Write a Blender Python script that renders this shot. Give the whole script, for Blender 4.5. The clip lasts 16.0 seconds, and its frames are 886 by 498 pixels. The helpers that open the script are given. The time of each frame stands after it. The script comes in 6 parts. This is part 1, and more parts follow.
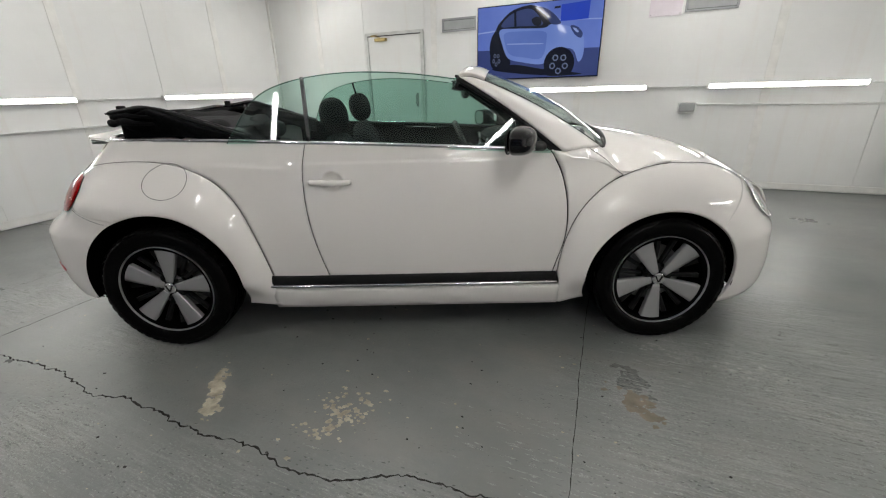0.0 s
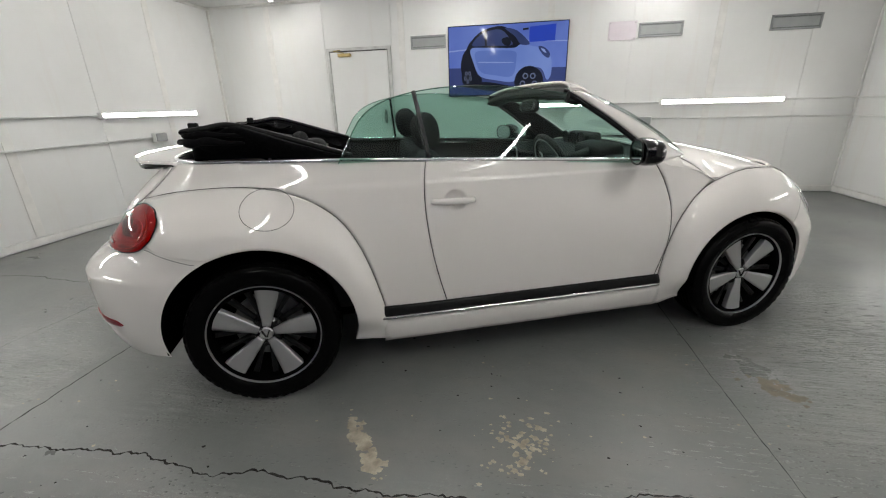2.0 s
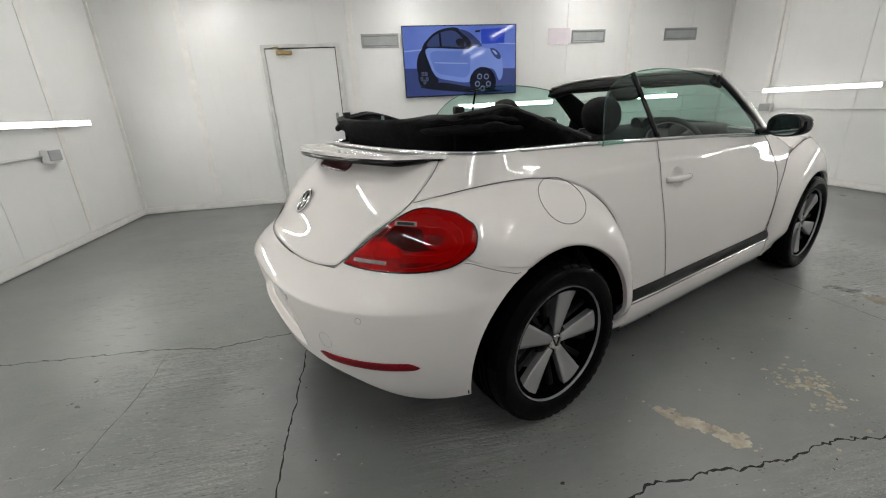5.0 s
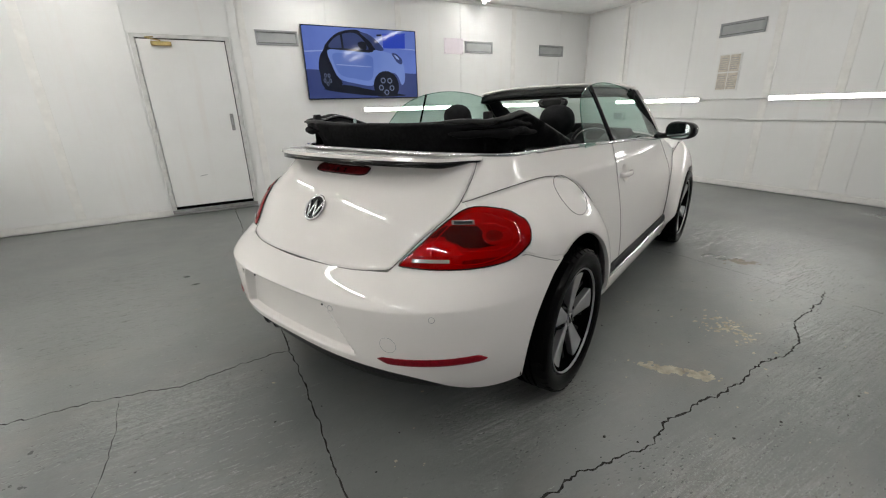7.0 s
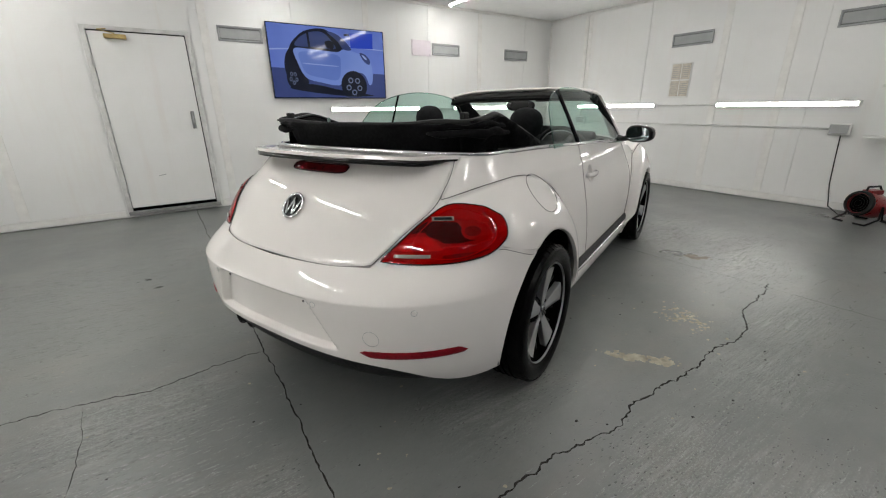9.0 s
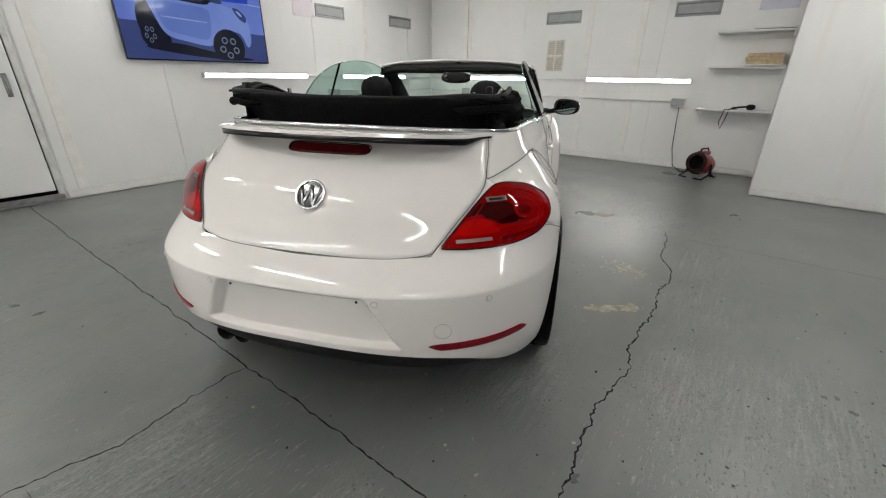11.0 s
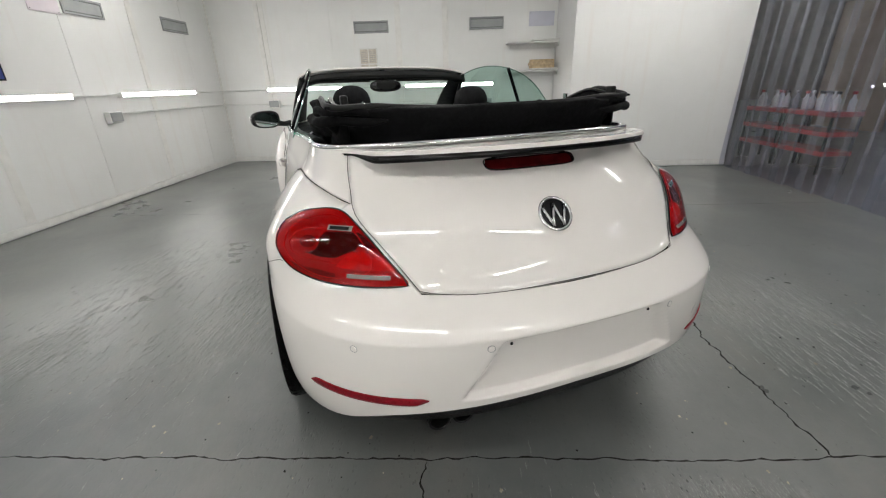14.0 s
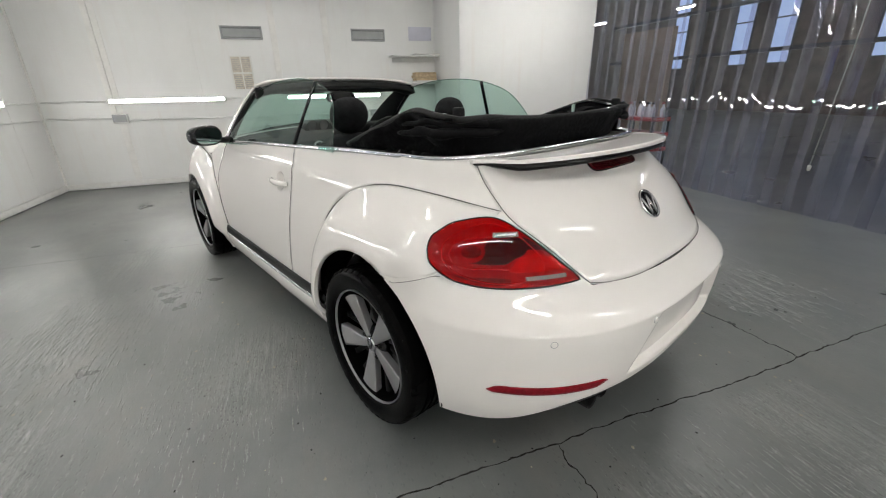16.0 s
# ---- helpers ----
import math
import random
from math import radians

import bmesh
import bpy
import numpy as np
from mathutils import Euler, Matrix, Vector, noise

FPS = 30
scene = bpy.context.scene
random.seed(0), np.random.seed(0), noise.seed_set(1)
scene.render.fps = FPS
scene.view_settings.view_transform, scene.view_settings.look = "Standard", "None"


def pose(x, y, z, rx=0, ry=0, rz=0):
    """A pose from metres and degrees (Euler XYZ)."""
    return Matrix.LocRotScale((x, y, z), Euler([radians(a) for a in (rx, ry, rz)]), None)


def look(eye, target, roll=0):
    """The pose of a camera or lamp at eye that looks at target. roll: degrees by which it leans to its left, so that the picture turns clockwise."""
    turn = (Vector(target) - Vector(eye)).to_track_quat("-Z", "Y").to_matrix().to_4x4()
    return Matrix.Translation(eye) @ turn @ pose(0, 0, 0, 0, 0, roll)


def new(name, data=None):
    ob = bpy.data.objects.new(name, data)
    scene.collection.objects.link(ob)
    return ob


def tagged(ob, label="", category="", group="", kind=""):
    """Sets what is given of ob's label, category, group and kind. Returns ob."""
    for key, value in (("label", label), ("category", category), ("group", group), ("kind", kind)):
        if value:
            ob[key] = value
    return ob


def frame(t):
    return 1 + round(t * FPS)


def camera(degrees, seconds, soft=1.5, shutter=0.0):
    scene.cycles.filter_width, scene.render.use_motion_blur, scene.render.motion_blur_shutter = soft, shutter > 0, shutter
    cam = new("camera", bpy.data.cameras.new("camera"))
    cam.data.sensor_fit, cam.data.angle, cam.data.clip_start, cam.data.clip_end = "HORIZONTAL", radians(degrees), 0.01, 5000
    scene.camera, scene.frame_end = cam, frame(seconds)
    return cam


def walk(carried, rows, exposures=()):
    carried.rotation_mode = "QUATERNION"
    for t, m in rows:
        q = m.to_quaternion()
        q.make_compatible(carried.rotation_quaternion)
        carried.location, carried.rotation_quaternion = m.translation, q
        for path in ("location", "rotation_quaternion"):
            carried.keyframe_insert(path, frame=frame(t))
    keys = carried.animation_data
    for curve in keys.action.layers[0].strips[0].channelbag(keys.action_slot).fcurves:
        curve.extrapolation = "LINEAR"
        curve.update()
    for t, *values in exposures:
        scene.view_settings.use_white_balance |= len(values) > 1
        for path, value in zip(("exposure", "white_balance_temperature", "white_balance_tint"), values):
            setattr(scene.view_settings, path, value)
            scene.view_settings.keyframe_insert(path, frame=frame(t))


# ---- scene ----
cam = camera(94.9, 16.0, 1.15)
PATH = [
    (0, (2.404, -1.965, 1.244), (1.668, -0.252, 0.52), -1.5),
    (0.5, (2.2, -2.055, 1.236), (1.527, -0.31, 0.527), -1.9),
    (1, (1.96, -2.087, 1.228), (1.366, -0.303, 0.547), -1.2),
    (1.5, (1.693, -2.116, 1.252), (1.212, -0.295, 0.579), -0.4),
    (2, (1.417, -2.185, 1.255), (1.07, -0.331, 0.591), -1.6),
    (2.5, (1.15, -2.211, 1.262), (0.866, -0.339, 0.617), -1.5),
    (3, (0.837, -2.209, 1.247), (0.612, -0.335, 0.587), -2.0),
    (3.5, (0.501, -2.245, 1.25), (0.413, -0.345, 0.633), -2.2),
    (4, (0.2, -2.245, 1.248), (0.256, -0.354, 0.6), -1.7),
    (4.2, (0.094, -2.212, 1.232), (0.197, -0.317, 0.588), -2.3),
    (6.3, (-0.773, -1.923, 1.202), (-0.017, -0.201, 0.52), -1.2),
    (6.5, (-0.808, -1.913, 1.209), (0.002, -0.216, 0.529), -1.3),
    (7, (-0.908, -1.92, 1.236), (-0.006, -0.262, 0.575), -1.7),
    (7.5, (-0.966, -1.94, 1.236), (-0.027, -0.298, 0.585), -1.3),
    (8, (-0.974, -1.949, 1.235), (-0.012, -0.318, 0.591), -0.9),
    (8.5, (-0.968, -1.951, 1.238), (0.023, -0.339, 0.591), -0.8),
    (9, (-0.976, -1.939, 1.232), (0.067, -0.364, 0.575), -0.7),
    (9.2, (-0.990, -1.930, 1.230), (0.084, -0.378, 0.563), -0.8),
    (11.3, (-1.497, -1.295, 1.250), (0.037, -0.285, 0.467), 0.9),
    (11.5, (-1.547, -1.19, 1.236), (0.028, -0.237, 0.454), 0.9),
    (12, (-1.615, -0.96, 1.216), (0.041, -0.166, 0.425), 1.0),
    (12.5, (-1.694, -0.707, 1.225), (0.03, -0.073, 0.434), 0.5),
    (13, (-1.777, -0.449, 1.236), (0.004, 0.012, 0.451), 0.3),
    (13.5, (-1.784, -0.207, 1.221), (0.038, 0.077, 0.447), -0.4),
    (14, (-1.797, 0.046, 1.241), (0.054, 0.141, 0.488), -1.7),
    (14.5, (-1.854, 0.322, 1.256), (-0.001, 0.218, 0.512), -1.0),
    (15, (-1.858, 0.546, 1.253), (-0.015, 0.266, 0.527), -0.8),
    (15.5, (-1.79, 0.755, 1.259), (0.015, 0.289, 0.533), -0.8),
    (16, (-1.714, 0.96, 1.267), (0.048, 0.353, 0.541), -1.3),
]
walk(cam, [(t, look(eye, target, roll)) for t, eye, target, roll in PATH], [(0, 0.27), (3.5, 0.26), (7.5, 0.26), (12, 0.24), (16, 0.34)])

# ---- light ----
world = bpy.data.worlds.new("world")
scene.world = world
world.use_nodes = True
world.node_tree.nodes["Background"].inputs[0].default_value = (0.75, 0.82, 1.0, 1)
world.node_tree.nodes["Background"].inputs[1].default_value = 0.25
TUBE, TUBE_UP = 40.0, 56.0  # glow of the wall lamps and of the ceiling lamps

# ---- materials ----
def tree(name):
    m = bpy.data.materials.new(name)
    m.use_nodes = True
    nt = m.node_tree
    return m, nt, nt.nodes["Principled BSDF"]


def ramp(nt, fac, lo, hi, a=0.4, b=0.6):
    r = nt.nodes.new("ShaderNodeValToRGB")
    r.color_ramp.elements[0].position, r.color_ramp.elements[1].position = a, b
    r.color_ramp.elements[0].color, r.color_ramp.elements[1].color = (*lo, 1), (*hi, 1)
    nt.links.new(fac, r.inputs[0])
    return r.outputs[0]


def noise_tex(nt, scale, detail=4, rough=0.55, stretch=(1, 1, 1), space="Object"):
    c, mp, n = nt.nodes.new("ShaderNodeTexCoord"), nt.nodes.new("ShaderNodeMapping"), nt.nodes.new("ShaderNodeTexNoise")
    mp.inputs["Scale"].default_value = stretch
    n.inputs["Scale"].default_value, n.inputs["Detail"].default_value, n.inputs["Roughness"].default_value = scale, detail, rough
    nt.links.new(c.outputs[space], mp.inputs[0])
    nt.links.new(mp.outputs[0], n.inputs["Vector"])
    return n.outputs["Fac"]


def mix(nt, fac, a, b, how="MIX"):
    m = nt.nodes.new("ShaderNodeMix")
    m.data_type, m.blend_type = "RGBA", how
    for sock, v in ((m.inputs[0], fac), (m.inputs[6], a), (m.inputs[7], b)):
        if isinstance(v, (int, float)):
            sock.default_value = v
        elif isinstance(v, tuple):
            sock.default_value = (*v, 1)
        else:
            nt.links.new(v, sock)
    return m.outputs[2]


def bump(nt, height, strength, dist, normal=None):
    b = nt.nodes.new("ShaderNodeBump")
    b.inputs["Strength"].default_value, b.inputs["Distance"].default_value = strength, dist
    nt.links.new(height, b.inputs["Height"])
    if normal:
        nt.links.new(normal, b.inputs["Normal"])
    return b.outputs[0]


def simple(name, col, rough=0.5, metal=0.0, coat=0.0, vary=0.08, scale=6.0, grain=0.0, grain_scale=200.0, ior=1.45, spec=0.5):
    """A plain surface with slight mottling of colour and gloss, and a fine grain."""
    m, nt, p = tree(name)
    f = noise_tex(nt, scale, 5)
    lo, hi = tuple(c * (1 - vary) for c in col), tuple(min(1, c * (1 + vary)) for c in col)
    nt.links.new(ramp(nt, f, lo, hi, 0.3, 0.7), p.inputs["Base Color"])
    p.inputs["Metallic"].default_value, p.inputs["Coat Weight"].default_value = metal, coat
    p.inputs["Coat Roughness"].default_value, p.inputs["IOR"].default_value, p.inputs["Specular IOR Level"].default_value = 0.03, ior, spec
    r = ramp(nt, noise_tex(nt, scale * 5, 3), (rough * 0.85,) * 3, (min(1, rough * 1.15),) * 3, 0.3, 0.7)
    nt.links.new(r, p.inputs["Roughness"])
    if grain:
        nt.links.new(bump(nt, noise_tex(nt, grain_scale, 2), grain, 0.002), p.inputs["Normal"])
    return m


def glow(name, col, strength):
    m, nt, p = tree(name)
    p.inputs["Base Color"].default_value = (0.8, 0.8, 0.8, 1)
    p.inputs["Emission Color"].default_value = (*col, 1)
    p.inputs["Emission Strength"].default_value = strength
    return m


def thin_glass(name, col, gloss=0.05, rough=0.0, wave=0.0, milk=0.0):
    """A thin pane: lets light straight through with a tint, and mirrors a little of it, more at a flat angle."""
    m = bpy.data.materials.new(name)
    m.use_nodes = True
    nt = m.node_tree
    nt.nodes.clear()
    out, mx = nt.nodes.new("ShaderNodeOutputMaterial"), nt.nodes.new("ShaderNodeMixShader")
    tr, gl, lw = nt.nodes.new("ShaderNodeBsdfTransparent"), nt.nodes.new("ShaderNodeBsdfGlossy"), nt.nodes.new("ShaderNodeLayerWeight")
    pw, ma = nt.nodes.new("ShaderNodeMath"), nt.nodes.new("ShaderNodeMath")
    lw.inputs["Blend"].default_value = 0.5
    pw.operation, ma.operation = "POWER", "MULTIPLY_ADD"
    pw.inputs[1].default_value, ma.inputs[1].default_value, ma.inputs[2].default_value = 4.5, 0.9 - gloss, gloss
    nt.links.new(lw.outputs["Facing"], pw.inputs[0])
    nt.links.new(pw.outputs[0], ma.inputs[0])
    tr.inputs[0].default_value = (*col, 1)
    gl.inputs["Roughness"].default_value = rough
    if wave:
        n = bump(nt, noise_tex(nt, 4.0, 2, 0.4, (1, 1, 0.3)), wave, 0.25)
        nt.links.new(n, gl.inputs["Normal"])
        nt.links.new(n, lw.inputs["Normal"])
    nt.links.new(ma.outputs[0], mx.inputs[0])
    body = tr.outputs[0]
    if milk:
        df, m2 = nt.nodes.new("ShaderNodeBsdfDiffuse"), nt.nodes.new("ShaderNodeMixShader")
        df.inputs[0].default_value = (0.50, 0.51, 0.60, 1)
        f = noise_tex(nt, 3.0, 4, 0.6, (2.5, 2.5, 0.25))
        clear = ramp(nt, f, (milk * 0.5,) * 3, (milk * 1.2,) * 3, 0.3, 0.7)
        # the doubled rims of a strip are milkier
        tc, sp = nt.nodes.new("ShaderNodeTexCoord"), nt.nodes.new("ShaderNodeSeparateXYZ")
        nt.links.new(tc.outputs["Generated"], sp.inputs[0])
        s1, s2 = nt.nodes.new("ShaderNodeMath"), nt.nodes.new("ShaderNodeMath")
        s1.operation, s2.operation = "SUBTRACT", "ABSOLUTE"
        s1.inputs[1].default_value = 0.5
        nt.links.new(sp.outputs["X"], s1.inputs[0])
        nt.links.new(s1.outputs[0], s2.inputs[0])
        rim = ramp(nt, s2.outputs[0], (0, 0, 0), (1, 1, 1), 0.355, 0.375)
        nt.links.new(mix(nt, rim, clear, (milk * 3.0,) * 3), m2.inputs[0])
        nt.links.new(body, m2.inputs[1])
        nt.links.new(df.outputs[0], m2.inputs[2])
        body = m2.outputs[0]
    nt.links.new(body, mx.inputs[1])
    nt.links.new(gl.outputs[0], mx.inputs[2])
    nt.links.new(mx.outputs[0], out.inputs[0])
    return m


def floor_paint():
    """Grey floor paint on rough concrete: trowel ridges where it is worn, dark pits in rows, dull and shiny patches."""
    m, nt, p = tree("floor_paint")
    at = nt.nodes.new("ShaderNodeAttribute")
    at.attribute_name = "worn"
    big, mid, fine = noise_tex(nt, 0.5, 5, 0.6), noise_tex(nt, 3.1, 6, 0.65), noise_tex(nt, 42, 5, 0.7)
    # worn patches, broken up at their rims
    worn = ramp(nt, mix(nt, 0.5, at.outputs["Color"], noise_tex(nt, 6.5, 6, 0.75)), (0, 0, 0), (1, 1, 1), 0.34, 0.92)
    some = ramp(nt, mix(nt, 0.35, at.outputs["Color"], noise_tex(nt, 1.1, 4, 0.6)), (0, 0, 0), (1, 1, 1), 0.18, 0.40)
    col = ramp(nt, big, (0.090, 0.099, 0.097), (0.150, 0.157, 0.151), 0.36, 0.64)
    col = mix(nt, ramp(nt, mid, (0, 0, 0), (0.55,) * 3, 0.40, 0.80), col, (0.185, 0.189, 0.181))
    col = mix(nt, ramp(nt, fine, (0, 0, 0), (0.35,) * 3, 0.52, 0.75), col, (0.115, 0.119, 0.115))
    col = mix(nt, ramp(nt, noise_tex(nt, 9, 6, 0.7, (1, 2.5, 1)), (0, 0, 0), (0.30,) * 3, 0.45, 0.85), col, (0.115, 0.117, 0.112))
    scuff = ramp(nt, noise_tex(nt, 1.7, 6, 0.72, (1.0, 3.2, 1)), (0, 0, 0), (0.16,) * 3, 0.52, 0.76)
    col = mix(nt, scuff, col, (0.245, 0.245, 0.232))
    warm = ramp(nt, noise_tex(nt, 1.3, 5, 0.65, (1, 2, 1)), (0, 0, 0), (0.30,) * 3, 0.50, 0.68)
    col = mix(nt, warm, col, (0.20, 0.178, 0.155))
    # ridges and grooves run along x
    line = noise_tex(nt, 4.2, 5, 0.68, (1.0, 11.0, 1))
    groove = ramp(nt, line, (1, 1, 1), (0, 0, 0), 0.34, 0.46)
    gm = mix(nt, groove, (0, 0, 0), worn)
    col = mix(nt, mix(nt, 0.42, (0, 0, 0), gm), col, (0.07, 0.082, 0.08))
    # worn crests are paler, with the glints on the ridges put into their colour
    crest_glint = ramp(nt, line, (0, 0, 0), (0.70,) * 3, 0.48, 0.66)
    col = mix(nt, mix(nt, worn, (0, 0, 0), crest_glint), col, (0.31, 0.31, 0.30))
    grit = noise_tex(nt, 75, 4, 0.7, (1, 2.0, 1))
    col = mix(nt, mix(nt, worn, (0, 0, 0), ramp(nt, grit, (0, 0, 0), (0.8,) * 3, 0.54, 0.64)), col, (0.36, 0.36, 0.345))
    col = mix(nt, mix(nt, worn, (0, 0, 0), ramp(nt, grit, (0.45,) * 3, (0, 0, 0), 0.34, 0.44)), col, (0.05, 0.051, 0.05))
    # pits
    c, mp, vo = nt.nodes.new("ShaderNodeTexCoord"), nt.nodes.new("ShaderNodeMapping"), nt.nodes.new("ShaderNodeTexVoronoi")
    mp.inputs["Scale"].default_value = (22, 50, 1)
    vo.voronoi_dimensions = "2D"
    vo.inputs["Scale"].default_value = 1.0
    nt.links.new(c.outputs["Object"], mp.inputs[0])
    wob, jit = nt.nodes.new("ShaderNodeTexNoise"), nt.nodes.new("ShaderNodeVectorMath")
    wob.inputs["Scale"].default_value, wob.inputs["Detail"].default_value = 55.0, 3.0
    nt.links.new(c.outputs["Object"], wob.inputs["Vector"])
    jit.operation = "MULTIPLY_ADD"
    jit.inputs[1].default_value = (0.5, 0.5, 0.0)
    nt.links.new(wob.outputs["Color"], jit.inputs[0])
    nt.links.new(mp.outputs[0], jit.inputs[2])
    nt.links.new(jit.outputs[0], vo.inputs["Vector"])
    pit = ramp(nt, vo.outputs["Distance"], (1, 1, 1), (0, 0, 0), 0.09, 0.19)
    rows = ramp(nt, noise_tex(nt, 2.2, 4, 0.6, (1.0, 7.0, 1)), (0, 0, 0), (1, 1, 1), 0.49, 0.56)
    where = mix(nt, some, (0.22, 0.22, 0.22), (1.0, 1.0, 1.0))
    pit = mix(nt, mix(nt, where, (0, 0, 0), rows), (0, 0, 0), pit)
    col = mix(nt, mix(nt, 0.7, (0, 0, 0), pit), col, (0.016, 0.016, 0.015))
    speck = noise_tex(nt, 120, 3, 0.7)
    col = mix(nt, ramp(nt, speck, (0, 0, 0), (0.5,) * 3, 0.66, 0.74), col, (0.34, 0.335, 0.32))
    nt.links.new(col, p.inputs["Base Color"])
    rough = ramp(nt, noise_tex(nt, 0.9, 5, 0.65), (0.23,) * 3, (0.38,) * 3, 0.3, 0.7)
    rough = mix(nt, ramp(nt, mid, (0, 0, 0), (0.5,) * 3, 0.3, 0.8), rough, (0.40, 0.40, 0.40))
    rough = mix(nt, mix(nt, 0.6, (0, 0, 0), worn), rough, (0.25, 0.25, 0.25))
    nt.links.new(rough, p.inputs["Roughness"])
    p.inputs["Specular IOR Level"].default_value = 0.75
    h1 = mix(nt, worn, (0.5, 0.5, 0.5), line)
    n1 = bump(nt, h1, 0.7, 0.014)
    n2 = bump(nt, noise_tex(nt, 38, 5, 0.75, (1, 1.5, 1)), 0.26, 0.005, n1)
    n3 = bump(nt, noise_tex(nt, 4.5, 4, 0.55, (1, 1.6, 1)), 0.09, 0.012, n2)
    hole = ramp(nt, pit, (1, 1, 1), (0, 0, 0), 0.0, 1.0)
    n4 = bump(nt, hole, 0.6, 0.004, n3)
    nt.links.new(n4, p.inputs["Normal"])
    return m


def wall_paint():
    m, nt, p = tree("white_wall_paint")
    f = noise_tex(nt, 0.8, 5, 0.6)
    col = ramp(nt, f, (0.70, 0.70, 0.685), (0.77, 0.77, 0.76), 0.3, 0.7)
    drip = noise_tex(nt, 1.2, 4, 0.7, (5, 5, 0.35))
    col = mix(nt, ramp(nt, drip, (0, 0, 0), (0.5,) * 3, 0.55, 0.85), col, (0.68, 0.625, 0.58))
    nt.links.new(col, p.inputs["Base Color"])
    p.inputs["Roughness"].default_value = 0.32
    nt.links.new(bump(nt, noise_tex(nt, 2.5, 3, 0.5), 0.12, 0.02), p.inputs["Normal"])
    return m


M_FLOOR, M_WALL = floor_paint(), wall_paint()
M_TRIM = simple("white_trim", (0.74, 0.73, 0.705), 0.45, vary=0.06, scale=9)
M_CEIL = simple("ceiling_white", (0.84, 0.84, 0.83), 0.55, vary=0.03)
M_CRACK = simple("crack_shadow", (0.03, 0.029, 0.027), 0.95, vary=0.5, scale=30, spec=0.05)
M_BARE = simple("bare_concrete", (0.36, 0.32, 0.25), 0.85, vary=0.35, scale=22, grain=0.6)
M_STEEL = simple("grey_steel", (0.3, 0.3, 0.3), 0.45, 0.7, vary=0.25, scale=16)
M_GREY = simple("grey_plastic", (0.32, 0.33, 0.33), 0.45, vary=0.08)
M_DKGREY = simple("dark_grey_slot", (0.16, 0.165, 0.17), 0.5, vary=0.1)
M_WHITEP = simple("white_plastic", (0.68, 0.68, 0.66), 0.35, vary=0.06)
M_BRASS = simple("worn_brass", (0.5, 0.38, 0.16), 0.35, 0.9, vary=0.2, scale=30)
M_TUBE = glow("lamp_tube", (1.0, 0.985, 0.95), TUBE)
M_TUBE_UP = glow("ceiling_tube", (1.0, 0.985, 0.95), TUBE_UP)
M_PAINT = simple("white_car_paint", (0.80, 0.768, 0.738), 0.5, coat=1.0, vary=0.0, scale=2, spec=0.0)
M_CHROME = simple("chrome", (0.75, 0.75, 0.76), 0.11, 1.0, vary=0.03)
M_SILVER = simple("machined_alloy", (0.46, 0.46, 0.465), 0.36, 0.7, vary=0.02, scale=3)
M_GLOSSBLK = simple("gloss_black", (0.004, 0.004, 0.005), 0.15, coat=0.35, vary=0.1, spec=0.35)
M_BLKPLAS = simple("black_plastic", (0.008, 0.008, 0.008), 0.5, vary=0.15, scale=20, grain=0.2, grain_scale=400, spec=0.25)
M_RUBBER = simple("tyre_rubber", (0.003, 0.003, 0.003), 0.24, vary=0.05, scale=3, spec=0.06)
M_LINER = simple("dark_liner", (0.002, 0.002, 0.002), 0.95, vary=0.3, spec=0.0)
M_FABRIC = simple("black_roof_fabric", (0.004, 0.004, 0.0045), 0.85, vary=0.4, scale=14, grain=0.4, grain_scale=500, spec=0.12)
M_CLOTH = simple("charcoal_seat_cloth", (0.014, 0.014, 0.015), 0.9, vary=0.25, scale=30, grain=0.5, grain_scale=600, spec=0.12)
M_DASH = simple("dark_dash", (0.012, 0.012, 0.013), 0.6, vary=0.15, scale=10, grain=0.2, spec=0.25)
M_SEAT2 = simple("grey_seat_cloth", (0.028, 0.028, 0.03), 0.9, vary=0.2, scale=30, grain=0.5, grain_scale=600, spec=0.15)
M_GLASS = thin_glass("green_tinted_glass", (0.55, 0.745, 0.68), 0.05)
M_SCREENGLASS = thin_glass("windscreen_glass", (0.72, 0.84, 0.8), 0.045)
M_MIRROR = simple("mirror_glass", (0.45, 0.5, 0.5), 0.02, 1.0, vary=0.0)
M_REFL = simple("dark_red_reflector", (0.22, 0.006, 0.014), 0.3, coat=0.25, vary=0.2, scale=80, spec=0.1)
M_RED = simple("red_enamel", (0.45, 0.02, 0.02), 0.3, coat=0.6, vary=0.15)


# ---- building helpers ----
def mesh_part(name, verts, faces, mat, parent=None, label="", smooth=True):
    me = bpy.data.meshes.new(name)
    me.from_pydata([tuple(map(float, v)) for v in verts], [], faces)
    me.materials.append(mat)
    if smooth:
        me.shade_smooth()
    ob = new(name, me)
    if parent:
        ob.parent = parent
    if label:
        ob["label"] = label
    return ob


def part(name, bm, mat, parent=None, label="", smooth=False, angle=40):
    """Links a bmesh as one mesh object under a thing or a part."""
    me = bpy.data.meshes.new(name)
    if smooth:
        for f in bm.faces:
            f.smooth = True
        for e in bm.edges:
            if len(e.link_faces) == 2 and e.calc_face_angle(0) > radians(angle):
                e.smooth = False
    bm.to_mesh(me)
    bm.free()
    me.materials.append(mat)
    ob = new(name, me)
    if parent:
        ob.parent = parent
    if label:
        ob["label"] = label
    return ob


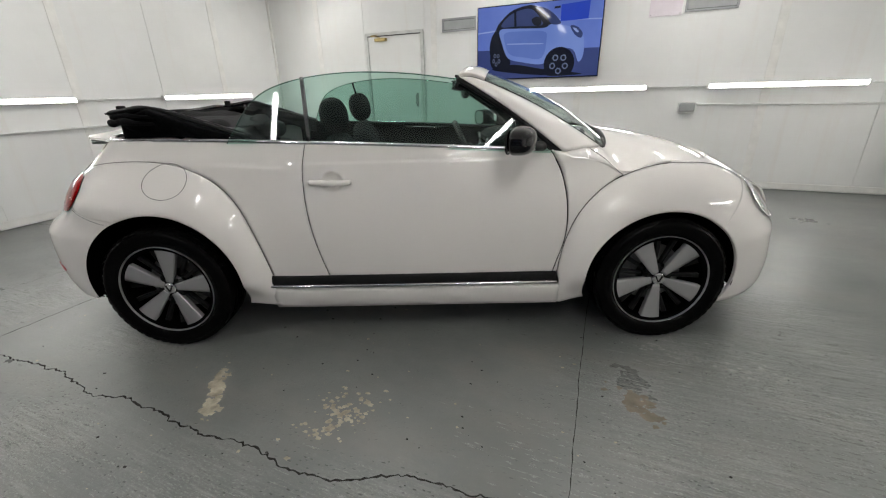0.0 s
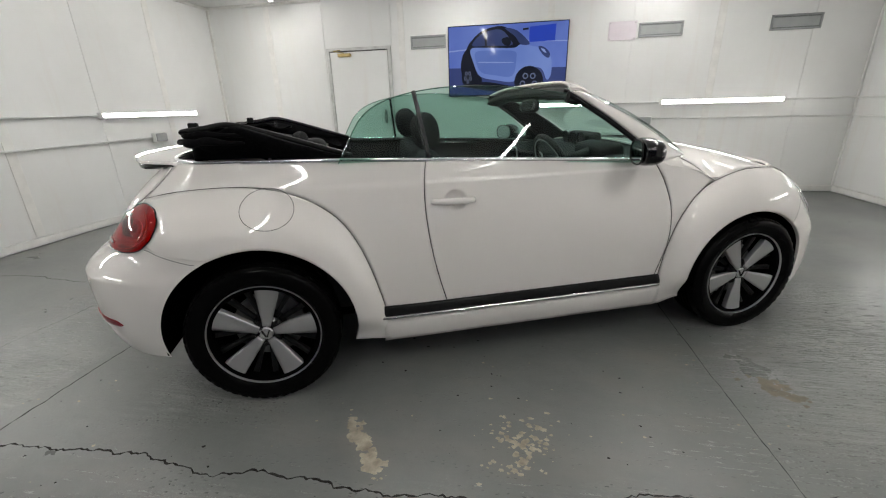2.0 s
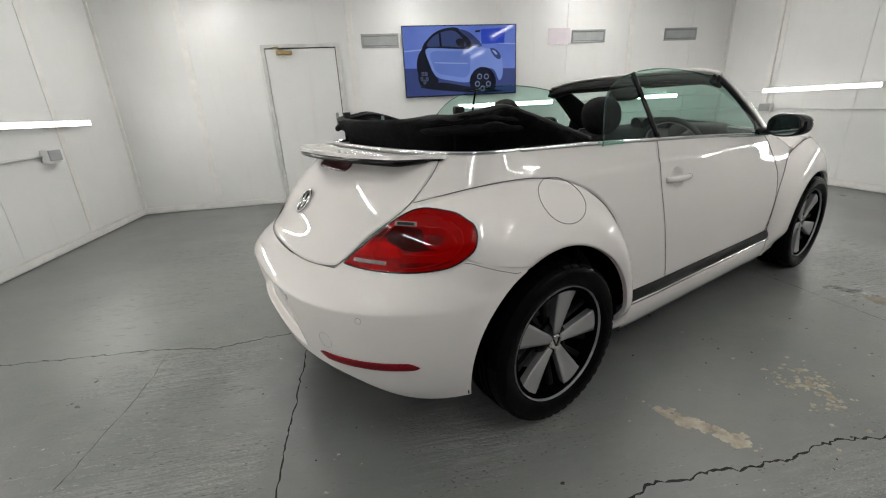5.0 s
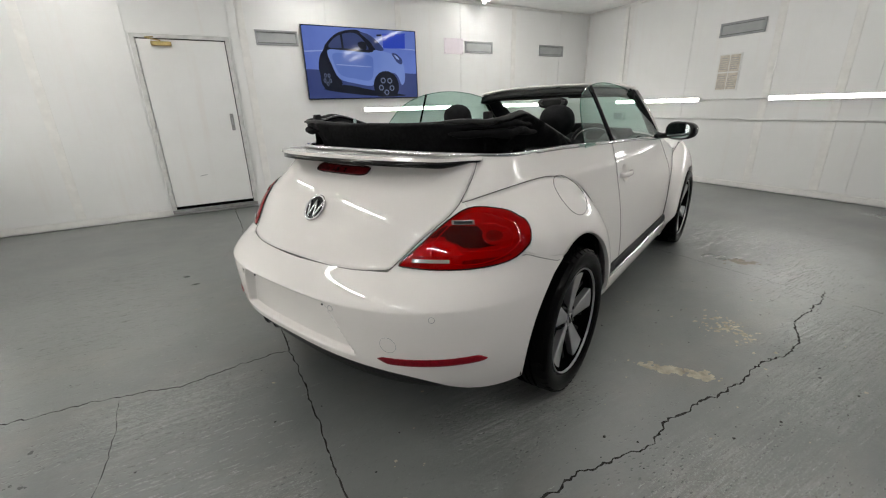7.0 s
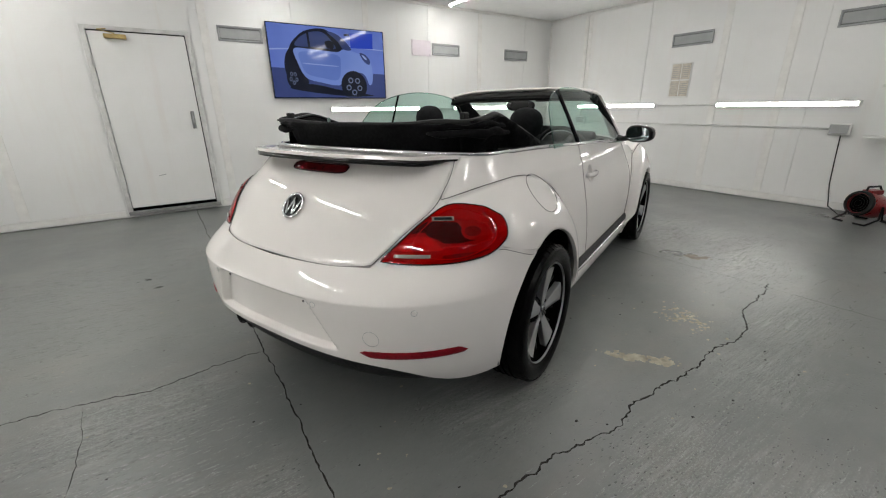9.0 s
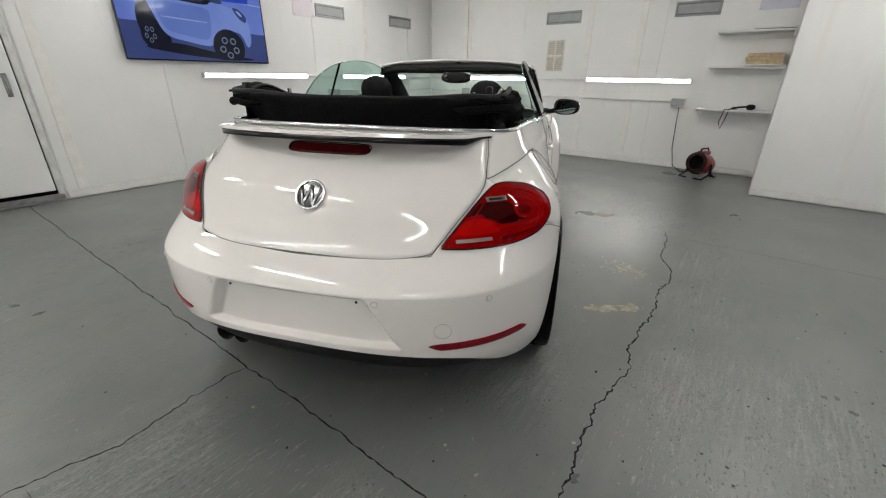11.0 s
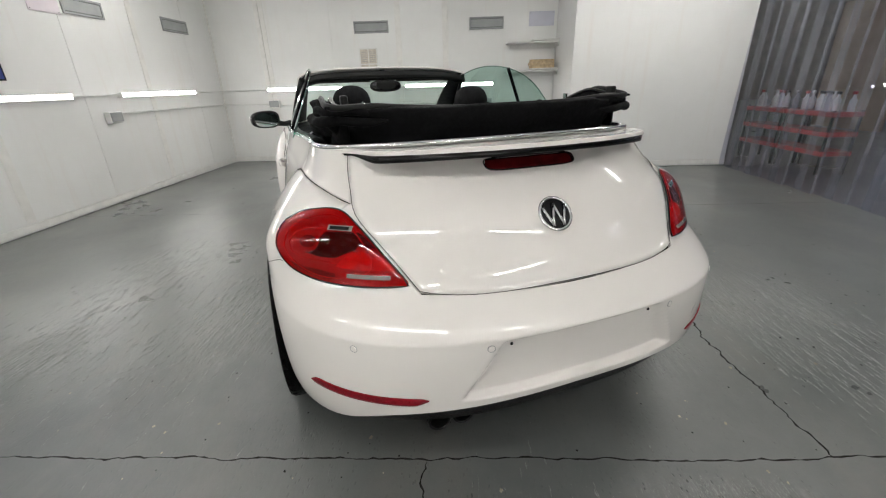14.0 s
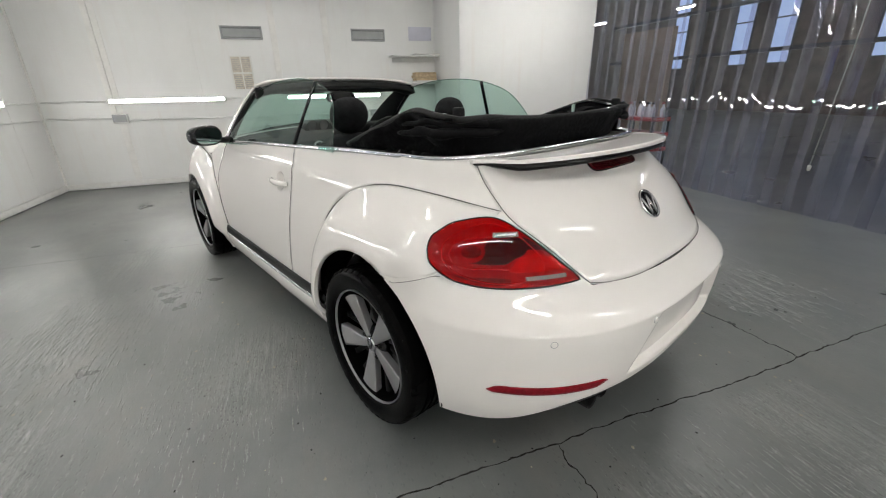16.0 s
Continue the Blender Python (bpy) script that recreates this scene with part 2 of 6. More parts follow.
def surf(name, P, mat, parent=None, label="", thick=0.0, out=(0, 0, 1), wrap=False):
    """A smooth sheet over a grid of points, facing out, with a thickness behind it."""
    P = np.asarray(P, float)
    nu, nv = P.shape[:2]
    du, dv = np.gradient(P, axis=0), np.gradient(P, axis=1)
    N = np.cross(du, dv)
    N /= np.linalg.norm(N, axis=2, keepdims=True) + 1e-12
    flip = (N.reshape(-1, 3).mean(0) @ np.asarray(out, float)) < 0
    if flip:
        N = -N
    idx = lambda i, j, o=0: o + i * nv + j  # noqa: E731
    faces = []
    iu = range(nu) if wrap else range(nu - 1)
    for i in iu:
        k = (i + 1) % nu
        for j in range(nv - 1):
            q = (idx(i, j), idx(k, j), idx(k, j + 1), idx(i, j + 1))
            faces.append(q[::-1] if flip else q)
    verts = P.reshape(-1, 3)
    nfront = len(faces)
    if thick:
        o = nu * nv
        verts = np.concatenate([verts, (P - N * thick).reshape(-1, 3)])
        faces += [tuple(o + v for v in q[::-1]) for q in faces[:nfront]]
        rim = []
        for i in iu:
            k = (i + 1) % nu
            rim += [(idx(i, 0), idx(k, 0)), (idx(k, nv - 1), idx(i, nv - 1))]
        if not wrap:
            for j in range(nv - 1):
                rim += [(idx(0, j + 1), idx(0, j)), (idx(nu - 1, j), idx(nu - 1, j + 1))]
        for a, b in rim:
            q = (b, a, a + o, b + o)
            faces.append(q[::-1] if flip else q)
    ob = mesh_part(name, verts, faces, mat, parent, label)
    if thick:
        flags = np.ones(len(faces), dtype=bool)
        flags[2 * nfront:] = False
        ob.data.polygons.foreach_set("use_smooth", flags)
    return ob


def tube(name, pts, r, mat, parent=None, label="", closed=False, seg=8, flat=1.0):
    """A round bar along points; r is one radius or one for each point. Ends are capped."""
    pts = [Vector(p) for p in pts]
    n = len(pts)
    rs = r if hasattr(r, "__len__") else [r] * n
    verts, faces = [], []
    up = None
    for i, p in enumerate(pts):
        a, b = pts[(i - 1) % n if closed else max(i - 1, 0)], pts[(i + 1) % n if closed else min(i + 1, n - 1)]
        t = (b - a).normalized()
        if up is None:
            up = Vector((0, 0, 1)) if abs(t.z) < 0.9 else Vector((1, 0, 0))
        side = t.cross(up).normalized()
        up = side.cross(t).normalized()
        for k in range(seg):
            an = 2 * math.pi * k / seg
            verts.append(p + rs[i] * (math.cos(an) * side + flat * math.sin(an) * up))
    for i in range(n if closed else n - 1):
        for k in range(seg):
            a, b, c, d = i * seg + k, i * seg + (k + 1) % seg, ((i + 1) % n) * seg + (k + 1) % seg, ((i + 1) % n) * seg + k
            faces.append((a, b, c, d))
    if not closed:
        faces += [tuple(reversed(range(seg))), tuple(range((n - 1) * seg, n * seg))]
    return mesh_part(name, verts, faces, mat, parent, label)


def add_box(bm, lo, hi, bevel=0.0, m=None, seg=2):
    """Adds a box to a bmesh, with rounded edges."""
    c = [(a + b) / 2 for a, b in zip(lo, hi)]
    s = [b - a for a, b in zip(lo, hi)]
    r = bmesh.ops.create_cube(bm, size=1, matrix=(m or Matrix()) @ Matrix.Translation(c) @ Matrix.Diagonal((*s, 1)))
    if bevel:
        edges = list({e for v in r["verts"] for e in v.link_edges})
        bmesh.ops.bevel(bm, geom=edges, offset=bevel, segments=seg, affect="EDGES", profile=0.5)
    return bm


def box(name, lo, hi, mat, parent=None, label="", bevel=0.0, m=None, seg=2):
    return part(name, add_box(bmesh.new(), lo, hi, bevel, m, seg), mat, parent, label)


def lathe(name, profile, mat, parent=None, label="", seg=64, m=None, closed=True):
    """Turns a profile of (radius, y) about the y axis."""
    verts, faces, n = [], [], len(profile)
    m = m or Matrix()
    for i in range(seg):
        a = 2 * math.pi * i / seg
        verts += [m @ Vector((r * math.cos(a), y, r * math.sin(a))) for r, y in profile]
    for i in range(seg):
        k = (i + 1) % seg
        for j in range(n if closed else n - 1):
            j2 = (j + 1) % n
            faces.append((i * n + j, i * n + j2, k * n + j2, k * n + j))
    ob = mesh_part(name, verts, faces, mat, parent, label)
    bm = bmesh.new()
    bm.from_mesh(ob.data)
    bmesh.ops.remove_doubles(bm, verts=bm.verts, dist=1e-5)
    bmesh.ops.recalc_face_normals(bm, faces=bm.faces)
    for e in bm.edges:
        if len(e.link_faces) == 2 and e.calc_face_angle(0) > radians(35):
            e.smooth = False
    bm.to_mesh(ob.data)
    bm.free()
    return ob


def spl(xs, ys):
    """A natural cubic curve through a few knots, level beyond its ends."""
    xs, ys = np.asarray(xs, float), np.asarray(ys, float)
    n, h = len(xs), np.diff(xs)
    A, b = np.eye(n), np.zeros(n)
    for i in range(1, n - 1):
        A[i, i - 1:i + 2] = h[i - 1], 2 * (h[i - 1] + h[i]), h[i]
        b[i] = 6 * ((ys[i + 1] - ys[i]) / h[i] - (ys[i] - ys[i - 1]) / h[i - 1])
    k = np.linalg.solve(A, b)

    def at(x):
        x = np.clip(np.asarray(x, float), xs[0], xs[-1])
        i = np.clip(np.searchsorted(xs, x) - 1, 0, n - 2)
        a, c, d = xs[i + 1] - x, x - xs[i], h[i]
        return (k[i] * a**3 + k[i + 1] * c**3) / (6 * d) + (ys[i] / d - k[i] * d / 6) * a + (ys[i + 1] / d - k[i + 1] * d / 6) * c
    return at


def path2(pts):
    """A smooth curve in the plane through knots, by a parameter from 0 to 1 along its length."""
    p = np.array(pts, float)
    d = np.r_[0, np.cumsum(np.hypot(*np.diff(p, axis=0).T))]
    d /= d[-1]
    fx, fz = spl(d, p[:, 0]), spl(d, p[:, 1])
    return lambda t: (fx(t), fz(t))


def sm(x, a=0.0, b=1.0):
    t = np.clip((np.asarray(x, float) - a) / (b - a), 0, 1)
    return t * t * (3 - 2 * t)


def thing(name, label, category, m=None, group="", kind=""):
    ob = new(name)
    ob.empty_display_size = 0.1
    if m is not None:
        ob.matrix_world = m
    return tagged(ob, label, category, group, kind)


# ---- the room: walls at x -3.4, 5.69 and y 4.23, a strip curtain at y -3.88 ----
X0, X1, Y1, YC, XD, YD, H = -3.40, 5.69, 4.23, -3.88, 4.51, -1.515, 2.78
gx = np.concatenate([[-14], np.linspace(X0 - 0.12, X1 + 0.12, 116), [22]])
gy = np.concatenate([[-26], np.linspace(YC - 0.12, Y1 + 0.12, 104), [9]])
fx, fy = np.meshgrid(gx, gy, indexing="ij")
floor = surf("floor", np.stack([fx, fy, 0 * fx], -1), M_FLOOR, thick=0.12)
tagged(floor, "worn grey painted concrete floor with cracks and scuffs", "floor", kind="structure")
WORN = ((0.95, 2.4), (2.08, 2.3), (1.45, 1.86), (-0.2, 2.2), (0.2, 1.26), (-1.25, -0.9), (-0.95, -0.8), (-1.3, -0.03), (0, -0.8), (3.0, 0.1), (2.65, -0.35), (3.2, -0.05), (2.84, -0.65), (1.9, -1.3), (1.2, -1.42), (-0.7, -0.87), (0.4, -1.5), (3.4, 0.65), (3.5, 0.25), (3.3, -0.17), (0.45, -1.9))
wv = 0 * fx
for px, py in WORN:
    wv = np.maximum(wv, np.exp(-(((fx - px) / 0.42) ** 2) - ((fy - py) / 0.24) ** 2))
wv = wv * (1 - sm(fx, -0.85, -0.75) * (1 - sm(fx, -0.35, -0.25)))
worn = floor.data.attributes.new("worn", "FLOAT", "POINT")
worn.data.foreach_set("value", np.concatenate([wv.ravel(), np.zeros(len(floor.data.vertices) - wv.size)]).astype(np.float32))
wallA = tagged(box("wall_north", (X0 - 0.12, Y1, 0), (X1 + 0.12, Y1 + 0.12, H + 0.1), M_WALL), "white painted panel wall with cover strips", "wall", kind="structure")
wallB = tagged(box("wall_east", (X1, YD - 0.1, 0), (X1 + 0.12, Y1, H + 0.1), M_WALL), "white painted panel wall with vents", "wall", kind="structure")
wallC = tagged(box("wall_west", (X0 - 0.12, YC - 0.1, 0), (X0, Y1, H + 0.1), M_WALL), "white painted panel wall with lamp battens", "wall", kind="structure")
wallD = tagged(box("wall_partition", (XD, YC, 0), (X1 + 0.12, YD - 0.1, H + 0.1), M_WALL, bevel=0.0), "white boxed-out partition wall", "wall", kind="structure")
wallE = tagged(box("wall_recess", (XD, YD - 0.1, 0), (X1, YD, H + 0.1), M_WALL), "white side of the boxed-out wall", "wall", kind="structure")
ceil = tagged(box("ceiling", (X0 - 0.12, YC, H), (X1 + 0.12, Y1 + 0.12, H + 0.12), M_CEIL), "white flat ceiling", "ceiling", kind="structure")


def panels(wall, axis, at, inward, edges, strips):
    """Wall panels between the edges, with flat cover strips over some joints."""
    d0, d1 = sorted((at + inward * 0.001, at + inward * 0.008))
    for a, b in zip(edges, edges[1:]):
        lo, hi = ((a + 0.003, d0, 0.09), (b - 0.003, d1, H - 0.045)) if axis == "y" else ((d0, a + 0.003, 0.09), (d1, b - 0.003, H - 0.045))
        box("panel", lo, hi, M_WALL, wall)
    e0, e1 = sorted((at + inward * 0.009, at + inward * 0.016))
    for s in strips:
        w = 0.045
        lo, hi = ((s - w, e0, 0.1), (s + w, e1, H - 0.05)) if axis == "y" else ((e0, s - w, 0.1), (e1, s + w, H - 0.05))
        box("cover_strip", lo, hi, M_TRIM, wall, bevel=0.002, seg=1)
    f0, f1 = sorted((at + inward * 0.001, at + inward * 0.02))
    a, b = edges[0], edges[-1]
    for z0, z1 in ((0.012, 0.085), (H - 0.04, H - 0.002)):
        lo, hi = ((a, f0, z0), (b, f1, z1)) if axis == "y" else ((f0, a, z0), (f1, b, z1))
        box("edge_trim", lo, hi, M_TRIM, wall, bevel=0.003, seg=1)


DX0, DX1, DH = -1.455, -0.515, 2.075  # door opening

panels(wallA, "y", Y1, -1, [X0 + 0.02, -2.40, DX0 - 0.06], [-2.40])
panels(wallA, "y", Y1, -1, [DX1 + 0.06, -0.30, 0.74, 1.80, 2.86, 3.92, 4.98, X1 - 0.02], [-0.31, 1.80, 3.92])
box("panel", (DX0 - 0.05, Y1 - 0.008, DH + 0.05), (DX1 + 0.05, Y1 - 0.001, H - 0.045), M_WALL, wallA)
panels(wallB, "x", X1, -1, [YD, -0.02, 1.06, 2.18, 3.30, Y1 - 0.02], [0.29, 1.06, 3.30])
panels(wallC, "x", X0, 1, [YC + 0.02, -2.98, -1.98, -0.98, 0.02, 1.02, 2.03, 3.04, Y1 - 0.02], [1.02, 3.04])
panels(wallD, "x", XD, -1, [YC, YD - 0.02], [])
for nm, lo, hi in (("corner_trim", (X1 - 0.03, Y1 - 0.03, 0.09), (X1 - 0.009, Y1 - 0.009, H - 0.05)), ("corner_trim", (X0 + 0.009, Y1 - 0.04, 0.09), (X0 + 0.04, Y1 - 0.009, H - 0.05))):
    box(nm, lo, hi, M_TRIM, wallA)
box("vertical_trunking", (X1 - 0.04, 3.33, 0.95), (X1 - 0.017, 3.40, H - 0.05), M_TRIM, wallB)


# ---- lamps ----
def batten(cx, cy, cz, turn, length=1.5):
    """A slim lamp: white tray and a glowing flat diffuser."""
    b = thing("batten_lamp", "slim white LED batten lamp fixed to the wall, lit", "lamp", pose(cx, cy, cz, 0, 0, turn), "wall battens")
    h = length / 2
    bm = bmesh.new()
    add_box(bm, (-h, 0.0, -0.03), (h, 0.028, 0.03), 0.004, None, 1)
    for q in (-1, 1):
        add_box(bm, (-h, -0.013, q * 0.0265 - 0.0035), (h, 0.004, q * 0.0265 + 0.0035), 0.001, None, 1)
    part("tray", bm, M_WHITEP, b, "white plastic tray with lips")
    bm = bmesh.new()
    add_box(bm, (-h + 0.013, -0.012, -0.021), (h - 0.013, -0.0005, 0.021), 0.005, None, 2)
    part("diffuser", bm, M_TUBE, b, "glowing white diffuser")
    for s in (-1, 1):
        box("end_cap", (s * h - 0.012, -0.037, -0.032), (s * h + 0.012, 0.027, 0.032), M_WHITEP, b, bevel=0.003, seg=1)
    return b


ZL = 1.222
for x in (1.90, 4.07):
    batten(x, Y1 - 0.045, ZL, 0)
for y in (2.64, 0.245):
    batten(X1 - 0.045, y, ZL, -90)
for y in (-2.15, 0.22, 2.74):
    batten(X0 + 0.045, y, 1.25, 90)


def ceiling_batten(x, y, turn):
    b = thing("ceiling_batten_lamp", "slim white LED batten lamp under the ceiling, lit", "lamp", pose(x, y, H - 0.004, 0, 0, turn), "ceiling battens")
    box("tray", (-0.75, -0.035, -0.03), (0.75, 0.035, 0), M_WHITEP, b, "white plastic tray", 0.004, seg=1)
    bm = bmesh.new()
    add_box(bm, (-0.735, -0.025, -0.042), (0.735, 0.025, -0.0295), 0.005, None, 2)
    part("diffuser", bm, M_TUBE_UP, b, "glowing white diffuser")
    for s in (-1, 1):
        box("end_cap", (s * 0.75 - 0.012, -0.036, -0.07), (s * 0.75 + 0.012, 0.036, -0.001), M_WHITEP, b, bevel=0.003, seg=1)


# the batten at (3.5, -3.0) is an added one that lights the partition
for x, ys in ((-2.1, (3.14, 0.55, -2.05)), (0.6, (3.14, 0.55, -2.4)), (3.15, (3.25,)), (2.95, (0.9, -1.75)), (3.5, (-3.0,))):
    for y in ys:
        ceiling_batten(x, y, 90)


# ---- the car: x ahead, y to its left, origin on the floor under the rear axle ----
car = thing("convertible_car", "white two-door convertible car with its black fabric roof folded down", "car", pose(0, 0, 0, 0, 0, 22.4))
WB, AX, WR = 2.54, 0.334, 0.325  # wheelbase, height of the arch centres, wheel radius

Wz = spl([0.2, 0.3, 0.41, 0.55, 0.65, 0.70, 0.75, 0.80, 0.85, 0.90, 0.95, 1.0, 1.06], [0.862, 0.878, 0.886, 0.885, 0.878, 0.870, 0.857, 0.834, 0.800, 0.755, 0.708, 0.68, 0.655])
Xr = spl([0.2, 0.3, 0.41, 0.52, 0.588, 0.612, 0.66, 0.70, 0.74, 0.80, 0.858, 0.90, 0.95, 1.0, 1.06], [0.74, 0.80, 0.828, 0.84, 0.843, 0.836, 0.787, 0.735, 0.70, 0.665, 0.627, 0.590, 0.537, 0.472, 0.395])


def Xz(z):
    """Reach of the tail behind the axle, with the crease along the bumper."""
    return Xr(z) + 0.008 * np.exp(-np.abs(np.asarray(z, float) - 0.603) / 0.022)


Nz = spl([0.2, 0.6, 0.7, 0.9, 1.06], [2.72, 2.74, 2.58, 2.5, 2.8])


def hip(x, z):
    """The swell of the rear fender round the lamp."""
    return 0.046 * np.exp(-(((x + 0.30) / 0.15) ** 2)) * sm(z, 0.63, 0.80) * (1 - sm(z, 0.85, 0.94))


WD = spl([0.2, 0.3, 0.36, 0.5, 0.6, 0.75, 0.85, 0.95, 1.03], [0.79, 0.806, 0.812, 0.818, 0.815, 0.797, 0.777, 0.755, 0.728])
W0 = spl([0.2, 0.42, 0.6, 0.78, 0.85, 0.95, 1.0, 1.06], [0.78, 0.785, 0.78, 0.752, 0.737, 0.708, 0.68, 0.655])


def side_y(x, z):
    """Half width of the tub: doors, quarters and scuttle sides."""
    x, z = np.broadcast_arrays(np.asarray(x, float), np.asarray(z, float))
    body = W0(z) + (WD(z) - W0(z)) * sm(x, 0, 0.8) - 0.035 * sm(x, 1.2, 2.2) * sm(z, 0.7, 0.95)
    body = body - 0.005 * sm(z, 0.928, 0.938) * sm(x, 0.15, 0.5)
    n, q = Nz(z), np.clip(-x / Xz(z), 0, 0.999)
    return np.where(x < 0, Wz(z) * (1 - q**n) ** (1 / n), body)


def rear(phi, z, lift=0.0):
    """A point of the rear envelope by the angle round the tail (0 at the middle, towards the right) and the height."""
    phi, z = np.broadcast_arrays(np.asarray(phi, float), np.asarray(z, float))
    n, s = Nz(z), np.sign(phi)
    a = np.abs(phi)
    x, y = -Xz(z) * np.cos(a) ** (2 / n), -s * Wz(z) * np.sin(a) ** (2 / n)
    y = y - s * hip(x, z)
    P = np.stack([x, y, z], -1)
    if np.any(lift):
        d = np.stack([-np.cos(a), -s * np.sin(a), 0.25 + 0 * a], -1)
        P = P + np.asarray(lift)[..., None] * d / np.linalg.norm(d, axis=-1, keepdims=True)
    return P


def phi_of_y(y, z):
    return np.sign(y) * np.arcsin(np.clip(np.abs(y) / Wz(z), 0, 1) ** (Nz(z) / 2))


def phi_of_x(x, z):
    return np.arccos(np.clip(np.abs(x) / Xz(z), 0, 1) ** (Nz(z) / 2))


def grid(nu, nv, u0=0.0, u1=1.0):
    return np.meshgrid(np.linspace(u0, u1, nu), np.linspace(0, 1, nv), indexing="ij")


# boot lid
YB = spl([0.69, 0.72, 0.81, 0.90, 0.95, 1.0, 1.06], [0.445, 0.466, 0.528, 0.578, 0.580, 0.574, 0.560])
u, v = grid(61, 31, -1, 1)
zb = 0.690 + 0.014 * np.abs(u) ** 5
z = zb + v * (1.055 - zb)
boot = surf("boot_lid", rear(phi_of_y(-u * YB(z), z), z), M_PAINT, car, thick=0.012, out=(-1, 0, 0.3))
edge = [rear(phi_of_y(-YB(zz), zz) * -s, zz)[()] for s in (1,) for zz in np.linspace(1.05, 0.706, 20)]
low = [rear(phi_of_y(-uu * YB(0.69 + 0.014 * abs(uu) ** 5), 0.69), 0.69 + 0.014 * abs(uu) ** 5) for uu in np.linspace(1, -1, 41)]
edge2 = [(p[0], -p[1], p[2]) for p in edge[::-1]]
first = edge if edge[-1][1] * low[0][1] > 0 else edge2[::-1]
second = [(p[0], -p[1], p[2]) for p in first[::-1]]
tube("panel_gap", [*first, *low[1:-1], *second], 0.0010, M_LINER, boot, "dark shut line")

# bumper with plate recess
ZT = spl([0, 0.49, 0.7, 0.9, 1.0, 1.06, 1.11, 1.166, 1.25, 1.393], [0.686, 0.702, 0.712, 0.716, 0.722, 0.735, 0.742, 0.733, 0.714, 0.680])
ZB = spl([0, 0.45, 0.75, 0.95, 1.15, 1.4], [0.372, 0.362, 0.330, 0.285, 0.262, 0.258])


ARCH = 0.022  # the rear arches sit a little ahead of the axle


def arch_x(z, rx=0.405, rz=0.385):
    return rx * np.sqrt(np.clip(1 - ((z - AX) / rz) ** 2, 0, 1)) - ARCH


u, v = grid(221, 81, -1, 1)
z = ZB(np.abs(u) * 1.39) + v * (ZT(np.abs(u) * 1.393) - ZB(np.abs(u) * 1.39))
phi = u * phi_of_x(np.maximum(arch_x(z), 0.15 - ARCH), z)
yy = np.abs(rear(phi, z)[..., 1])
half = 0.275 + (0.595 - z) / 0.185 * 0.105
inset = sm(half - yy, -0.002, 0.020) * sm(0.600 - z, 0, 0.02) * sm(z, 0.395, 0.415)
P = rear(phi, z, -0.034 * inset)
bumper = surf("rear_bumper", P, M_PAINT, car, out=(-1, 0, 0.2))
for s in (-1, 1):
    seam = [rear(s * p, ZT(p) + 0.001) for p in np.linspace(1.1, 1.41, 16)]
    tube("panel_gap", seam, 0.0009, M_LINER, bumper)
    for yv in (0.31, 0.655):
        c = rear(phi_of_y(s * yv, 0.58), 0.58)
        d = Vector((-math.cos(phi_of_y(yv, 0.58)), -s * math.sin(phi_of_y(yv, 0.58)), 0))
        lathe("parking_sensor", [(0.0, 0.004), (0.0085, 0.003), (0.0095, 0.0), (0.0, -0.004)], M_PAINT, bumper, seg=20, m=Matrix.Translation(c) @ d.to_track_quat("Y", "Z").to_matrix().to_4x4())
        tube("sensor_ring", [Vector(c) + 0.0015 * d + 0.0105 * (math.cos(a) * Vector((0, 0, 1)) + math.sin(a) * d.cross(Vector((0, 0, 1)))) for a in np.linspace(0, 2 * math.pi, 20, endpoint=False)], 0.0009, M_GREY, bumper, closed=True, seg=5)
    # reflectors
    u, v = grid(25, 5)
    ph0, ph1 = phi_of_y(0.485, 0.41), phi_of_y(0.775, 0.41)
    ph = ph0 + u * (ph1 - ph0)
    end = np.clip(1 - np.abs(2 * u - 1) ** 14, 0, 1) ** 0.5
    zz = 0.406 + 0.010 * u + 0.027 * (v - 0.5) * (0.45 + 0.55 * end)
    ph = ph + (0.5 - v) * 0.03
    surf("reflector", rear(s * ph, zz, 0.004), M_REFL, bumper, "dark red reflector strip", thick=0.004, out=(-1, 0, 0))
# towing eye cover
c = rear(phi_of_y(0.52, 0.475), 0.475)
tube("tow_cover", [rear(phi_of_y(0.52 + 0.027 * math.cos(a), 0.475), 0.475 + 0.03 * math.sin(a), 0.0005) for a in np.linspace(0, 2 * math.pi, 24, endpoint=False)], 0.0007, M_GREY, bumper, closed=True, seg=5)
for s in (-1, 1):
    lathe("plate_screw", [(0, 0.004), (0.004, 0.003), (0.005, 0), (0, -0.002)], M_BLKPLAS, bumper, seg=10, m=Matrix.Translation(rear(phi_of_y(s * 0.245, 0.575), 0.575, -0.024)) @ pose(0, 0, 0, 0, 0, 90))
# dark valance under the bumper, with the twin tail pipes
u, v = grid(81, 9, -1, 1)
z = 0.272 - 0.02 * np.abs(u) ** 2 + v * (ZB(np.abs(u) * 1.2) + 0.012 - 0.272 + 0.02 * np.abs(u) ** 2)
P = rear(u * 1.12, np.maximum(z, 0.2), -0.008 - 0.035 * (1 - v))
surf("rear_valance", P, M_BLKPLAS, car, thick=0.006, out=(-1, 0, -0.3))
for yv in (0.425, 0.345):
    lathe("tail_pipe", [(0.034, 0), (0.036, 0.003), (0.036, 0.16), (0.03, 0.16), (0.03, 0.004)], M_BLKPLAS, car, "dark steel tail pipe", seg=28, m=Matrix.Translation((-0.715, yv, 0.262)) @ pose(0, 0, 0, 0, 0, -90))

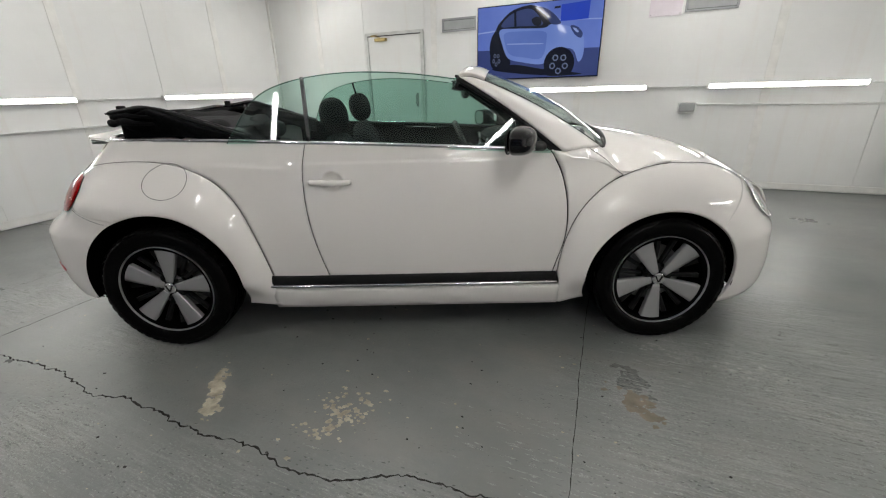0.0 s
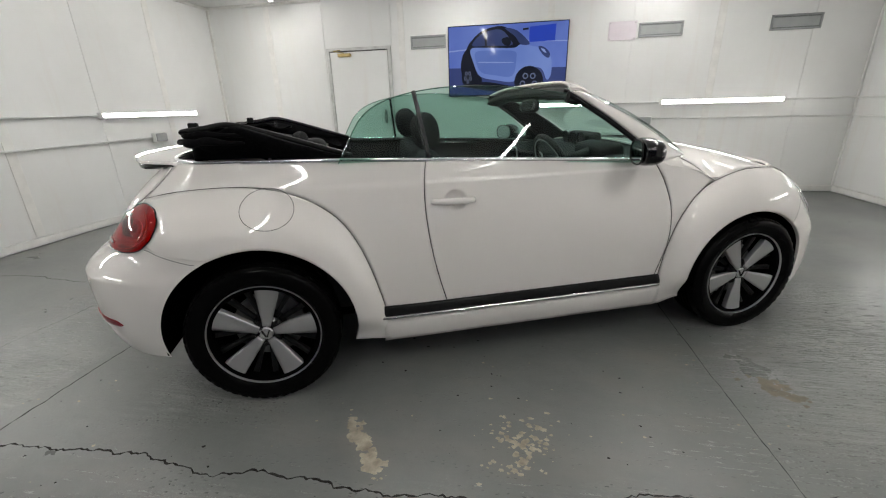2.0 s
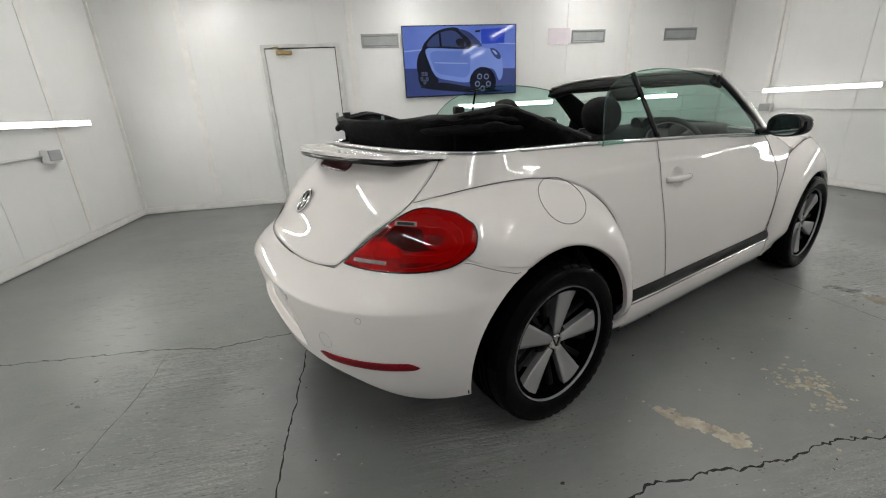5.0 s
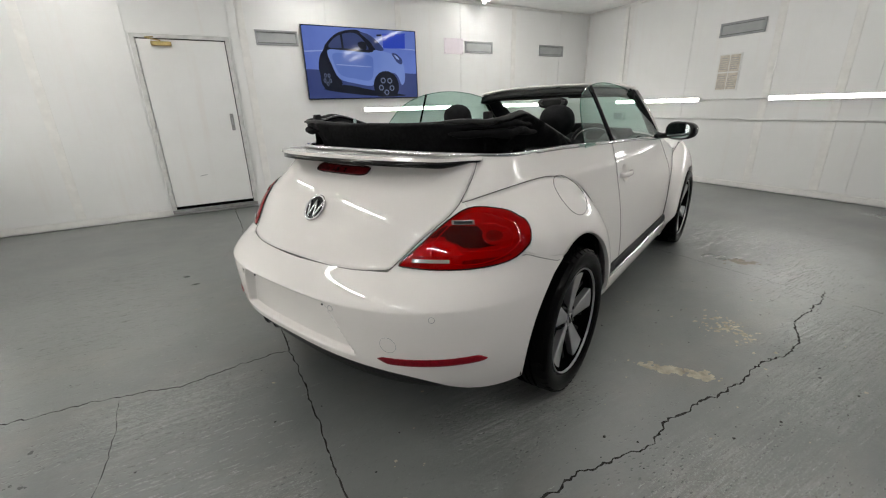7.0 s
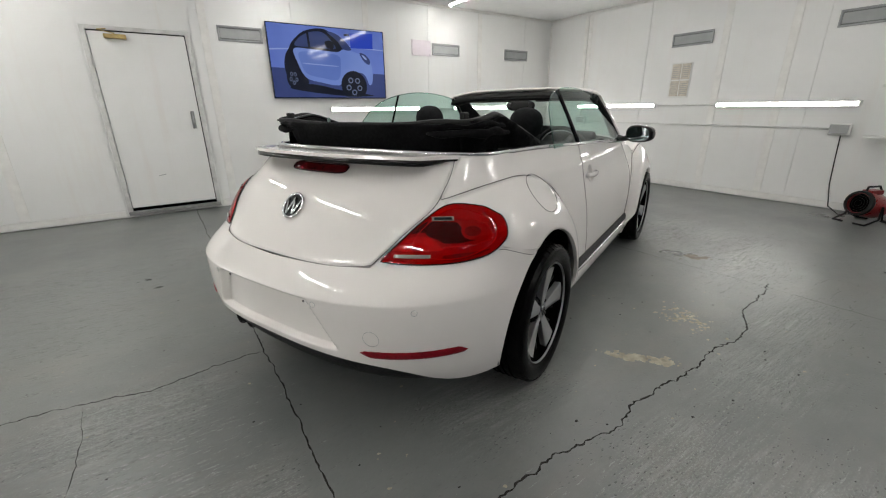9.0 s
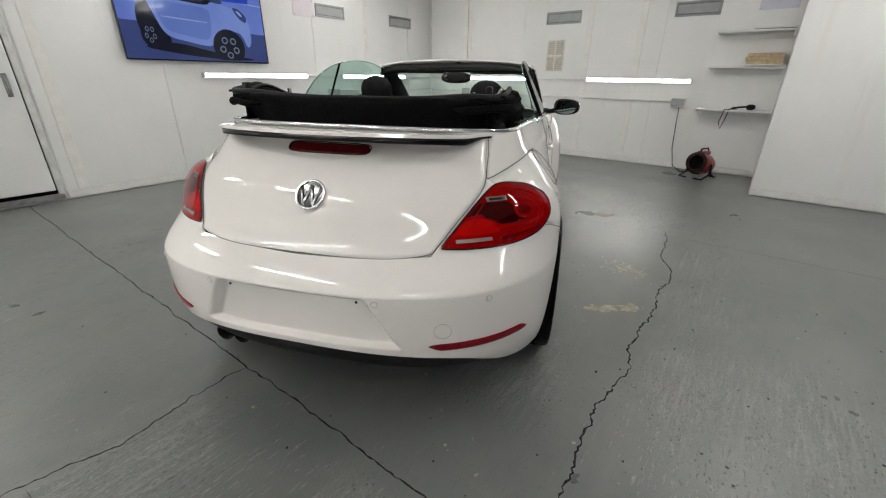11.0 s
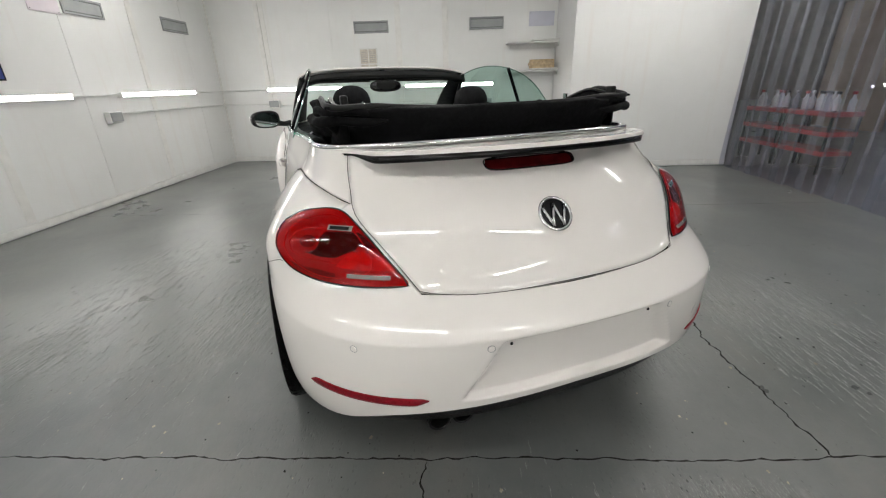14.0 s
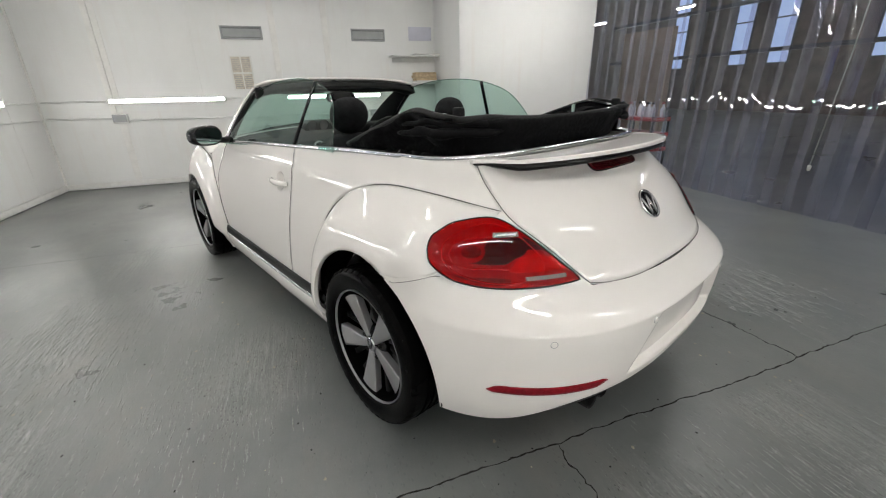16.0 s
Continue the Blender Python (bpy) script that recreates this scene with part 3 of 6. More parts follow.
# rear fenders, quarters, doors, scuttle sides, front fenders
SEAM = path2([(0.592, 0.190), (0.572, 0.30), (0.546, 0.42), (0.487, 0.62), (0.397, 0.783), (0.262, 0.885), (0.07, 0.944), (-0.14, 0.953), (-0.30, 0.937), (-0.420, 0.911)])
XB = spl([0.3, 0.36, 0.55, 0.72, 0.85, 0.95, 1.03], [0.872, 0.855, 0.806, 0.779, 0.772, 0.778, 0.793])
XA = spl([0.3, 0.42, 0.53, 0.65, 0.773, 0.88, 0.965], [1.995, 2.022, 2.052, 2.062, 2.052, 2.026, 1.982])
BELT = spl([-0.28, 0.2, 0.79, 1.4, 1.98, 2.2], [1.050, 1.042, 1.024, 0.996, 0.962, 0.95])


def mirror_y(P, s):
    P = np.array(P, float)
    P[..., 1] *= s
    return P


FARCH = path2([(WB - 0.500, 0.176), (WB - 0.512, 0.30), (WB - 0.505, 0.42), (2.060, 0.54), (2.110, 0.66), (2.188, 0.755), (2.332, 0.846), (2.45, 0.888), (2.60, 0.900), (2.80, 0.872), (2.98, 0.795)])
M_HEAD = simple("clear_headlamp", (0.62, 0.62, 0.6), 0.12, 0.35, coat=1.0, vary=0.35, scale=45)
WF = spl([0.2, 0.3, 0.42, 0.55, 0.66, 0.75, 0.82, 0.88, 0.92], [0.858, 0.878, 0.890, 0.890, 0.882, 0.862, 0.832, 0.79, 0.755])
XF = spl([0.14, 0.18, 0.24, 0.32, 0.4, 0.48, 0.525, 0.56, 0.60, 0.66, 0.72, 0.78, 0.85, 0.92], [0.78, 0.855, 0.882, 0.882, 0.870, 0.858, 0.850, 0.822, 0.785, 0.725, 0.665, 0.60, 0.49, 0.33])


def front(phi, z):
    phi, z = np.broadcast_arrays(np.asarray(phi, float), np.asarray(z, float))
    a, s, n = np.abs(phi), np.sign(phi), 2.5
    return np.stack([WB + XF(z) * np.cos(a) ** (2 / n), -s * WF(z) * np.sin(a) ** (2 / n), z], -1)


def front_y(x, z):
    q = np.clip((x - WB) / XF(z), 0, 0.999)
    return WF(z) * (1 - q**2.5) ** 0.4


def curve_part(name, xs, zs, yf, r, parent, s, mat=None):
    return tube(name, [(a, s * (yf(a, b) + 0.0), b) for a, b in zip(xs, zs)], r, mat or M_LINER, parent, seg=6)


HZ = spl([2.10, 2.4, 2.6, 2.8, 2.98, 3.15, 3.30, 3.40], [1.028, 1.010, 0.985, 0.945, 0.888, 0.81, 0.71, 0.60])
HW = spl([2.10, 2.20, 2.32, 2.45, 2.6, 2.8, 2.98, 3.15, 3.40], [0.726, 0.733, 0.757, 0.768, 0.758, 0.676, 0.628, 0.52, 0.33])
HK = spl([2.10, 2.20, 2.26, 2.32, 2.45, 2.6, 2.8, 2.98, 3.15, 3.40], [0.115, 0.135, 0.19, 0.282, 0.194, 0.148, 0.162, 0.240, 0.29, 0.30])


def bonnet_z(x, y):
    """Height of the bonnet, rolling over at the shoulders beside the windscreen."""
    x, y = np.asarray(x, float), np.asarray(y, float)
    return HZ(x) - HK(x) * y**2 - 0.042 * (1 - sm(x, 2.18, 2.34)) * np.clip((np.abs(y) - 0.58) / 0.15, 0, 1.2) ** 2


for s in (-1, 1):
    # rear fender: from the arch lip to the seam
    t, k = grid(101, 21)
    th = np.radians(-19 + t * (113 + 19))
    ax, az = ARCH + 0.405 * np.cos(th), AX + 0.385 * np.sin(th)
    sx, sz = SEAM(t)
    x, z = ax + (sx - ax) * k, az + (sz - az) * k
    wing = sm(t, 0.72, 1.0) * np.sin(math.pi * k)
    x, z = x - 0.105 * wing, z - 0.034 * wing
    tub = side_y(x, z)
    n, q = Nz(z), np.clip(-x / Xz(z), 0, 0.999)
    y = np.where(x < 0, Wz(z) * (1 - q**n) ** (1 / n) + hip(x, z), hip(x, z) + tub + (Wz(z) - tub) * (1 - k**2.6 * sm(x, 0, 0.35)))
    y = y - np.maximum(y - tub - 0.018, 0) * sm(0.36 - z, 0, 0.15) * sm(x, 0.15, 0.4) - 0.0015 * wing
    fender = surf("rear_fender", mirror_y(np.stack([x, y, z], -1), s), M_PAINT, car, thick=0.018, out=(0, s, 0.2))
    tt = np.linspace(0.05, 1, 60)
    xs, zs = SEAM(tt)
    curve_part("panel_gap", xs, zs, lambda a, b: float(side_y(a, b)) + 0.002, 0.0012, fender, s)
    # quarter panel
    t, k = grid(101, 21)
    zt = 0.30 + np.clip(t / 0.5, 0, 1) * 0.723
    xo = np.where(t < 0.5, XB(zt), 0.793 - (t - 0.5) / 0.5 * (0.793 + 0.277))
    zo = np.where(t < 0.5, zt, BELT(xo))
    sx, sz = SEAM(t)
    x, z = sx + (xo - sx) * k, sz + (zo - sz) * k
    quarter = surf("quarter_panel", mirror_y(np.stack([x, side_y(x, z), z], -1), s), M_PAINT, car, thick=0.012, out=(0, s, 0.1))
    # door
    u, v = grid(181, 111)
    xb, xa = XB(0.30 + v * 0.72), XA(0.30 + v * 0.665)
    x = xb + 0.003 + u * (xa - xb - 0.006)
    z = 0.30 + v * (BELT(x) - 0.30)
    cup = np.clip(1 - ((x - 0.915) / 0.052) ** 2 - ((z - 0.846) / 0.046) ** 2, 0, 1)
    door = surf("door", mirror_y(np.stack([x, side_y(x, z) - 0.030 * cup**0.8, z], -1), s), M_PAINT, car, thick=0.012, out=(0, s, 0.1))
    zs = np.linspace(0.31, 1.02, 40)
    curve_part("panel_gap", XB(zs), zs, lambda a, b: float(side_y(a, b)), 0.0012, door, s)
    zs = np.linspace(0.31, 0.962, 40)
    curve_part("panel_gap", XA(zs), zs, lambda a, b: float(side_y(a, b)), 0.0012, door, s)
    # scuttle side between door and front fender
    t, k = grid(41, 15)
    zt = 0.30 + t * 0.665
    sx, sz = FARCH(0.02 + t * 0.60)
    xo, zo = XA(zt) + 0.003, zt
    x, z = xo + (sx - xo) * k, zo + (sz - zo) * k
    yb = side_y(x, z)
    top = bonnet_z(np.maximum(x, 2.1), yb) - 0.002
    z = np.where(x > 2.08, np.minimum(z, top), z)
    z = z + np.maximum(top - z, 0) * sm(t, 0.8, 1.0) * sm(x, 1.97, 2.1)
    surf("scuttle_panel", mirror_y(np.stack([x, side_y(x, z), z], -1), s), M_PAINT, car, thick=0.01, out=(0, s, 0.1))
    # front fender, rear half of the arch to the nose
    t, k = grid(81, 21)
    th = np.radians(200 - t * 152)
    ax, az = WB + 0.385 * np.cos(th), AX + 0.352 * np.sin(th)
    sx, sz = FARCH(t)
    x, z = ax + (sx - ax) * k, az + (sz - az) * k
    tub = side_y(np.minimum(x, 2.4), z)
    y = np.where(x > WB, front_y(x, z), WF(z) + (tub - WF(z)) * k**2.4 * sm(WB - x, 0, 0.3))
    y = y - np.maximum(y - tub - 0.018, 0) * sm(0.36 - z, 0, 0.15) * sm(WB - x, 0.15, 0.4)
    fend = surf("front_fender", mirror_y(np.stack([x, y, z], -1), s), M_PAINT, car, thick=0.018, out=(0, s, 0.2))
    tt = np.linspace(0.05, 0.98, 60)
    xs, zs = FARCH(tt)
    curve_part("panel_gap", xs, zs, lambda a, b: float(front_y(a, b) if a > WB else WF(b) + (side_y(min(a, 2.4), b) - WF(b)) * sm(WB - a, 0, 0.3)) + 0.001, 0.0014, fend, s)
    # nose: from the arch round to the middle
    u, v = grid(61, 61)
    z = np.where(v < 0.6, AX + 0.352 * np.sin(np.radians(-27 + 117 * np.clip(v / 0.6, 0, 1))), AX + 0.352 + 0.219 * (v - 0.6) / 0.4)
    xin = 0.385 * np.sqrt(np.clip(1 - ((z - AX) / 0.352) ** 2, 0, 1))
    p0 = np.arccos(np.clip(xin / XF(z), 0, 1) ** 1.25)
    P = front(-s * p0 * (1 - u), z)
    dip = 0.003 * sm(z, 0.57, 0.62)
    P[..., 0] -= dip
    P[..., 1] -= s * dip * (1 - u)
    surf("front_bumper", P, M_PAINT, car, thick=0.012, out=(1, s, 0.1))
    # headlamp
    a = np.linspace(0, 2 * math.pi, 40, endpoint=False)
    rr = np.linspace(0.02, 1, 8)
    A, R = np.meshgrid(a, rr, indexing="ij")
    P = front(-s * (0.66 + 0.20 * R * np.cos(A)), 0.685 + 0.108 * R * np.sin(A))
    P[..., 0] += 0.012 * (1 - R**2) + 0.004
    P[..., 1] += s * (0.008 * (1 - R**2) + 0.004)
    lamp = surf("headlamp", P, M_HEAD, car, "clear oval headlamp with chrome ring", out=(1, s, 0), wrap=True)
    tube("lamp_ring", [tuple(front(-s * (0.66 + 0.205 * math.cos(b)), 0.685 + 0.111 * math.sin(b)) + np.array([0.004, s * 0.004, 0])) for b in a], 0.006, M_CHROME, lamp, closed=True, seg=6)
    # sill and side strip
    u, v = grid(61, 7)
    x = 0.545 + u * 1.50
    z = 0.172 + v * 0.122
    y = side_y(x, z) + 0.03 * np.sin(v * math.pi * 0.55) * (1 - 0.6 * v) + 0.006
    surf("sill", mirror_y(np.stack([x, y, z], -1), s), M_PAINT, car, thick=0.02, out=(0, s, -0.1))
    u, v = grid(61, 7)
    x = 0.515 + u * (2.035 - 0.515) + 0.02 * (0.5 - v)
    z = 0.288 + v * 0.080
    y = side_y(x, z) + 0.008 + 0.012 * np.sin(v * math.pi)
    strip = surf("side_strip", mirror_y(np.stack([x, y, z], -1), s), M_BLKPLAS, car, "black strip with a chrome line", thick=0.012, out=(0, s, 0))
    xs = np.linspace(0.525, 2.03, 50)
    tube("chrome_line", [(a, s * (float(side_y(a, 0.310)) + 0.021), 0.310) for a in xs], 0.0085, M_CHROME, strip, seg=18)
    # handle
    pts = [(0.805 + 0.20 * w, s * (float(side_y(0.805 + 0.2 * w, 0.846)) + 0.022 * math.sin(math.pi * w) ** 0.35 + 0.006), 0.848 - 0.004 * w) for w in np.linspace(0.0, 1, 17)]
    tube("door_handle", pts, [0.009 + 0.003 * math.sin(math.pi * w) for w in np.linspace(0, 1, 17)], M_PAINT, door, "white painted grab handle", seg=12, flat=1.35)



# fuel flap on the right rear fender
tube("fuel_flap", [(0.103 + 0.108 * math.cos(b), -(float(Wz(0.866 + 0.077 * math.sin(b))) - 0.004 * 0 + 0.001), 0.866 + 0.077 * math.sin(b)) for b in np.linspace(0, 2 * math.pi, 64, endpoint=False)], 0.0011, M_LINER, car, "round fuel flap shut line", closed=True, seg=6)

# bonnet
u, v = grid(51, 51)
x = 2.10 + u * 1.29
yy = (v * 2 - 1) * HW(x)
bonnet = surf("bonnet", np.stack([x, yy, bonnet_z(x, yy)], -1), M_PAINT, car, thick=0.008, out=(0, 0, 1))
for s in (-1, 1):
    pts = [(2.19 + 0.135 * w, s * (0.655 + 0.118 * w), 0) for w in np.linspace(0, 1, 12)]
    tube("panel_gap", [(a, b, float(bonnet_z(a, b)) + 0.001) for a, b, c in pts], 0.0012, M_LINER, bonnet, seg=6)
    # rounded shoulder from the side up to the pillar foot
    u, v = grid(21, 13)
    th = v * math.pi / 2
    z0 = 0.905
    x = XA(z0 + 0.06 * np.sin(th)) + 0.004
    x = x + u * (2.165 - x)
    y1 = side_y(x, 0.965 + 0 * u) - 0.072
    zt = (1 - sm(u, 0.1, 1)) * 0.984 + sm(u, 0.1, 1) * (bonnet_z(np.maximum(x, 2.1), y1) + 0.003)
    z = z0 + (zt - z0) * np.sin(th)
    yb = side_y(x, np.minimum(z, 0.965)) - 0.003 + 0.0045 * sm(v, 0, 0.25) - 0.072 * (1 - np.cos(th)) ** 1.3
    surf("scuttle_top", np.stack([x, s * yb, z], -1), M_PAINT, car, thick=0.006, out=(0, s, 1))

# dark tub inside the shell, wheel wells, floor pan
box("floor_pan", (-0.55, -0.52, 0.20), (3.1, 0.52, 0.32), M_LINER, car)
box("inner_tub", (0.42, -0.70, 0.22), (2.1, 0.70, 0.36), M_LINER, car)
box("engine_bay", (2.1, -0.52, 0.3), (2.95, 0.52, 0.64), M_LINER, car)
box("boot_tub", (-0.44, -0.48, 0.3), (0.3, 0.48, 0.86), M_LINER, car)
for cx in (0, WB):
    for s in (-1, 1):
        th, k = np.radians(np.linspace(-10, 190, 34)), np.linspace(0, 1, 5)
        T, K = np.meshgrid(th, k, indexing="ij")
        P = np.stack([cx + (ARCH + 0.412 * np.cos(T) if cx == 0 else 0.392 * np.cos(T)), s * (0.50 + K * 0.33), AX + (0.392 if cx == 0 else 0.359) * np.sin(T)], -1)
        surf("wheel_liner", P, M_LINER, car, thick=0.004, out=(0, 0, -1))


for s in (-1, 1):
    box("splash_guard", (-0.455, min(s * 0.45, s * 0.79), 0.27), (-0.44, max(s * 0.45, s * 0.79), 0.66), M_LINER, car)
    box("splash_guard", (0.44, min(s * 0.45, s * 0.77), 0.24), (0.455, max(s * 0.45, s * 0.77), 0.66), M_LINER, car)


# wheels
def wheel(x, s, turn):
    w = new("wheel")
    w.parent = car
    w.location = (x, s * 0.775, WR)
    w["label"] = "alloy wheel with five broad silver spokes and black gaps"
    m = Matrix.Scale(-1, 4, (0, 1, 0)) if s > 0 else Matrix()  # the outer face looks to -y
    tp = [(0.236, -0.092), (0.244, -0.103), (0.258, -0.111), (0.278, -0.115), (0.298, -0.114), (0.312, -0.108), (0.321, -0.095), (WR, -0.07), (WR, 0.08), (0.312, 0.1), (0.28, 0.112), (0.24, 0.1)]
    tyre = lathe("tyre", tp, M_RUBBER, w, "black low-profile tyre", 72, m)
    for yv in (-0.045, -0.015, 0.015, 0.045):
        tube("tread_groove", [m @ Vector(((WR + 0.0002) * math.cos(a), yv, (WR + 0.0002) * math.sin(a))) for a in np.linspace(0, 2 * math.pi, 72, endpoint=False)], 0.0035, M_LINER, tyre, closed=True, seg=5)
    verts, faces = [], []
    for k in range(46):  # shoulder blocks of the tread
        a0, a1 = 2 * math.pi * k / 46, 2 * math.pi * (k + 0.66) / 46
        for a in (a0, a1):
            for r, yv, lift in ((0.3135, -0.107, 0.0), (0.3225, -0.0935, 0.0), (WR, -0.068, 0.0), (0.3135, -0.107, 0.0028), (0.3225, -0.0935, 0.0024), (WR, -0.068, 0.0004)):
                rl = r + 0.6 * lift
                verts.append(tuple(m @ Vector((rl * math.cos(a), yv - 0.8 * lift, rl * math.sin(a)))))
        b = 12 * k
        faces += [(b + 3, b + 4, b + 10, b + 9), (b + 4, b + 5, b + 11, b + 10), (b, b + 3, b + 9, b + 6), (b, b + 1, b + 4, b + 3), (b + 1, b + 2, b + 5, b + 4), (b + 6, b + 9, b + 10, b + 7), (b + 7, b + 10, b + 11, b + 8)]
        n = 12 * ((k + 1) % 46)  # floor of the gap to the next block
        faces += [(b + 6, b + 7, n + 1, n), (b + 7, b + 8, n + 2, n + 1)]
    mesh_part("tyre_shoulder", verts, faces, M_RUBBER, tyre, smooth=False)
    for rr in (0.270, 0.296):
        tube("sidewall_rib", [m @ Vector((rr * math.cos(a), -0.1115 if rr < 0.28 else -0.1100, rr * math.sin(a))) for a in np.linspace(0, 2 * math.pi, 64, endpoint=False)], 0.0018, M_RUBBER, tyre, closed=True, seg=5)
    lathe("rim", [(0.2365, -0.09), (0.2385, -0.098), (0.2377, -0.102), (0.2353, -0.102), (0.2340, -0.097), (0.2325, -0.085), (0.226, 0.09), (0.230, 0.09), (0.235, -0.08)], M_SILVER, w, "bright machined rim edge", 72, m)
    lathe("barrel", [(0.2322, -0.094), (0.22, 0.08), (0.0, 0.08), (0.0, 0.07), (0.2, 0.07), (0.216, -0.09)], M_LINER, w, "", 64, m)
    for k in range(5):
        a0 = radians(turn + 72 * k)
        rot = Matrix.Rotation(-a0, 4, "Y")
        # a broad paddle, dished towards the hub
        u, v = grid(13, 7)
        r = 0.034 + u * 0.198
        tip = u**6
        wd = 0.017 + 0.039 * u
        zz = (v * 2 - 1) * wd
        y = -0.074 - 0.020 * u**1.5 + 0.002 * (v * 2 - 1) ** 2
        r = r * (1 - tip) + tip * np.sqrt(0.2325**2 - zz**2)
        P = np.stack([r * np.ones_like(v), y, zz], -1)
        Q = np.array([m @ rot @ Vector(p) for p in P.reshape(-1, 3)]).reshape(P.shape)
        surf("spoke", Q, M_SILVER, w, thick=0.028, out=(0, s, 0))
        # black web between two spokes
        rot2 = Matrix.Rotation(-(a0 + radians(36)), 4, "Y")
        for sg in (-1, 1):
            u, v = grid(9, 4)
            r = 0.05 + u * 0.172
            zz = sg * (0.010 + 0.035 * u) + (v - 0.5) * (0.014 + 0.012 * u)
            P = np.stack([r * np.ones_like(v), -0.030 - 0.030 * u + 0 * v, zz], -1)
            Q = np.array([m @ rot2 @ Vector(p) for p in P.reshape(-1, 3)]).reshape(P.shape)
            surf("black_web", Q, M_BLKPLAS, w, thick=0.02, out=(0, s, 0))
        b = m @ Matrix.Rotation(-(a0 + radians(36)), 4, "Y") @ Vector((0.056, -0.062, 0))
        lathe("wheel_bolt", [(0, -0.012), (0.008, -0.012), (0.0095, 0), (0, 0.004)], M_BLKPLAS, w, "", 10, Matrix.Translation(b) @ (Matrix() if s < 0 else Matrix.Scale(-1, 4, (0, 1, 0))))
    lathe("hub", [(0, -0.07), (0.06, -0.066), (0.075, -0.05), (0.075, 0.02), (0, 0.02)], M_GLOSSBLK, w, "", 32, m)
    cap = lathe("centre_cap", [(0, -0.079), (0.026, -0.078), (0.031, -0.074), (0.033, -0.06), (0, -0.06)], M_CHROME, w, "chrome centre cap", 32, m)
    for an in (-25, 25):
        box("cap_mark", (-0.003, -0.081, -0.018), (0.003, -0.0785, 0.018), M_GLOSSBLK, cap, m=m @ pose(0.009 * (1 if an > 0 else -1), 0, 0, 0, an, 0))
    lathe("brake_disc", [(0.155, 0.02), (0.155, 0.04), (0.07, 0.04), (0.07, 0.02)], M_STEEL, w, "", 48, m)
    return w


wheel(0.025, -1, 80)
wheel(WB, -1, -95)
wheel(0.015, 1, 60)
wheel(WB, 1, 20)


# ---- car: lamps, spoiler, badge ----
M_LENS = thin_glass("red_lens", (0.82, 0.028, 0.033), 0.03)
M_LAMPRED = simple("red_reflector", (0.42, 0.0025, 0.008), 0.6, vary=0.10, scale=22, spec=0.0)
M_LAMPDK = simple("dark_red_lens", (0.045, 0.002, 0.004), 0.5, vary=0.4, scale=25, spec=0.0)
M_LAMPMID = simple("dull_red", (0.19, 0.003, 0.008), 0.6, vary=0.4, scale=60, spec=0.0)
M_LAMPHI = simple("bright_red", (0.66, 0.008, 0.014), 0.5, vary=0.12, scale=30, spec=0.0)
M_BRAKE = simple("dark_red_brake_lens", (0.09, 0.004, 0.006), 0.2, coat=0.5, vary=0.3, scale=25, spec=0.1)
M_CLEAR = simple("clear_lens", (0.30, 0.21, 0.20), 0.15, coat=1.0, vary=0.1)
ZU = spl([0.49, 0.60, 0.72, 0.835, 0.93, 1.03, 1.09, 1.125, 1.143, 1.15], [0.726, 0.793, 0.855, 0.892, 0.898, 0.890, 0.877, 0.860, 0.845, 0.829])
ZD = spl([0.49, 0.62, 0.75, 0.90, 1.0, 1.08, 1.12, 1.142, 1.15], [0.718, 0.714, 0.713, 0.716, 0.725, 0.748, 0.774, 0.803, 0.827])


def lamp_patch(s, p0, p1, z0, z1, lift, nu=14, nv=8, round_=0.0):
    u, v = grid(nu, nv)
    if round_:
        a = 2 * (v - 0.5)
        u = 0.5 + (u - 0.5) * np.sqrt(np.clip(1 - round_ * a**2, 0, 1))
    return rear(s * (p0 + u * (p1 - p0)), z0 + v * (z1 - z0) + 0 * u, lift)


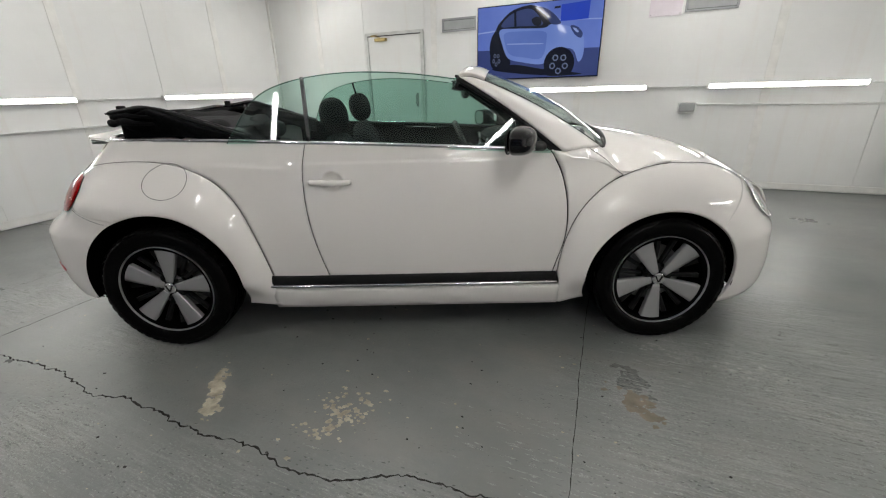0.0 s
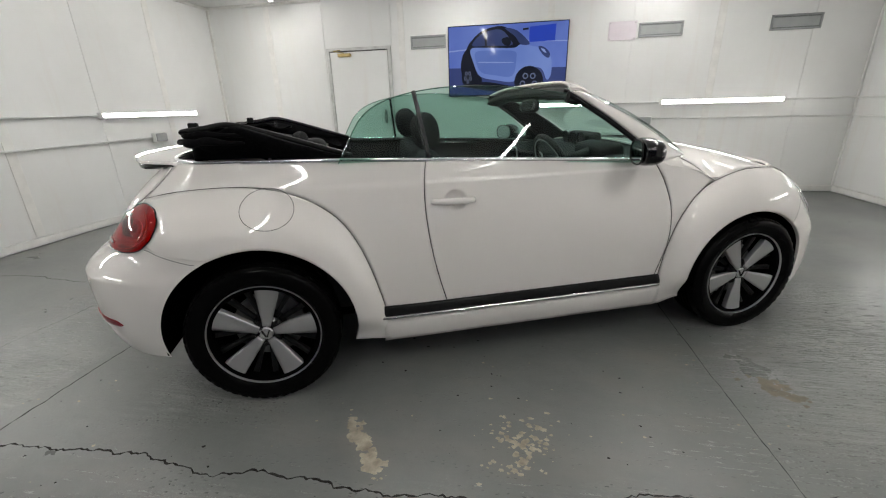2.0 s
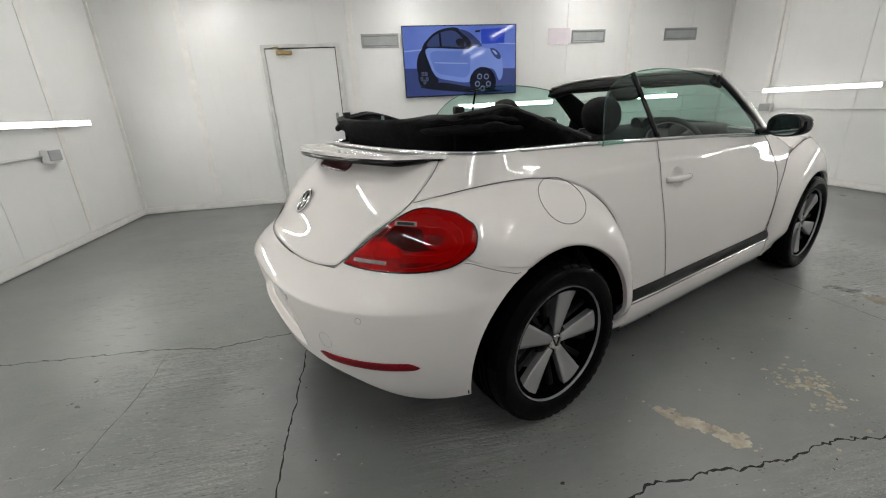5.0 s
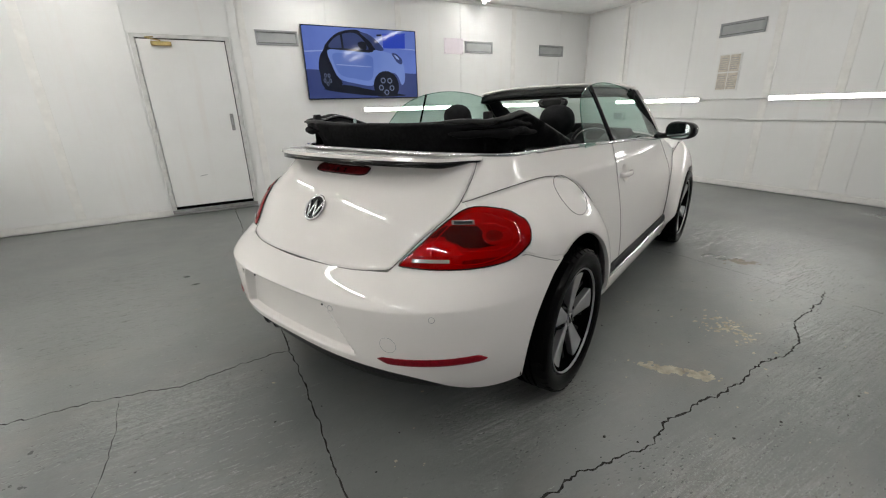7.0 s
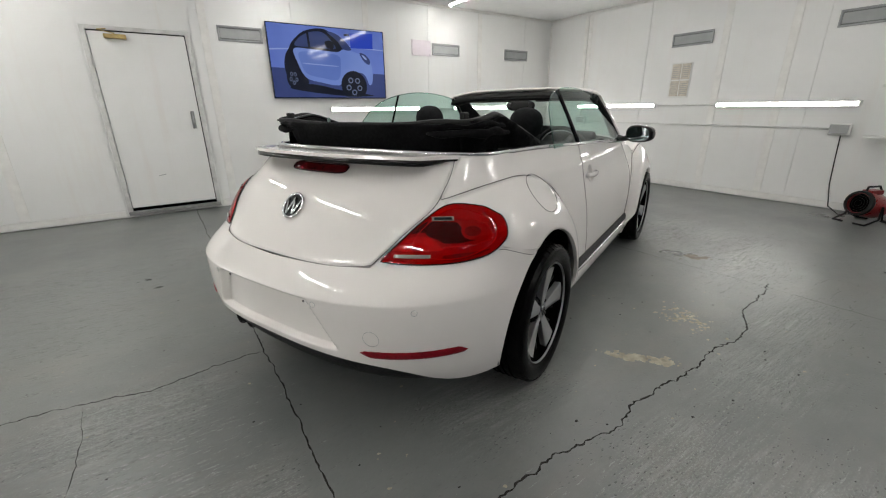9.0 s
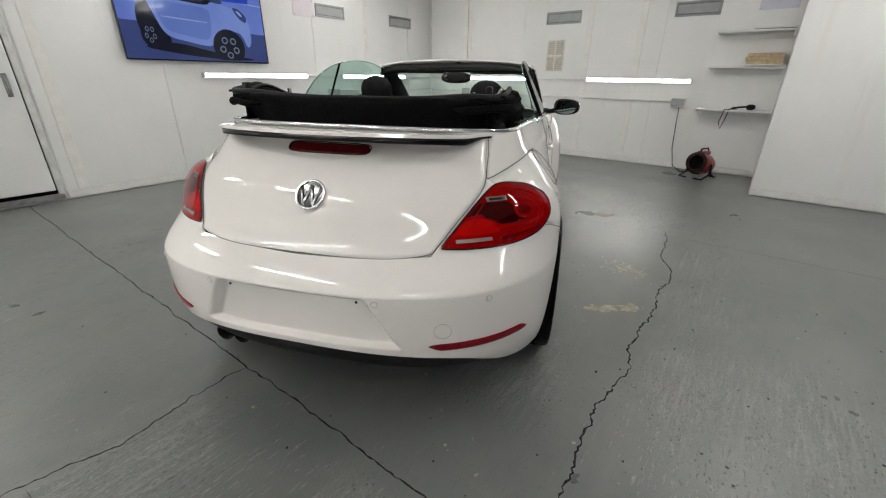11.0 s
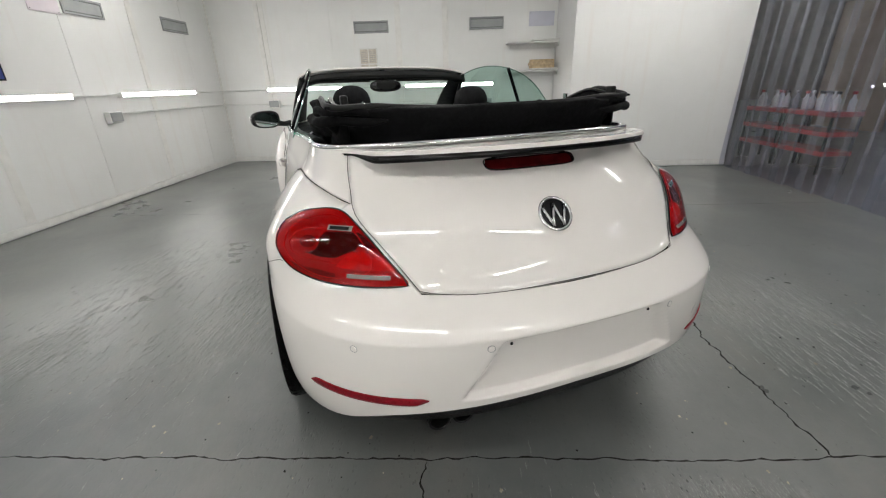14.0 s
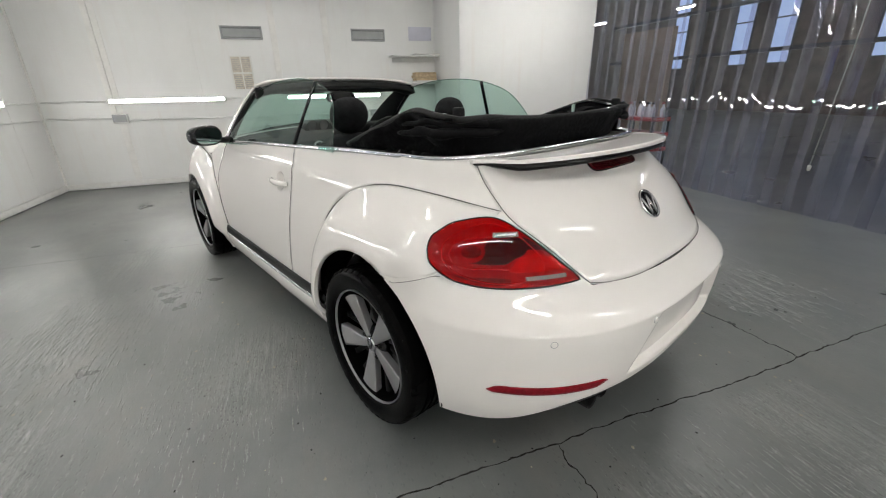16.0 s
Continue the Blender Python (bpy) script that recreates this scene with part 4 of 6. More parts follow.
for s in (-1, 1):
    # white body corner behind the lamp
    u, v = grid(61, 41)
    z = 0.676 + v * 0.237
    pa = phi_of_y(YB(z), z) + 0.004
    pb = phi_of_x(np.maximum(0.15 - ARCH + (0.27 + ARCH) * (z - 0.687) / 0.224, arch_x(z) + 0.004), z) + 0.02 * sm(z, 0.69, 0.74)
    surf("lamp_surround", rear(s * (pa + u * (pb - pa)), z, -0.003), M_PAINT, car, thick=0.01, out=(-1, -s, 0.2))
    lamp = new("tail_lamp")
    lamp.parent = car
    lamp["label"] = "red tail lamp with a dark centre and clear strips"
    u, v = grid(61, 25)
    ph = 0.492 + np.sin(u * math.pi / 2) * (1.148 - 0.492)
    za, zb = ZD(ph), ZU(ph)
    dome = np.clip(np.sin(math.pi * np.clip(u, 0.0, 1)), 0, 1) ** 0.5 * np.sin(math.pi * v) ** 0.6
    surf("lamp_body", rear(s * ph, za + v * (zb - za), 0.002 + 0.001 * dome), M_LAMPRED, lamp, "bright red reflector", out=(-1, -s, 0.2))
    surf("lens", rear(s * ph, za + v * (zb - za), 0.004 + 0.013 * dome), M_LENS, lamp, "glossy red lens", out=(-1, -s, 0.2))
    def band(name, ps, lows, tops, mat, label, lift):
        u, v = grid(33, 7)
        p = ps[0] + u * (ps[-1] - ps[0])
        hi = np.minimum(np.interp(p, ps, tops), ZU(p) - 0.006)
        lo = np.minimum(np.interp(p, ps, lows), hi - 0.001)
        surf(name, rear(s * p, lo + v * (hi - lo), lift), mat, lamp, label, out=(-1, -s, 0.2))

    band("bright_corner", [0.545, 0.60, 0.66, 0.72, 0.76, 0.80], [0.752, 0.752, 0.752, 0.752, 0.753, 0.756], [0.757, 0.785, 0.80, 0.797, 0.785, 0.757], M_LAMPHI, "bright red inner corner", 0.0038)
    band("dull_panel", [0.80, 0.86, 0.94, 1.0, 1.04], [0.724, 0.722, 0.728, 0.738, 0.748], [0.738, 0.742, 0.744, 0.747, 0.752], M_LAMPMID, "dull red lower edge", 0.0040)
    mid_z = lambda p: 0.5 * (float(ZD(p)) + float(ZU(p)))  # noqa: E731
    for sc, r in ((0.86, 0.0016),):
        loop = []
        for a in np.linspace(0, 2 * math.pi, 56, endpoint=False):
            p = 0.86 + 0.255 * sc * math.cos(a)
            hh = 0.5 * (float(ZU(p)) - float(ZD(p)))
            q = math.sin(a)
            loop.append(rear(s * p, mid_z(p) + sc * hh * np.sign(q) * abs(q) ** 0.7, 0.0060))
        tube("rim_line", loop, r, M_LAMPHI, lamp, "bright red moulded line", closed=True, seg=5)
    band("dark_panel", [0.625, 0.715, 0.72, 0.77, 0.805, 0.88, 0.93, 0.967], [0.806, 0.812, 0.801, 0.789, 0.776, 0.776, 0.780, 0.783], [0.812, 0.843, 0.844, 0.845, 0.844, 0.842, 0.797, 0.787], M_LAMPDK, "dark middle of the lamp", 0.0044)
    surf("brake_element", lamp_patch(s, 0.895, 1.020, 0.784, 0.840, 0.0050, round_=0.9), M_LAMPRED, lamp, "red round element", out=(-1, -s, 0.2))
    surf("brake_core", lamp_patch(s, 0.910, 0.995, 0.796, 0.829, 0.0062, round_=0.9), M_LAMPMID, lamp, out=(-1, -s, 0.2))
    tube("swirl_line", [rear(s * p, z, 0.006) for p, z in ((0.72, 0.848), (0.85, 0.850), (0.97, 0.848), (1.03, 0.832), (1.05, 0.806), (1.03, 0.780), (0.96, 0.768), (0.86, 0.766), (0.80, 0.764))], 0.0012, M_LAMPHI, lamp, seg=5)
    surf("clear_strip", lamp_patch(s, 0.555, 0.735, 0.733, 0.743, 0.0150), M_CLEAR, lamp, "clear reversing strip", thick=0.002, out=(-1, -s, 0.2))
    surf("clear_strip", lamp_patch(s, 0.748, 0.862, 0.848, 0.861, 0.0150), M_CLEAR, lamp, "clear indicator strip", thick=0.002, out=(-1, -s, 0.2))
    surf("strip_core", lamp_patch(s, 0.760, 0.850, 0.8505, 0.8585, 0.0172), M_GLOSSBLK, lamp, "dark core", out=(-1, -s, 0.2))
    ring = [rear(s * p, ZD(p), 0.003) for p in 0.492 + 0.656 * np.sin(np.linspace(0, math.pi / 2, 50))] + [rear(s * p, ZU(p), 0.003) for p in 0.492 + 0.656 * np.sin(np.linspace(math.pi / 2, 0, 50))[1:-1]]
    tube("lamp_seal", ring, 0.0026, M_GLOSSBLK, lamp, "black edge", closed=True, seg=6)

# high brake lamp in the boot lid
u, v = grid(31, 7)
yy, zz = (u - 0.5) * 0.325, 0.985 + v * 0.028
yy = yy * (1 - 0.06 * (2 * v - 1) ** 2)
surf("brake_lamp", rear(phi_of_y(yy, zz), zz, 0.004), M_BRAKE, boot, "dark red high brake lamp", thick=0.006, out=(-1, 0, 0))
tube("lamp_edge", [rear(phi_of_y(0.166 * np.sign(math.cos(a)) * abs(math.cos(a)) ** 0.3, 0.999), 0.999 + 0.0165 * np.sign(math.sin(a)) * abs(math.sin(a)) ** 0.6, 0.003) for a in np.linspace(0, 2 * math.pi, 60, endpoint=False)], 0.0025, M_GLOSSBLK, boot, closed=True, seg=6)
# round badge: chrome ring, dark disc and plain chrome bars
nb = (Vector(rear(0, 0.83)) - Vector(rear(0, 0.886)))
up = -nb.normalized()
outw = Vector((-1, 0, 0)) - up * (-up.x)
outw.normalize()
B0 = Matrix.Translation(Vector(rear(0, 0.858)) + outw * 0.002) @ Matrix((Vector((0, -1, 0)), -outw, up)).transposed().to_4x4()
badge = lathe("badge", [(0, -0.004), (0.048, -0.004), (0.052, 0.0), (0, 0.002)], M_GLOSSBLK, boot, "round chrome and black badge", 40, B0)
tube("badge_ring", [B0 @ Vector((0.053 * math.cos(a), -0.004, 0.053 * math.sin(a))) for a in np.linspace(0, 2 * math.pi, 48, endpoint=False)], 0.0055, M_CHROME, badge, closed=True, seg=8)
for x0, x1, z0, z1 in ((-0.040, -0.018, 0.028, -0.040), (-0.018, 0.0, -0.040, 0.034), (0.0, 0.018, 0.034, -0.040), (0.018, 0.040, -0.040, 0.028)):
    tube("badge_bar", [B0 @ Vector((x0, -0.006, z0)), B0 @ Vector((x1, -0.006, z1))], 0.005, M_CHROME, badge, seg=6)

# chrome rail round the cockpit
right = [(x, -float(side_y(x, float(BELT(x)) - 0.002)) + 0.004, float(BELT(x)) + 0.003) for x in np.linspace(1.965, 0.02, 60)]
tail = []
for a in np.linspace(0, math.pi, 121):
    c, q = abs(math.cos(a)), abs(math.sin(a))
    tail.append((-0.345 * q ** (2 / 3.4), -np.sign(math.cos(a)) * 0.652 * c ** (2 / 3.4), 1.0505 + 0.0125 * q))
left = [(p[0], -p[1], p[2]) for p in right[::-1]]
tube("chrome_rail", [*right, *tail, *left], 0.0095, M_CHROME, car, "chrome rail along the waistline", seg=18)
# painted ledge between rail and body edge
u, v = grid(81, 4)
a = u * math.pi
c, q = np.abs(np.cos(a)), np.abs(np.sin(a))
inner = np.stack([-0.335 * q ** (2 / 3.4), -np.sign(np.cos(a)) * 0.645 * c ** (2 / 3.4), 1.045 + 0.006 * q], -1)
outer = rear(np.clip(np.sign(np.cos(a)) * (np.pi / 2 - np.minimum(a, np.pi - a)), -1.57, 1.57), 1.053)
surf("rear_deck", inner * (1 - v[..., None]) + outer * v[..., None], M_PAINT, car, thick=0.012, out=(0, 0, 1))

M_LIP = simple("black_lip", (0.003, 0.003, 0.003), 0.12, vary=0.1, spec=0.35)
# spoiler lip: white blade with a gloss black underside
def blade(y):
    return -0.575 * (1 - np.clip(np.abs(y) / 0.68, 0, 1) ** 2.4) ** (1 / 2.4)


u, v = grid(81, 9, -1, 1)
y = u * 0.578
xe = blade(y)
xi = -0.335 * (1 - np.clip(np.abs(y) / 0.66, 0, 1) ** 3.4) ** (1 / 3.4) - 0.01
xi = np.maximum(xi, xe + 0.02 * 0)
end = sm(np.abs(u), 0.86, 1.0)
x = xi + (xe - xi) * v * (1 - 0.75 * end)
z = 1.054 + 0.016 * v**1.3 * (1 - 0.55 * np.abs(u) ** 3) - 0.006 * np.abs(u) ** 4
spoiler = surf("spoiler", np.stack([x, y, z], -1), M_PAINT, car, "white boot spoiler with gloss black lip", thick=0.012, out=(0, 0, 1))
xu = blade(y) + 0.006
zt = 1.054 + 0.016 * (1 - 0.55 * np.abs(u) ** 3) - 0.006 * np.abs(u) ** 4 - 0.011
bx = rear(phi_of_y(-y * 0.98, 1.035), 1.035)[..., 0]
x = xu + (bx - xu) * np.clip((v - 0.3) / 0.7, 0, 1)
zt, xu = zt + 0.004 * end, xu + (xi - xu) * 0.75 * end
x = xu + (bx - xu) * np.clip((v - 0.3) / 0.7, 0, 1)
z = zt - (0.020 + 0.006 * np.abs(u) ** 2) * (1 - 0.85 * end) * np.sin(np.clip(v / 0.3, 0, 1) * math.pi / 2) - 0.004 * v
surf("spoiler_lip", np.stack([x, y, z], -1), M_LIP, spoiler, "gloss black underside", thick=0.004, out=(-0.5, 0, -1))

# ---- car: folded roof ----
roof = new("folded_roof")
roof.parent = car
roof["label"] = "black fabric roof folded down behind the seats"
u, v = grid(141, 33, -1, 1)
au = np.abs(u)
side = np.clip((au - 0.55) / 0.45, 0, 1)  # 0 at the rear corner, 1 at the front end of the side
ang = np.clip(au / 0.55, 0, 1) * math.pi / 2
bx = np.where(au < 0.55, -0.268 * np.cos(ang) ** (2 / 3.2), 0.46 * side)
by = np.where(au < 0.55, 0.560 * np.sin(ang) ** (2 / 4.0), 0.560 + 0.058 * sm(side, 0, 0.7))
bz = 1.055 - 0.012 * side
top = np.where(au < 0.55, 1.172 + 0.004 * (1 - sm(au, 0.18, 0.20)) - 0.010 * sm(au, 0.30, 0.44) + 0.038 * sm(au, 0.485, 0.55), 1.200 - 0.152 * side**0.92)
lean = np.where(au < 0.55, 0.014 + 0.030 * sm(au, 0.3, 0.44) - 0.026 * sm(au, 0.45, 0.54), 0.029 * (1 - side) ** 1.2 + 0.002)
rise = np.clip(v / 0.55, 0, 1)
over = np.clip((v - 0.55) / 0.45, 0, 1)
bulge = lean * np.sin(rise * math.pi * 0.62) * 1.6 + 0.026 * sm(rise, 0.1, 0.75) * (1 - sm(rise, 0.78, 1)) * (1 - 0.7 * side)
nx = np.where(au < 0.55, -np.cos(ang), 0.0)
ny = np.where(au < 0.55, np.sin(ang) ** 3, 1.0)
thin = 1 - 0.72 * sm(au, 0.38, 0.46) * (1 - sm(au, 0.66, 0.8))
x = bx + nx * bulge - nx * over * 0.10 * thin
y = by + ny * bulge - ny * over * thin * np.where(au < 0.55, 0.10, 0.075)
z = bz + (top - bz) * np.sin(rise * math.pi / 2) ** 1.2 - 0.055 * over**2 - 0.025 * over * side
fold = np.array([[noise.noise((float(a) * 7, float(b) * 2.2, 3.1)) * 0.015 + noise.noise((float(a) * 17, float(b) * 5, 8.0)) * 0.008 for b in v[0]] for a in u[:, 0]])
fold += 0.008 * np.sin(6.0 * v + 9 * au) * (1 - over) * sm(au, 0.3, 0.6)
x, y, z = x + nx * fold, y + ny * fold, z + 0.3 * fold * rise
surf("roof_cover", np.stack([x, np.sign(u) * -y, z], -1), M_FABRIC, roof, out=(-0.3, 0, 1), thick=0.006)
# folded layers lying inside the cover
for h, w, x0, x1 in ((0.0, 0.56, -0.20, 0.10), (0.028, 0.52, -0.22, 0.02)):
    u, v = grid(41, 13)
    y = (u * 2 - 1) * w
    x = x0 + v * (x1 - x0)
    z = 1.128 + h - 0.05 * v**2 - 0.015 * np.abs(u * 2 - 1) ** 4 + 0.006 * np.sin(14 * u + 3 * v) * (1 - v)
    surf("folded_layer", np.stack([x, y, z], -1), M_FABRIC, roof, thick=0.02, out=(0, 0, 1))
u, v = grid(21, 5)
surf("rear_window_flap", np.stack([-0.05 + 0.26 * v, (u * 2 - 1) * 0.40, 1.128 - 0.06 * v**1.5 + 0.006 * np.sin(5 * u)], -1), M_SEAT2, roof, "dark grey lining", thick=0.012, out=(0, 0, 1))
for s in (-1, 1):
    # rolled fabric edges stacked at the rear corner
    for zr, out, r in ((1.162, 0.002, 0.014), (1.134, 0.022, 0.017)):
        bend = [(-0.250 - out, 0.42, zr - 0.004), (-0.242 - out, 0.50, zr), (-0.205, 0.588 + out, zr), (-0.140, 0.622 + out, zr + 0.004), (-0.060, 0.628 + out, zr + 0.002), (0.030, 0.620 + out, zr - 0.010)]
        fb = [spl(np.linspace(0, 1, len(bend)), [k[c] for k in bend]) for c in range(3)]
        ww = np.linspace(0, 1, 36)
        tube("rolled_fold", [(float(fb[0](w)), s * float(fb[1](w)), float(fb[2](w)) + 0.003 * math.sin(19 * w + 40 * zr)) for w in ww], [r * (0.25 + 0.75 * math.sin(math.pi * w) ** 0.6) * (1 + 0.12 * math.sin(23 * w + 9 * zr)) for w in ww], M_FABRIC, roof, "black rolled fabric fold", seg=12)
    # frame rails: from the rear edge round the corner, up over the hump and down to the door
    for off, dz, r in ((0.0, 0.0, 0.009), (-0.034, -0.006, 0.008)):
        knots = [(-0.255, 0.080, 1.160), (-0.255, 0.330, 1.168), (-0.245, 0.460, 1.178), (-0.232, 0.560, 1.176), (-0.200, 0.602, 1.182), (-0.120, 0.608, 1.192), (-0.040, 0.606, 1.203), (0.060, 0.606, 1.182), (0.200, 0.610, 1.138), (0.330, 0.612, 1.096), (0.455, 0.616, 1.054)]
        dd = np.linspace(0, 1, len(knots))
        fk = [spl(dd, [k[c] for k in knots]) for c in range(3)]
        pts = [(float(fk[0](w)) - 0.5 * off, s * (float(fk[1](w)) + off), float(fk[2](w)) + dz) for w in np.linspace(0, 1, 44)]
        if off:
            side_pts = np.array(pts[14:])
            low_pts = side_pts.copy()
            low_pts[:, 2] = 1.056
            surf("side_web", np.stack([side_pts, low_pts], 1), M_FABRIC, roof, "black fabric side of the folded roof", thick=0.005, out=(0, s, 0))
        tube("roof_rail", pts, r, M_GLOSSBLK if off else M_BLKPLAS, roof, "black roof frame rail", seg=8, flat=1.3)
    # crumpled lining between the rails, a hinge plate
    u, v = grid(25, 9)
    lx, ly = -0.225 + 0.30 * u, 0.612 - 0.120 * v
    lz = 1.182 - 0.020 * v + 0.012 * np.sin(9 * u + 4 * v) * (0.3 + v) - 0.012 * u
    surf("roof_lining", np.stack([lx, s * ly, lz], -1), M_FABRIC, roof, "black crumpled lining", thick=0.008, out=(0, 0, 1))
    box("hinge_plate", (-0.205, s * 0.545 - 0.012, 1.180), (-0.165, s * 0.545 + 0.012, 1.214), M_BLKPLAS, roof, "black roof hinge", 0.006, pose(0, 0, 0))
    box("roof_latch", (-0.02, s * 0.45 - 0.004, 1.150), (0.0, s * 0.45 + 0.004, 1.186), M_CHROME, roof)

# ---- car: windscreen, glass, mirrors ----
frame_ob = new("windscreen_frame")
frame_ob.parent = car
frame_ob["label"] = "white windscreen frame with black inner trim"


def lerp3(a, b, t):
    return np.asarray(a) * (1 - t)[..., None] + np.asarray(b) * t[..., None]


def header_rear(w):
    return np.stack([1.60 + 0.03 * (1 - w**2) - 0.06 * np.abs(w) ** 3, -0.615 * w, 1.357 - 0.018 * w**2 - 0.032 * w**6], -1)


def header_front(w):
    return np.stack([1.70 + 0.03 * (1 - w**2) - 0.03 * np.abs(w) ** 3, -0.575 * w, 1.336 - 0.016 * w**2 - 0.034 * w**6], -1)


u, v = grid(41, 7, -1, 1)
P = lerp3(header_rear(u), header_front(u), v)
P[..., 2] += 0.012 + 0.010 * np.sin(math.pi * v)
surf("header_panel", P, M_PAINT, frame_ob, thick=0.012, out=(0, 0, 1))
tube("header_lip", [tuple(header_rear(np.array(w)) + np.array((0.004, 0, 0.008))) for w in np.linspace(-0.99, 0.99, 50)], 0.0085, M_PAINT, frame_ob, seg=10)
P2 = lerp3(header_rear(u), header_front(u), v * 1.0)
P2[..., 0] -= 0.022 * (1 - v)
P2[..., 2] -= 0.016 + 0.058 * np.sin(math.pi * np.clip(v * 0.62 + 0.30, 0, 1)) * (1 - 0.25 * np.abs(u))
surf("header_trim", P2, M_BLKPLAS, frame_ob, "black header trim", thick=0.012, out=(0, 0, -1))
u, v = grid(41, 4, -1, 1)
P = lerp3(header_rear(u) + np.array([-0.004, 0, -0.012]), header_rear(u) + np.array([-0.022, 0, -0.052]), v)
surf("header_seal", P, M_BLKPLAS, frame_ob, "black rubber roof seal", thick=0.012, out=(-1, 0, 0))
for s in (-1, 1):
    u, v = grid(31, 9)
    a0, a1 = np.array((2.045, s * 0.715, 0.955)), header_rear(np.array(-s * 1.0))
    b0, b1 = np.array((2.25, s * 0.615, 0.968)), header_front(np.array(-s * 1.0))
    ra, rb = lerp3(a0, a1, u), lerp3(b0, b1, u)
    ra[..., 2] += 0.018 * np.sin(math.pi * u)
    rb[..., 2] += 0.022 * np.sin(math.pi * u)
    P = ra * (1 - v)[..., None] + rb * v[..., None]
    P[..., 1] += s * 0.020 * np.sin(math.pi * v)
    P[..., 2] += 0.006 * np.sin(math.pi * v)
    surf("a_pillar", P, M_PAINT, frame_ob, thick=0.012, out=(0.3, s, 0.6))
    Q = P.copy()
    Q[..., 1] -= s * (0.034 + 0.03 * np.sin(math.pi * v))
    Q[..., 0] -= 0.02 * (1 - v)
    surf("pillar_trim", Q, M_DASH, frame_ob, "dark pillar trim", thick=0.012, out=(-0.3, -s, -0.4))
    tube("door_seal", [tuple(p) for p in (ra[:, 0] + np.array((-0.008, -s * 0.012, -0.010)))], 0.013, M_BLKPLAS, frame_ob, "black rubber seal", seg=8)
u, v = grid(41, 21, -1, 1)
lowc = np.stack([2.27 + 0.085 * (1 - u**2), -0.60 * u, 0.970 + 0.048 * (1 - u**2)], -1)
P = lowc * (1 - v)[..., None] + header_front(u) * v[..., None]
P[..., 2] += 0.028 * np.sin(math.pi * v)
P[..., 0] += 0.015 * np.sin(math.pi * v)
surf("windscreen", P, M_SCREENGLASS, car, "clear windscreen", out=(1, 0, 1))
u, v = grid(41, 5, -1, 1)
cx, cy = 2.25 + 0.085 * (1 - u**2) + 0.068 * np.sqrt(np.clip(1 - u**6, 0, 1)) * v, -0.578 * u
surf("wiper_cowl", np.stack([cx, cy, bonnet_z(cx, cy) + 0.006], -1), M_BLKPLAS, car, "black wiper cowl", thick=0.004, out=(0, 0, 1))
tube("wiper", [(a, b, float(bonnet_z(a, b)) + 0.016) for a, b in ((2.30, 0.46), (2.34, 0.28), (2.365, 0.0), (2.34, -0.28), (2.31, -0.44))], 0.007, M_BLKPLAS, car, seg=6)



def pane_y(z):
    return 0.722 - 0.47 * (z - 1.02) + 0.05 * (z - 1.02) * (1.32 - z)


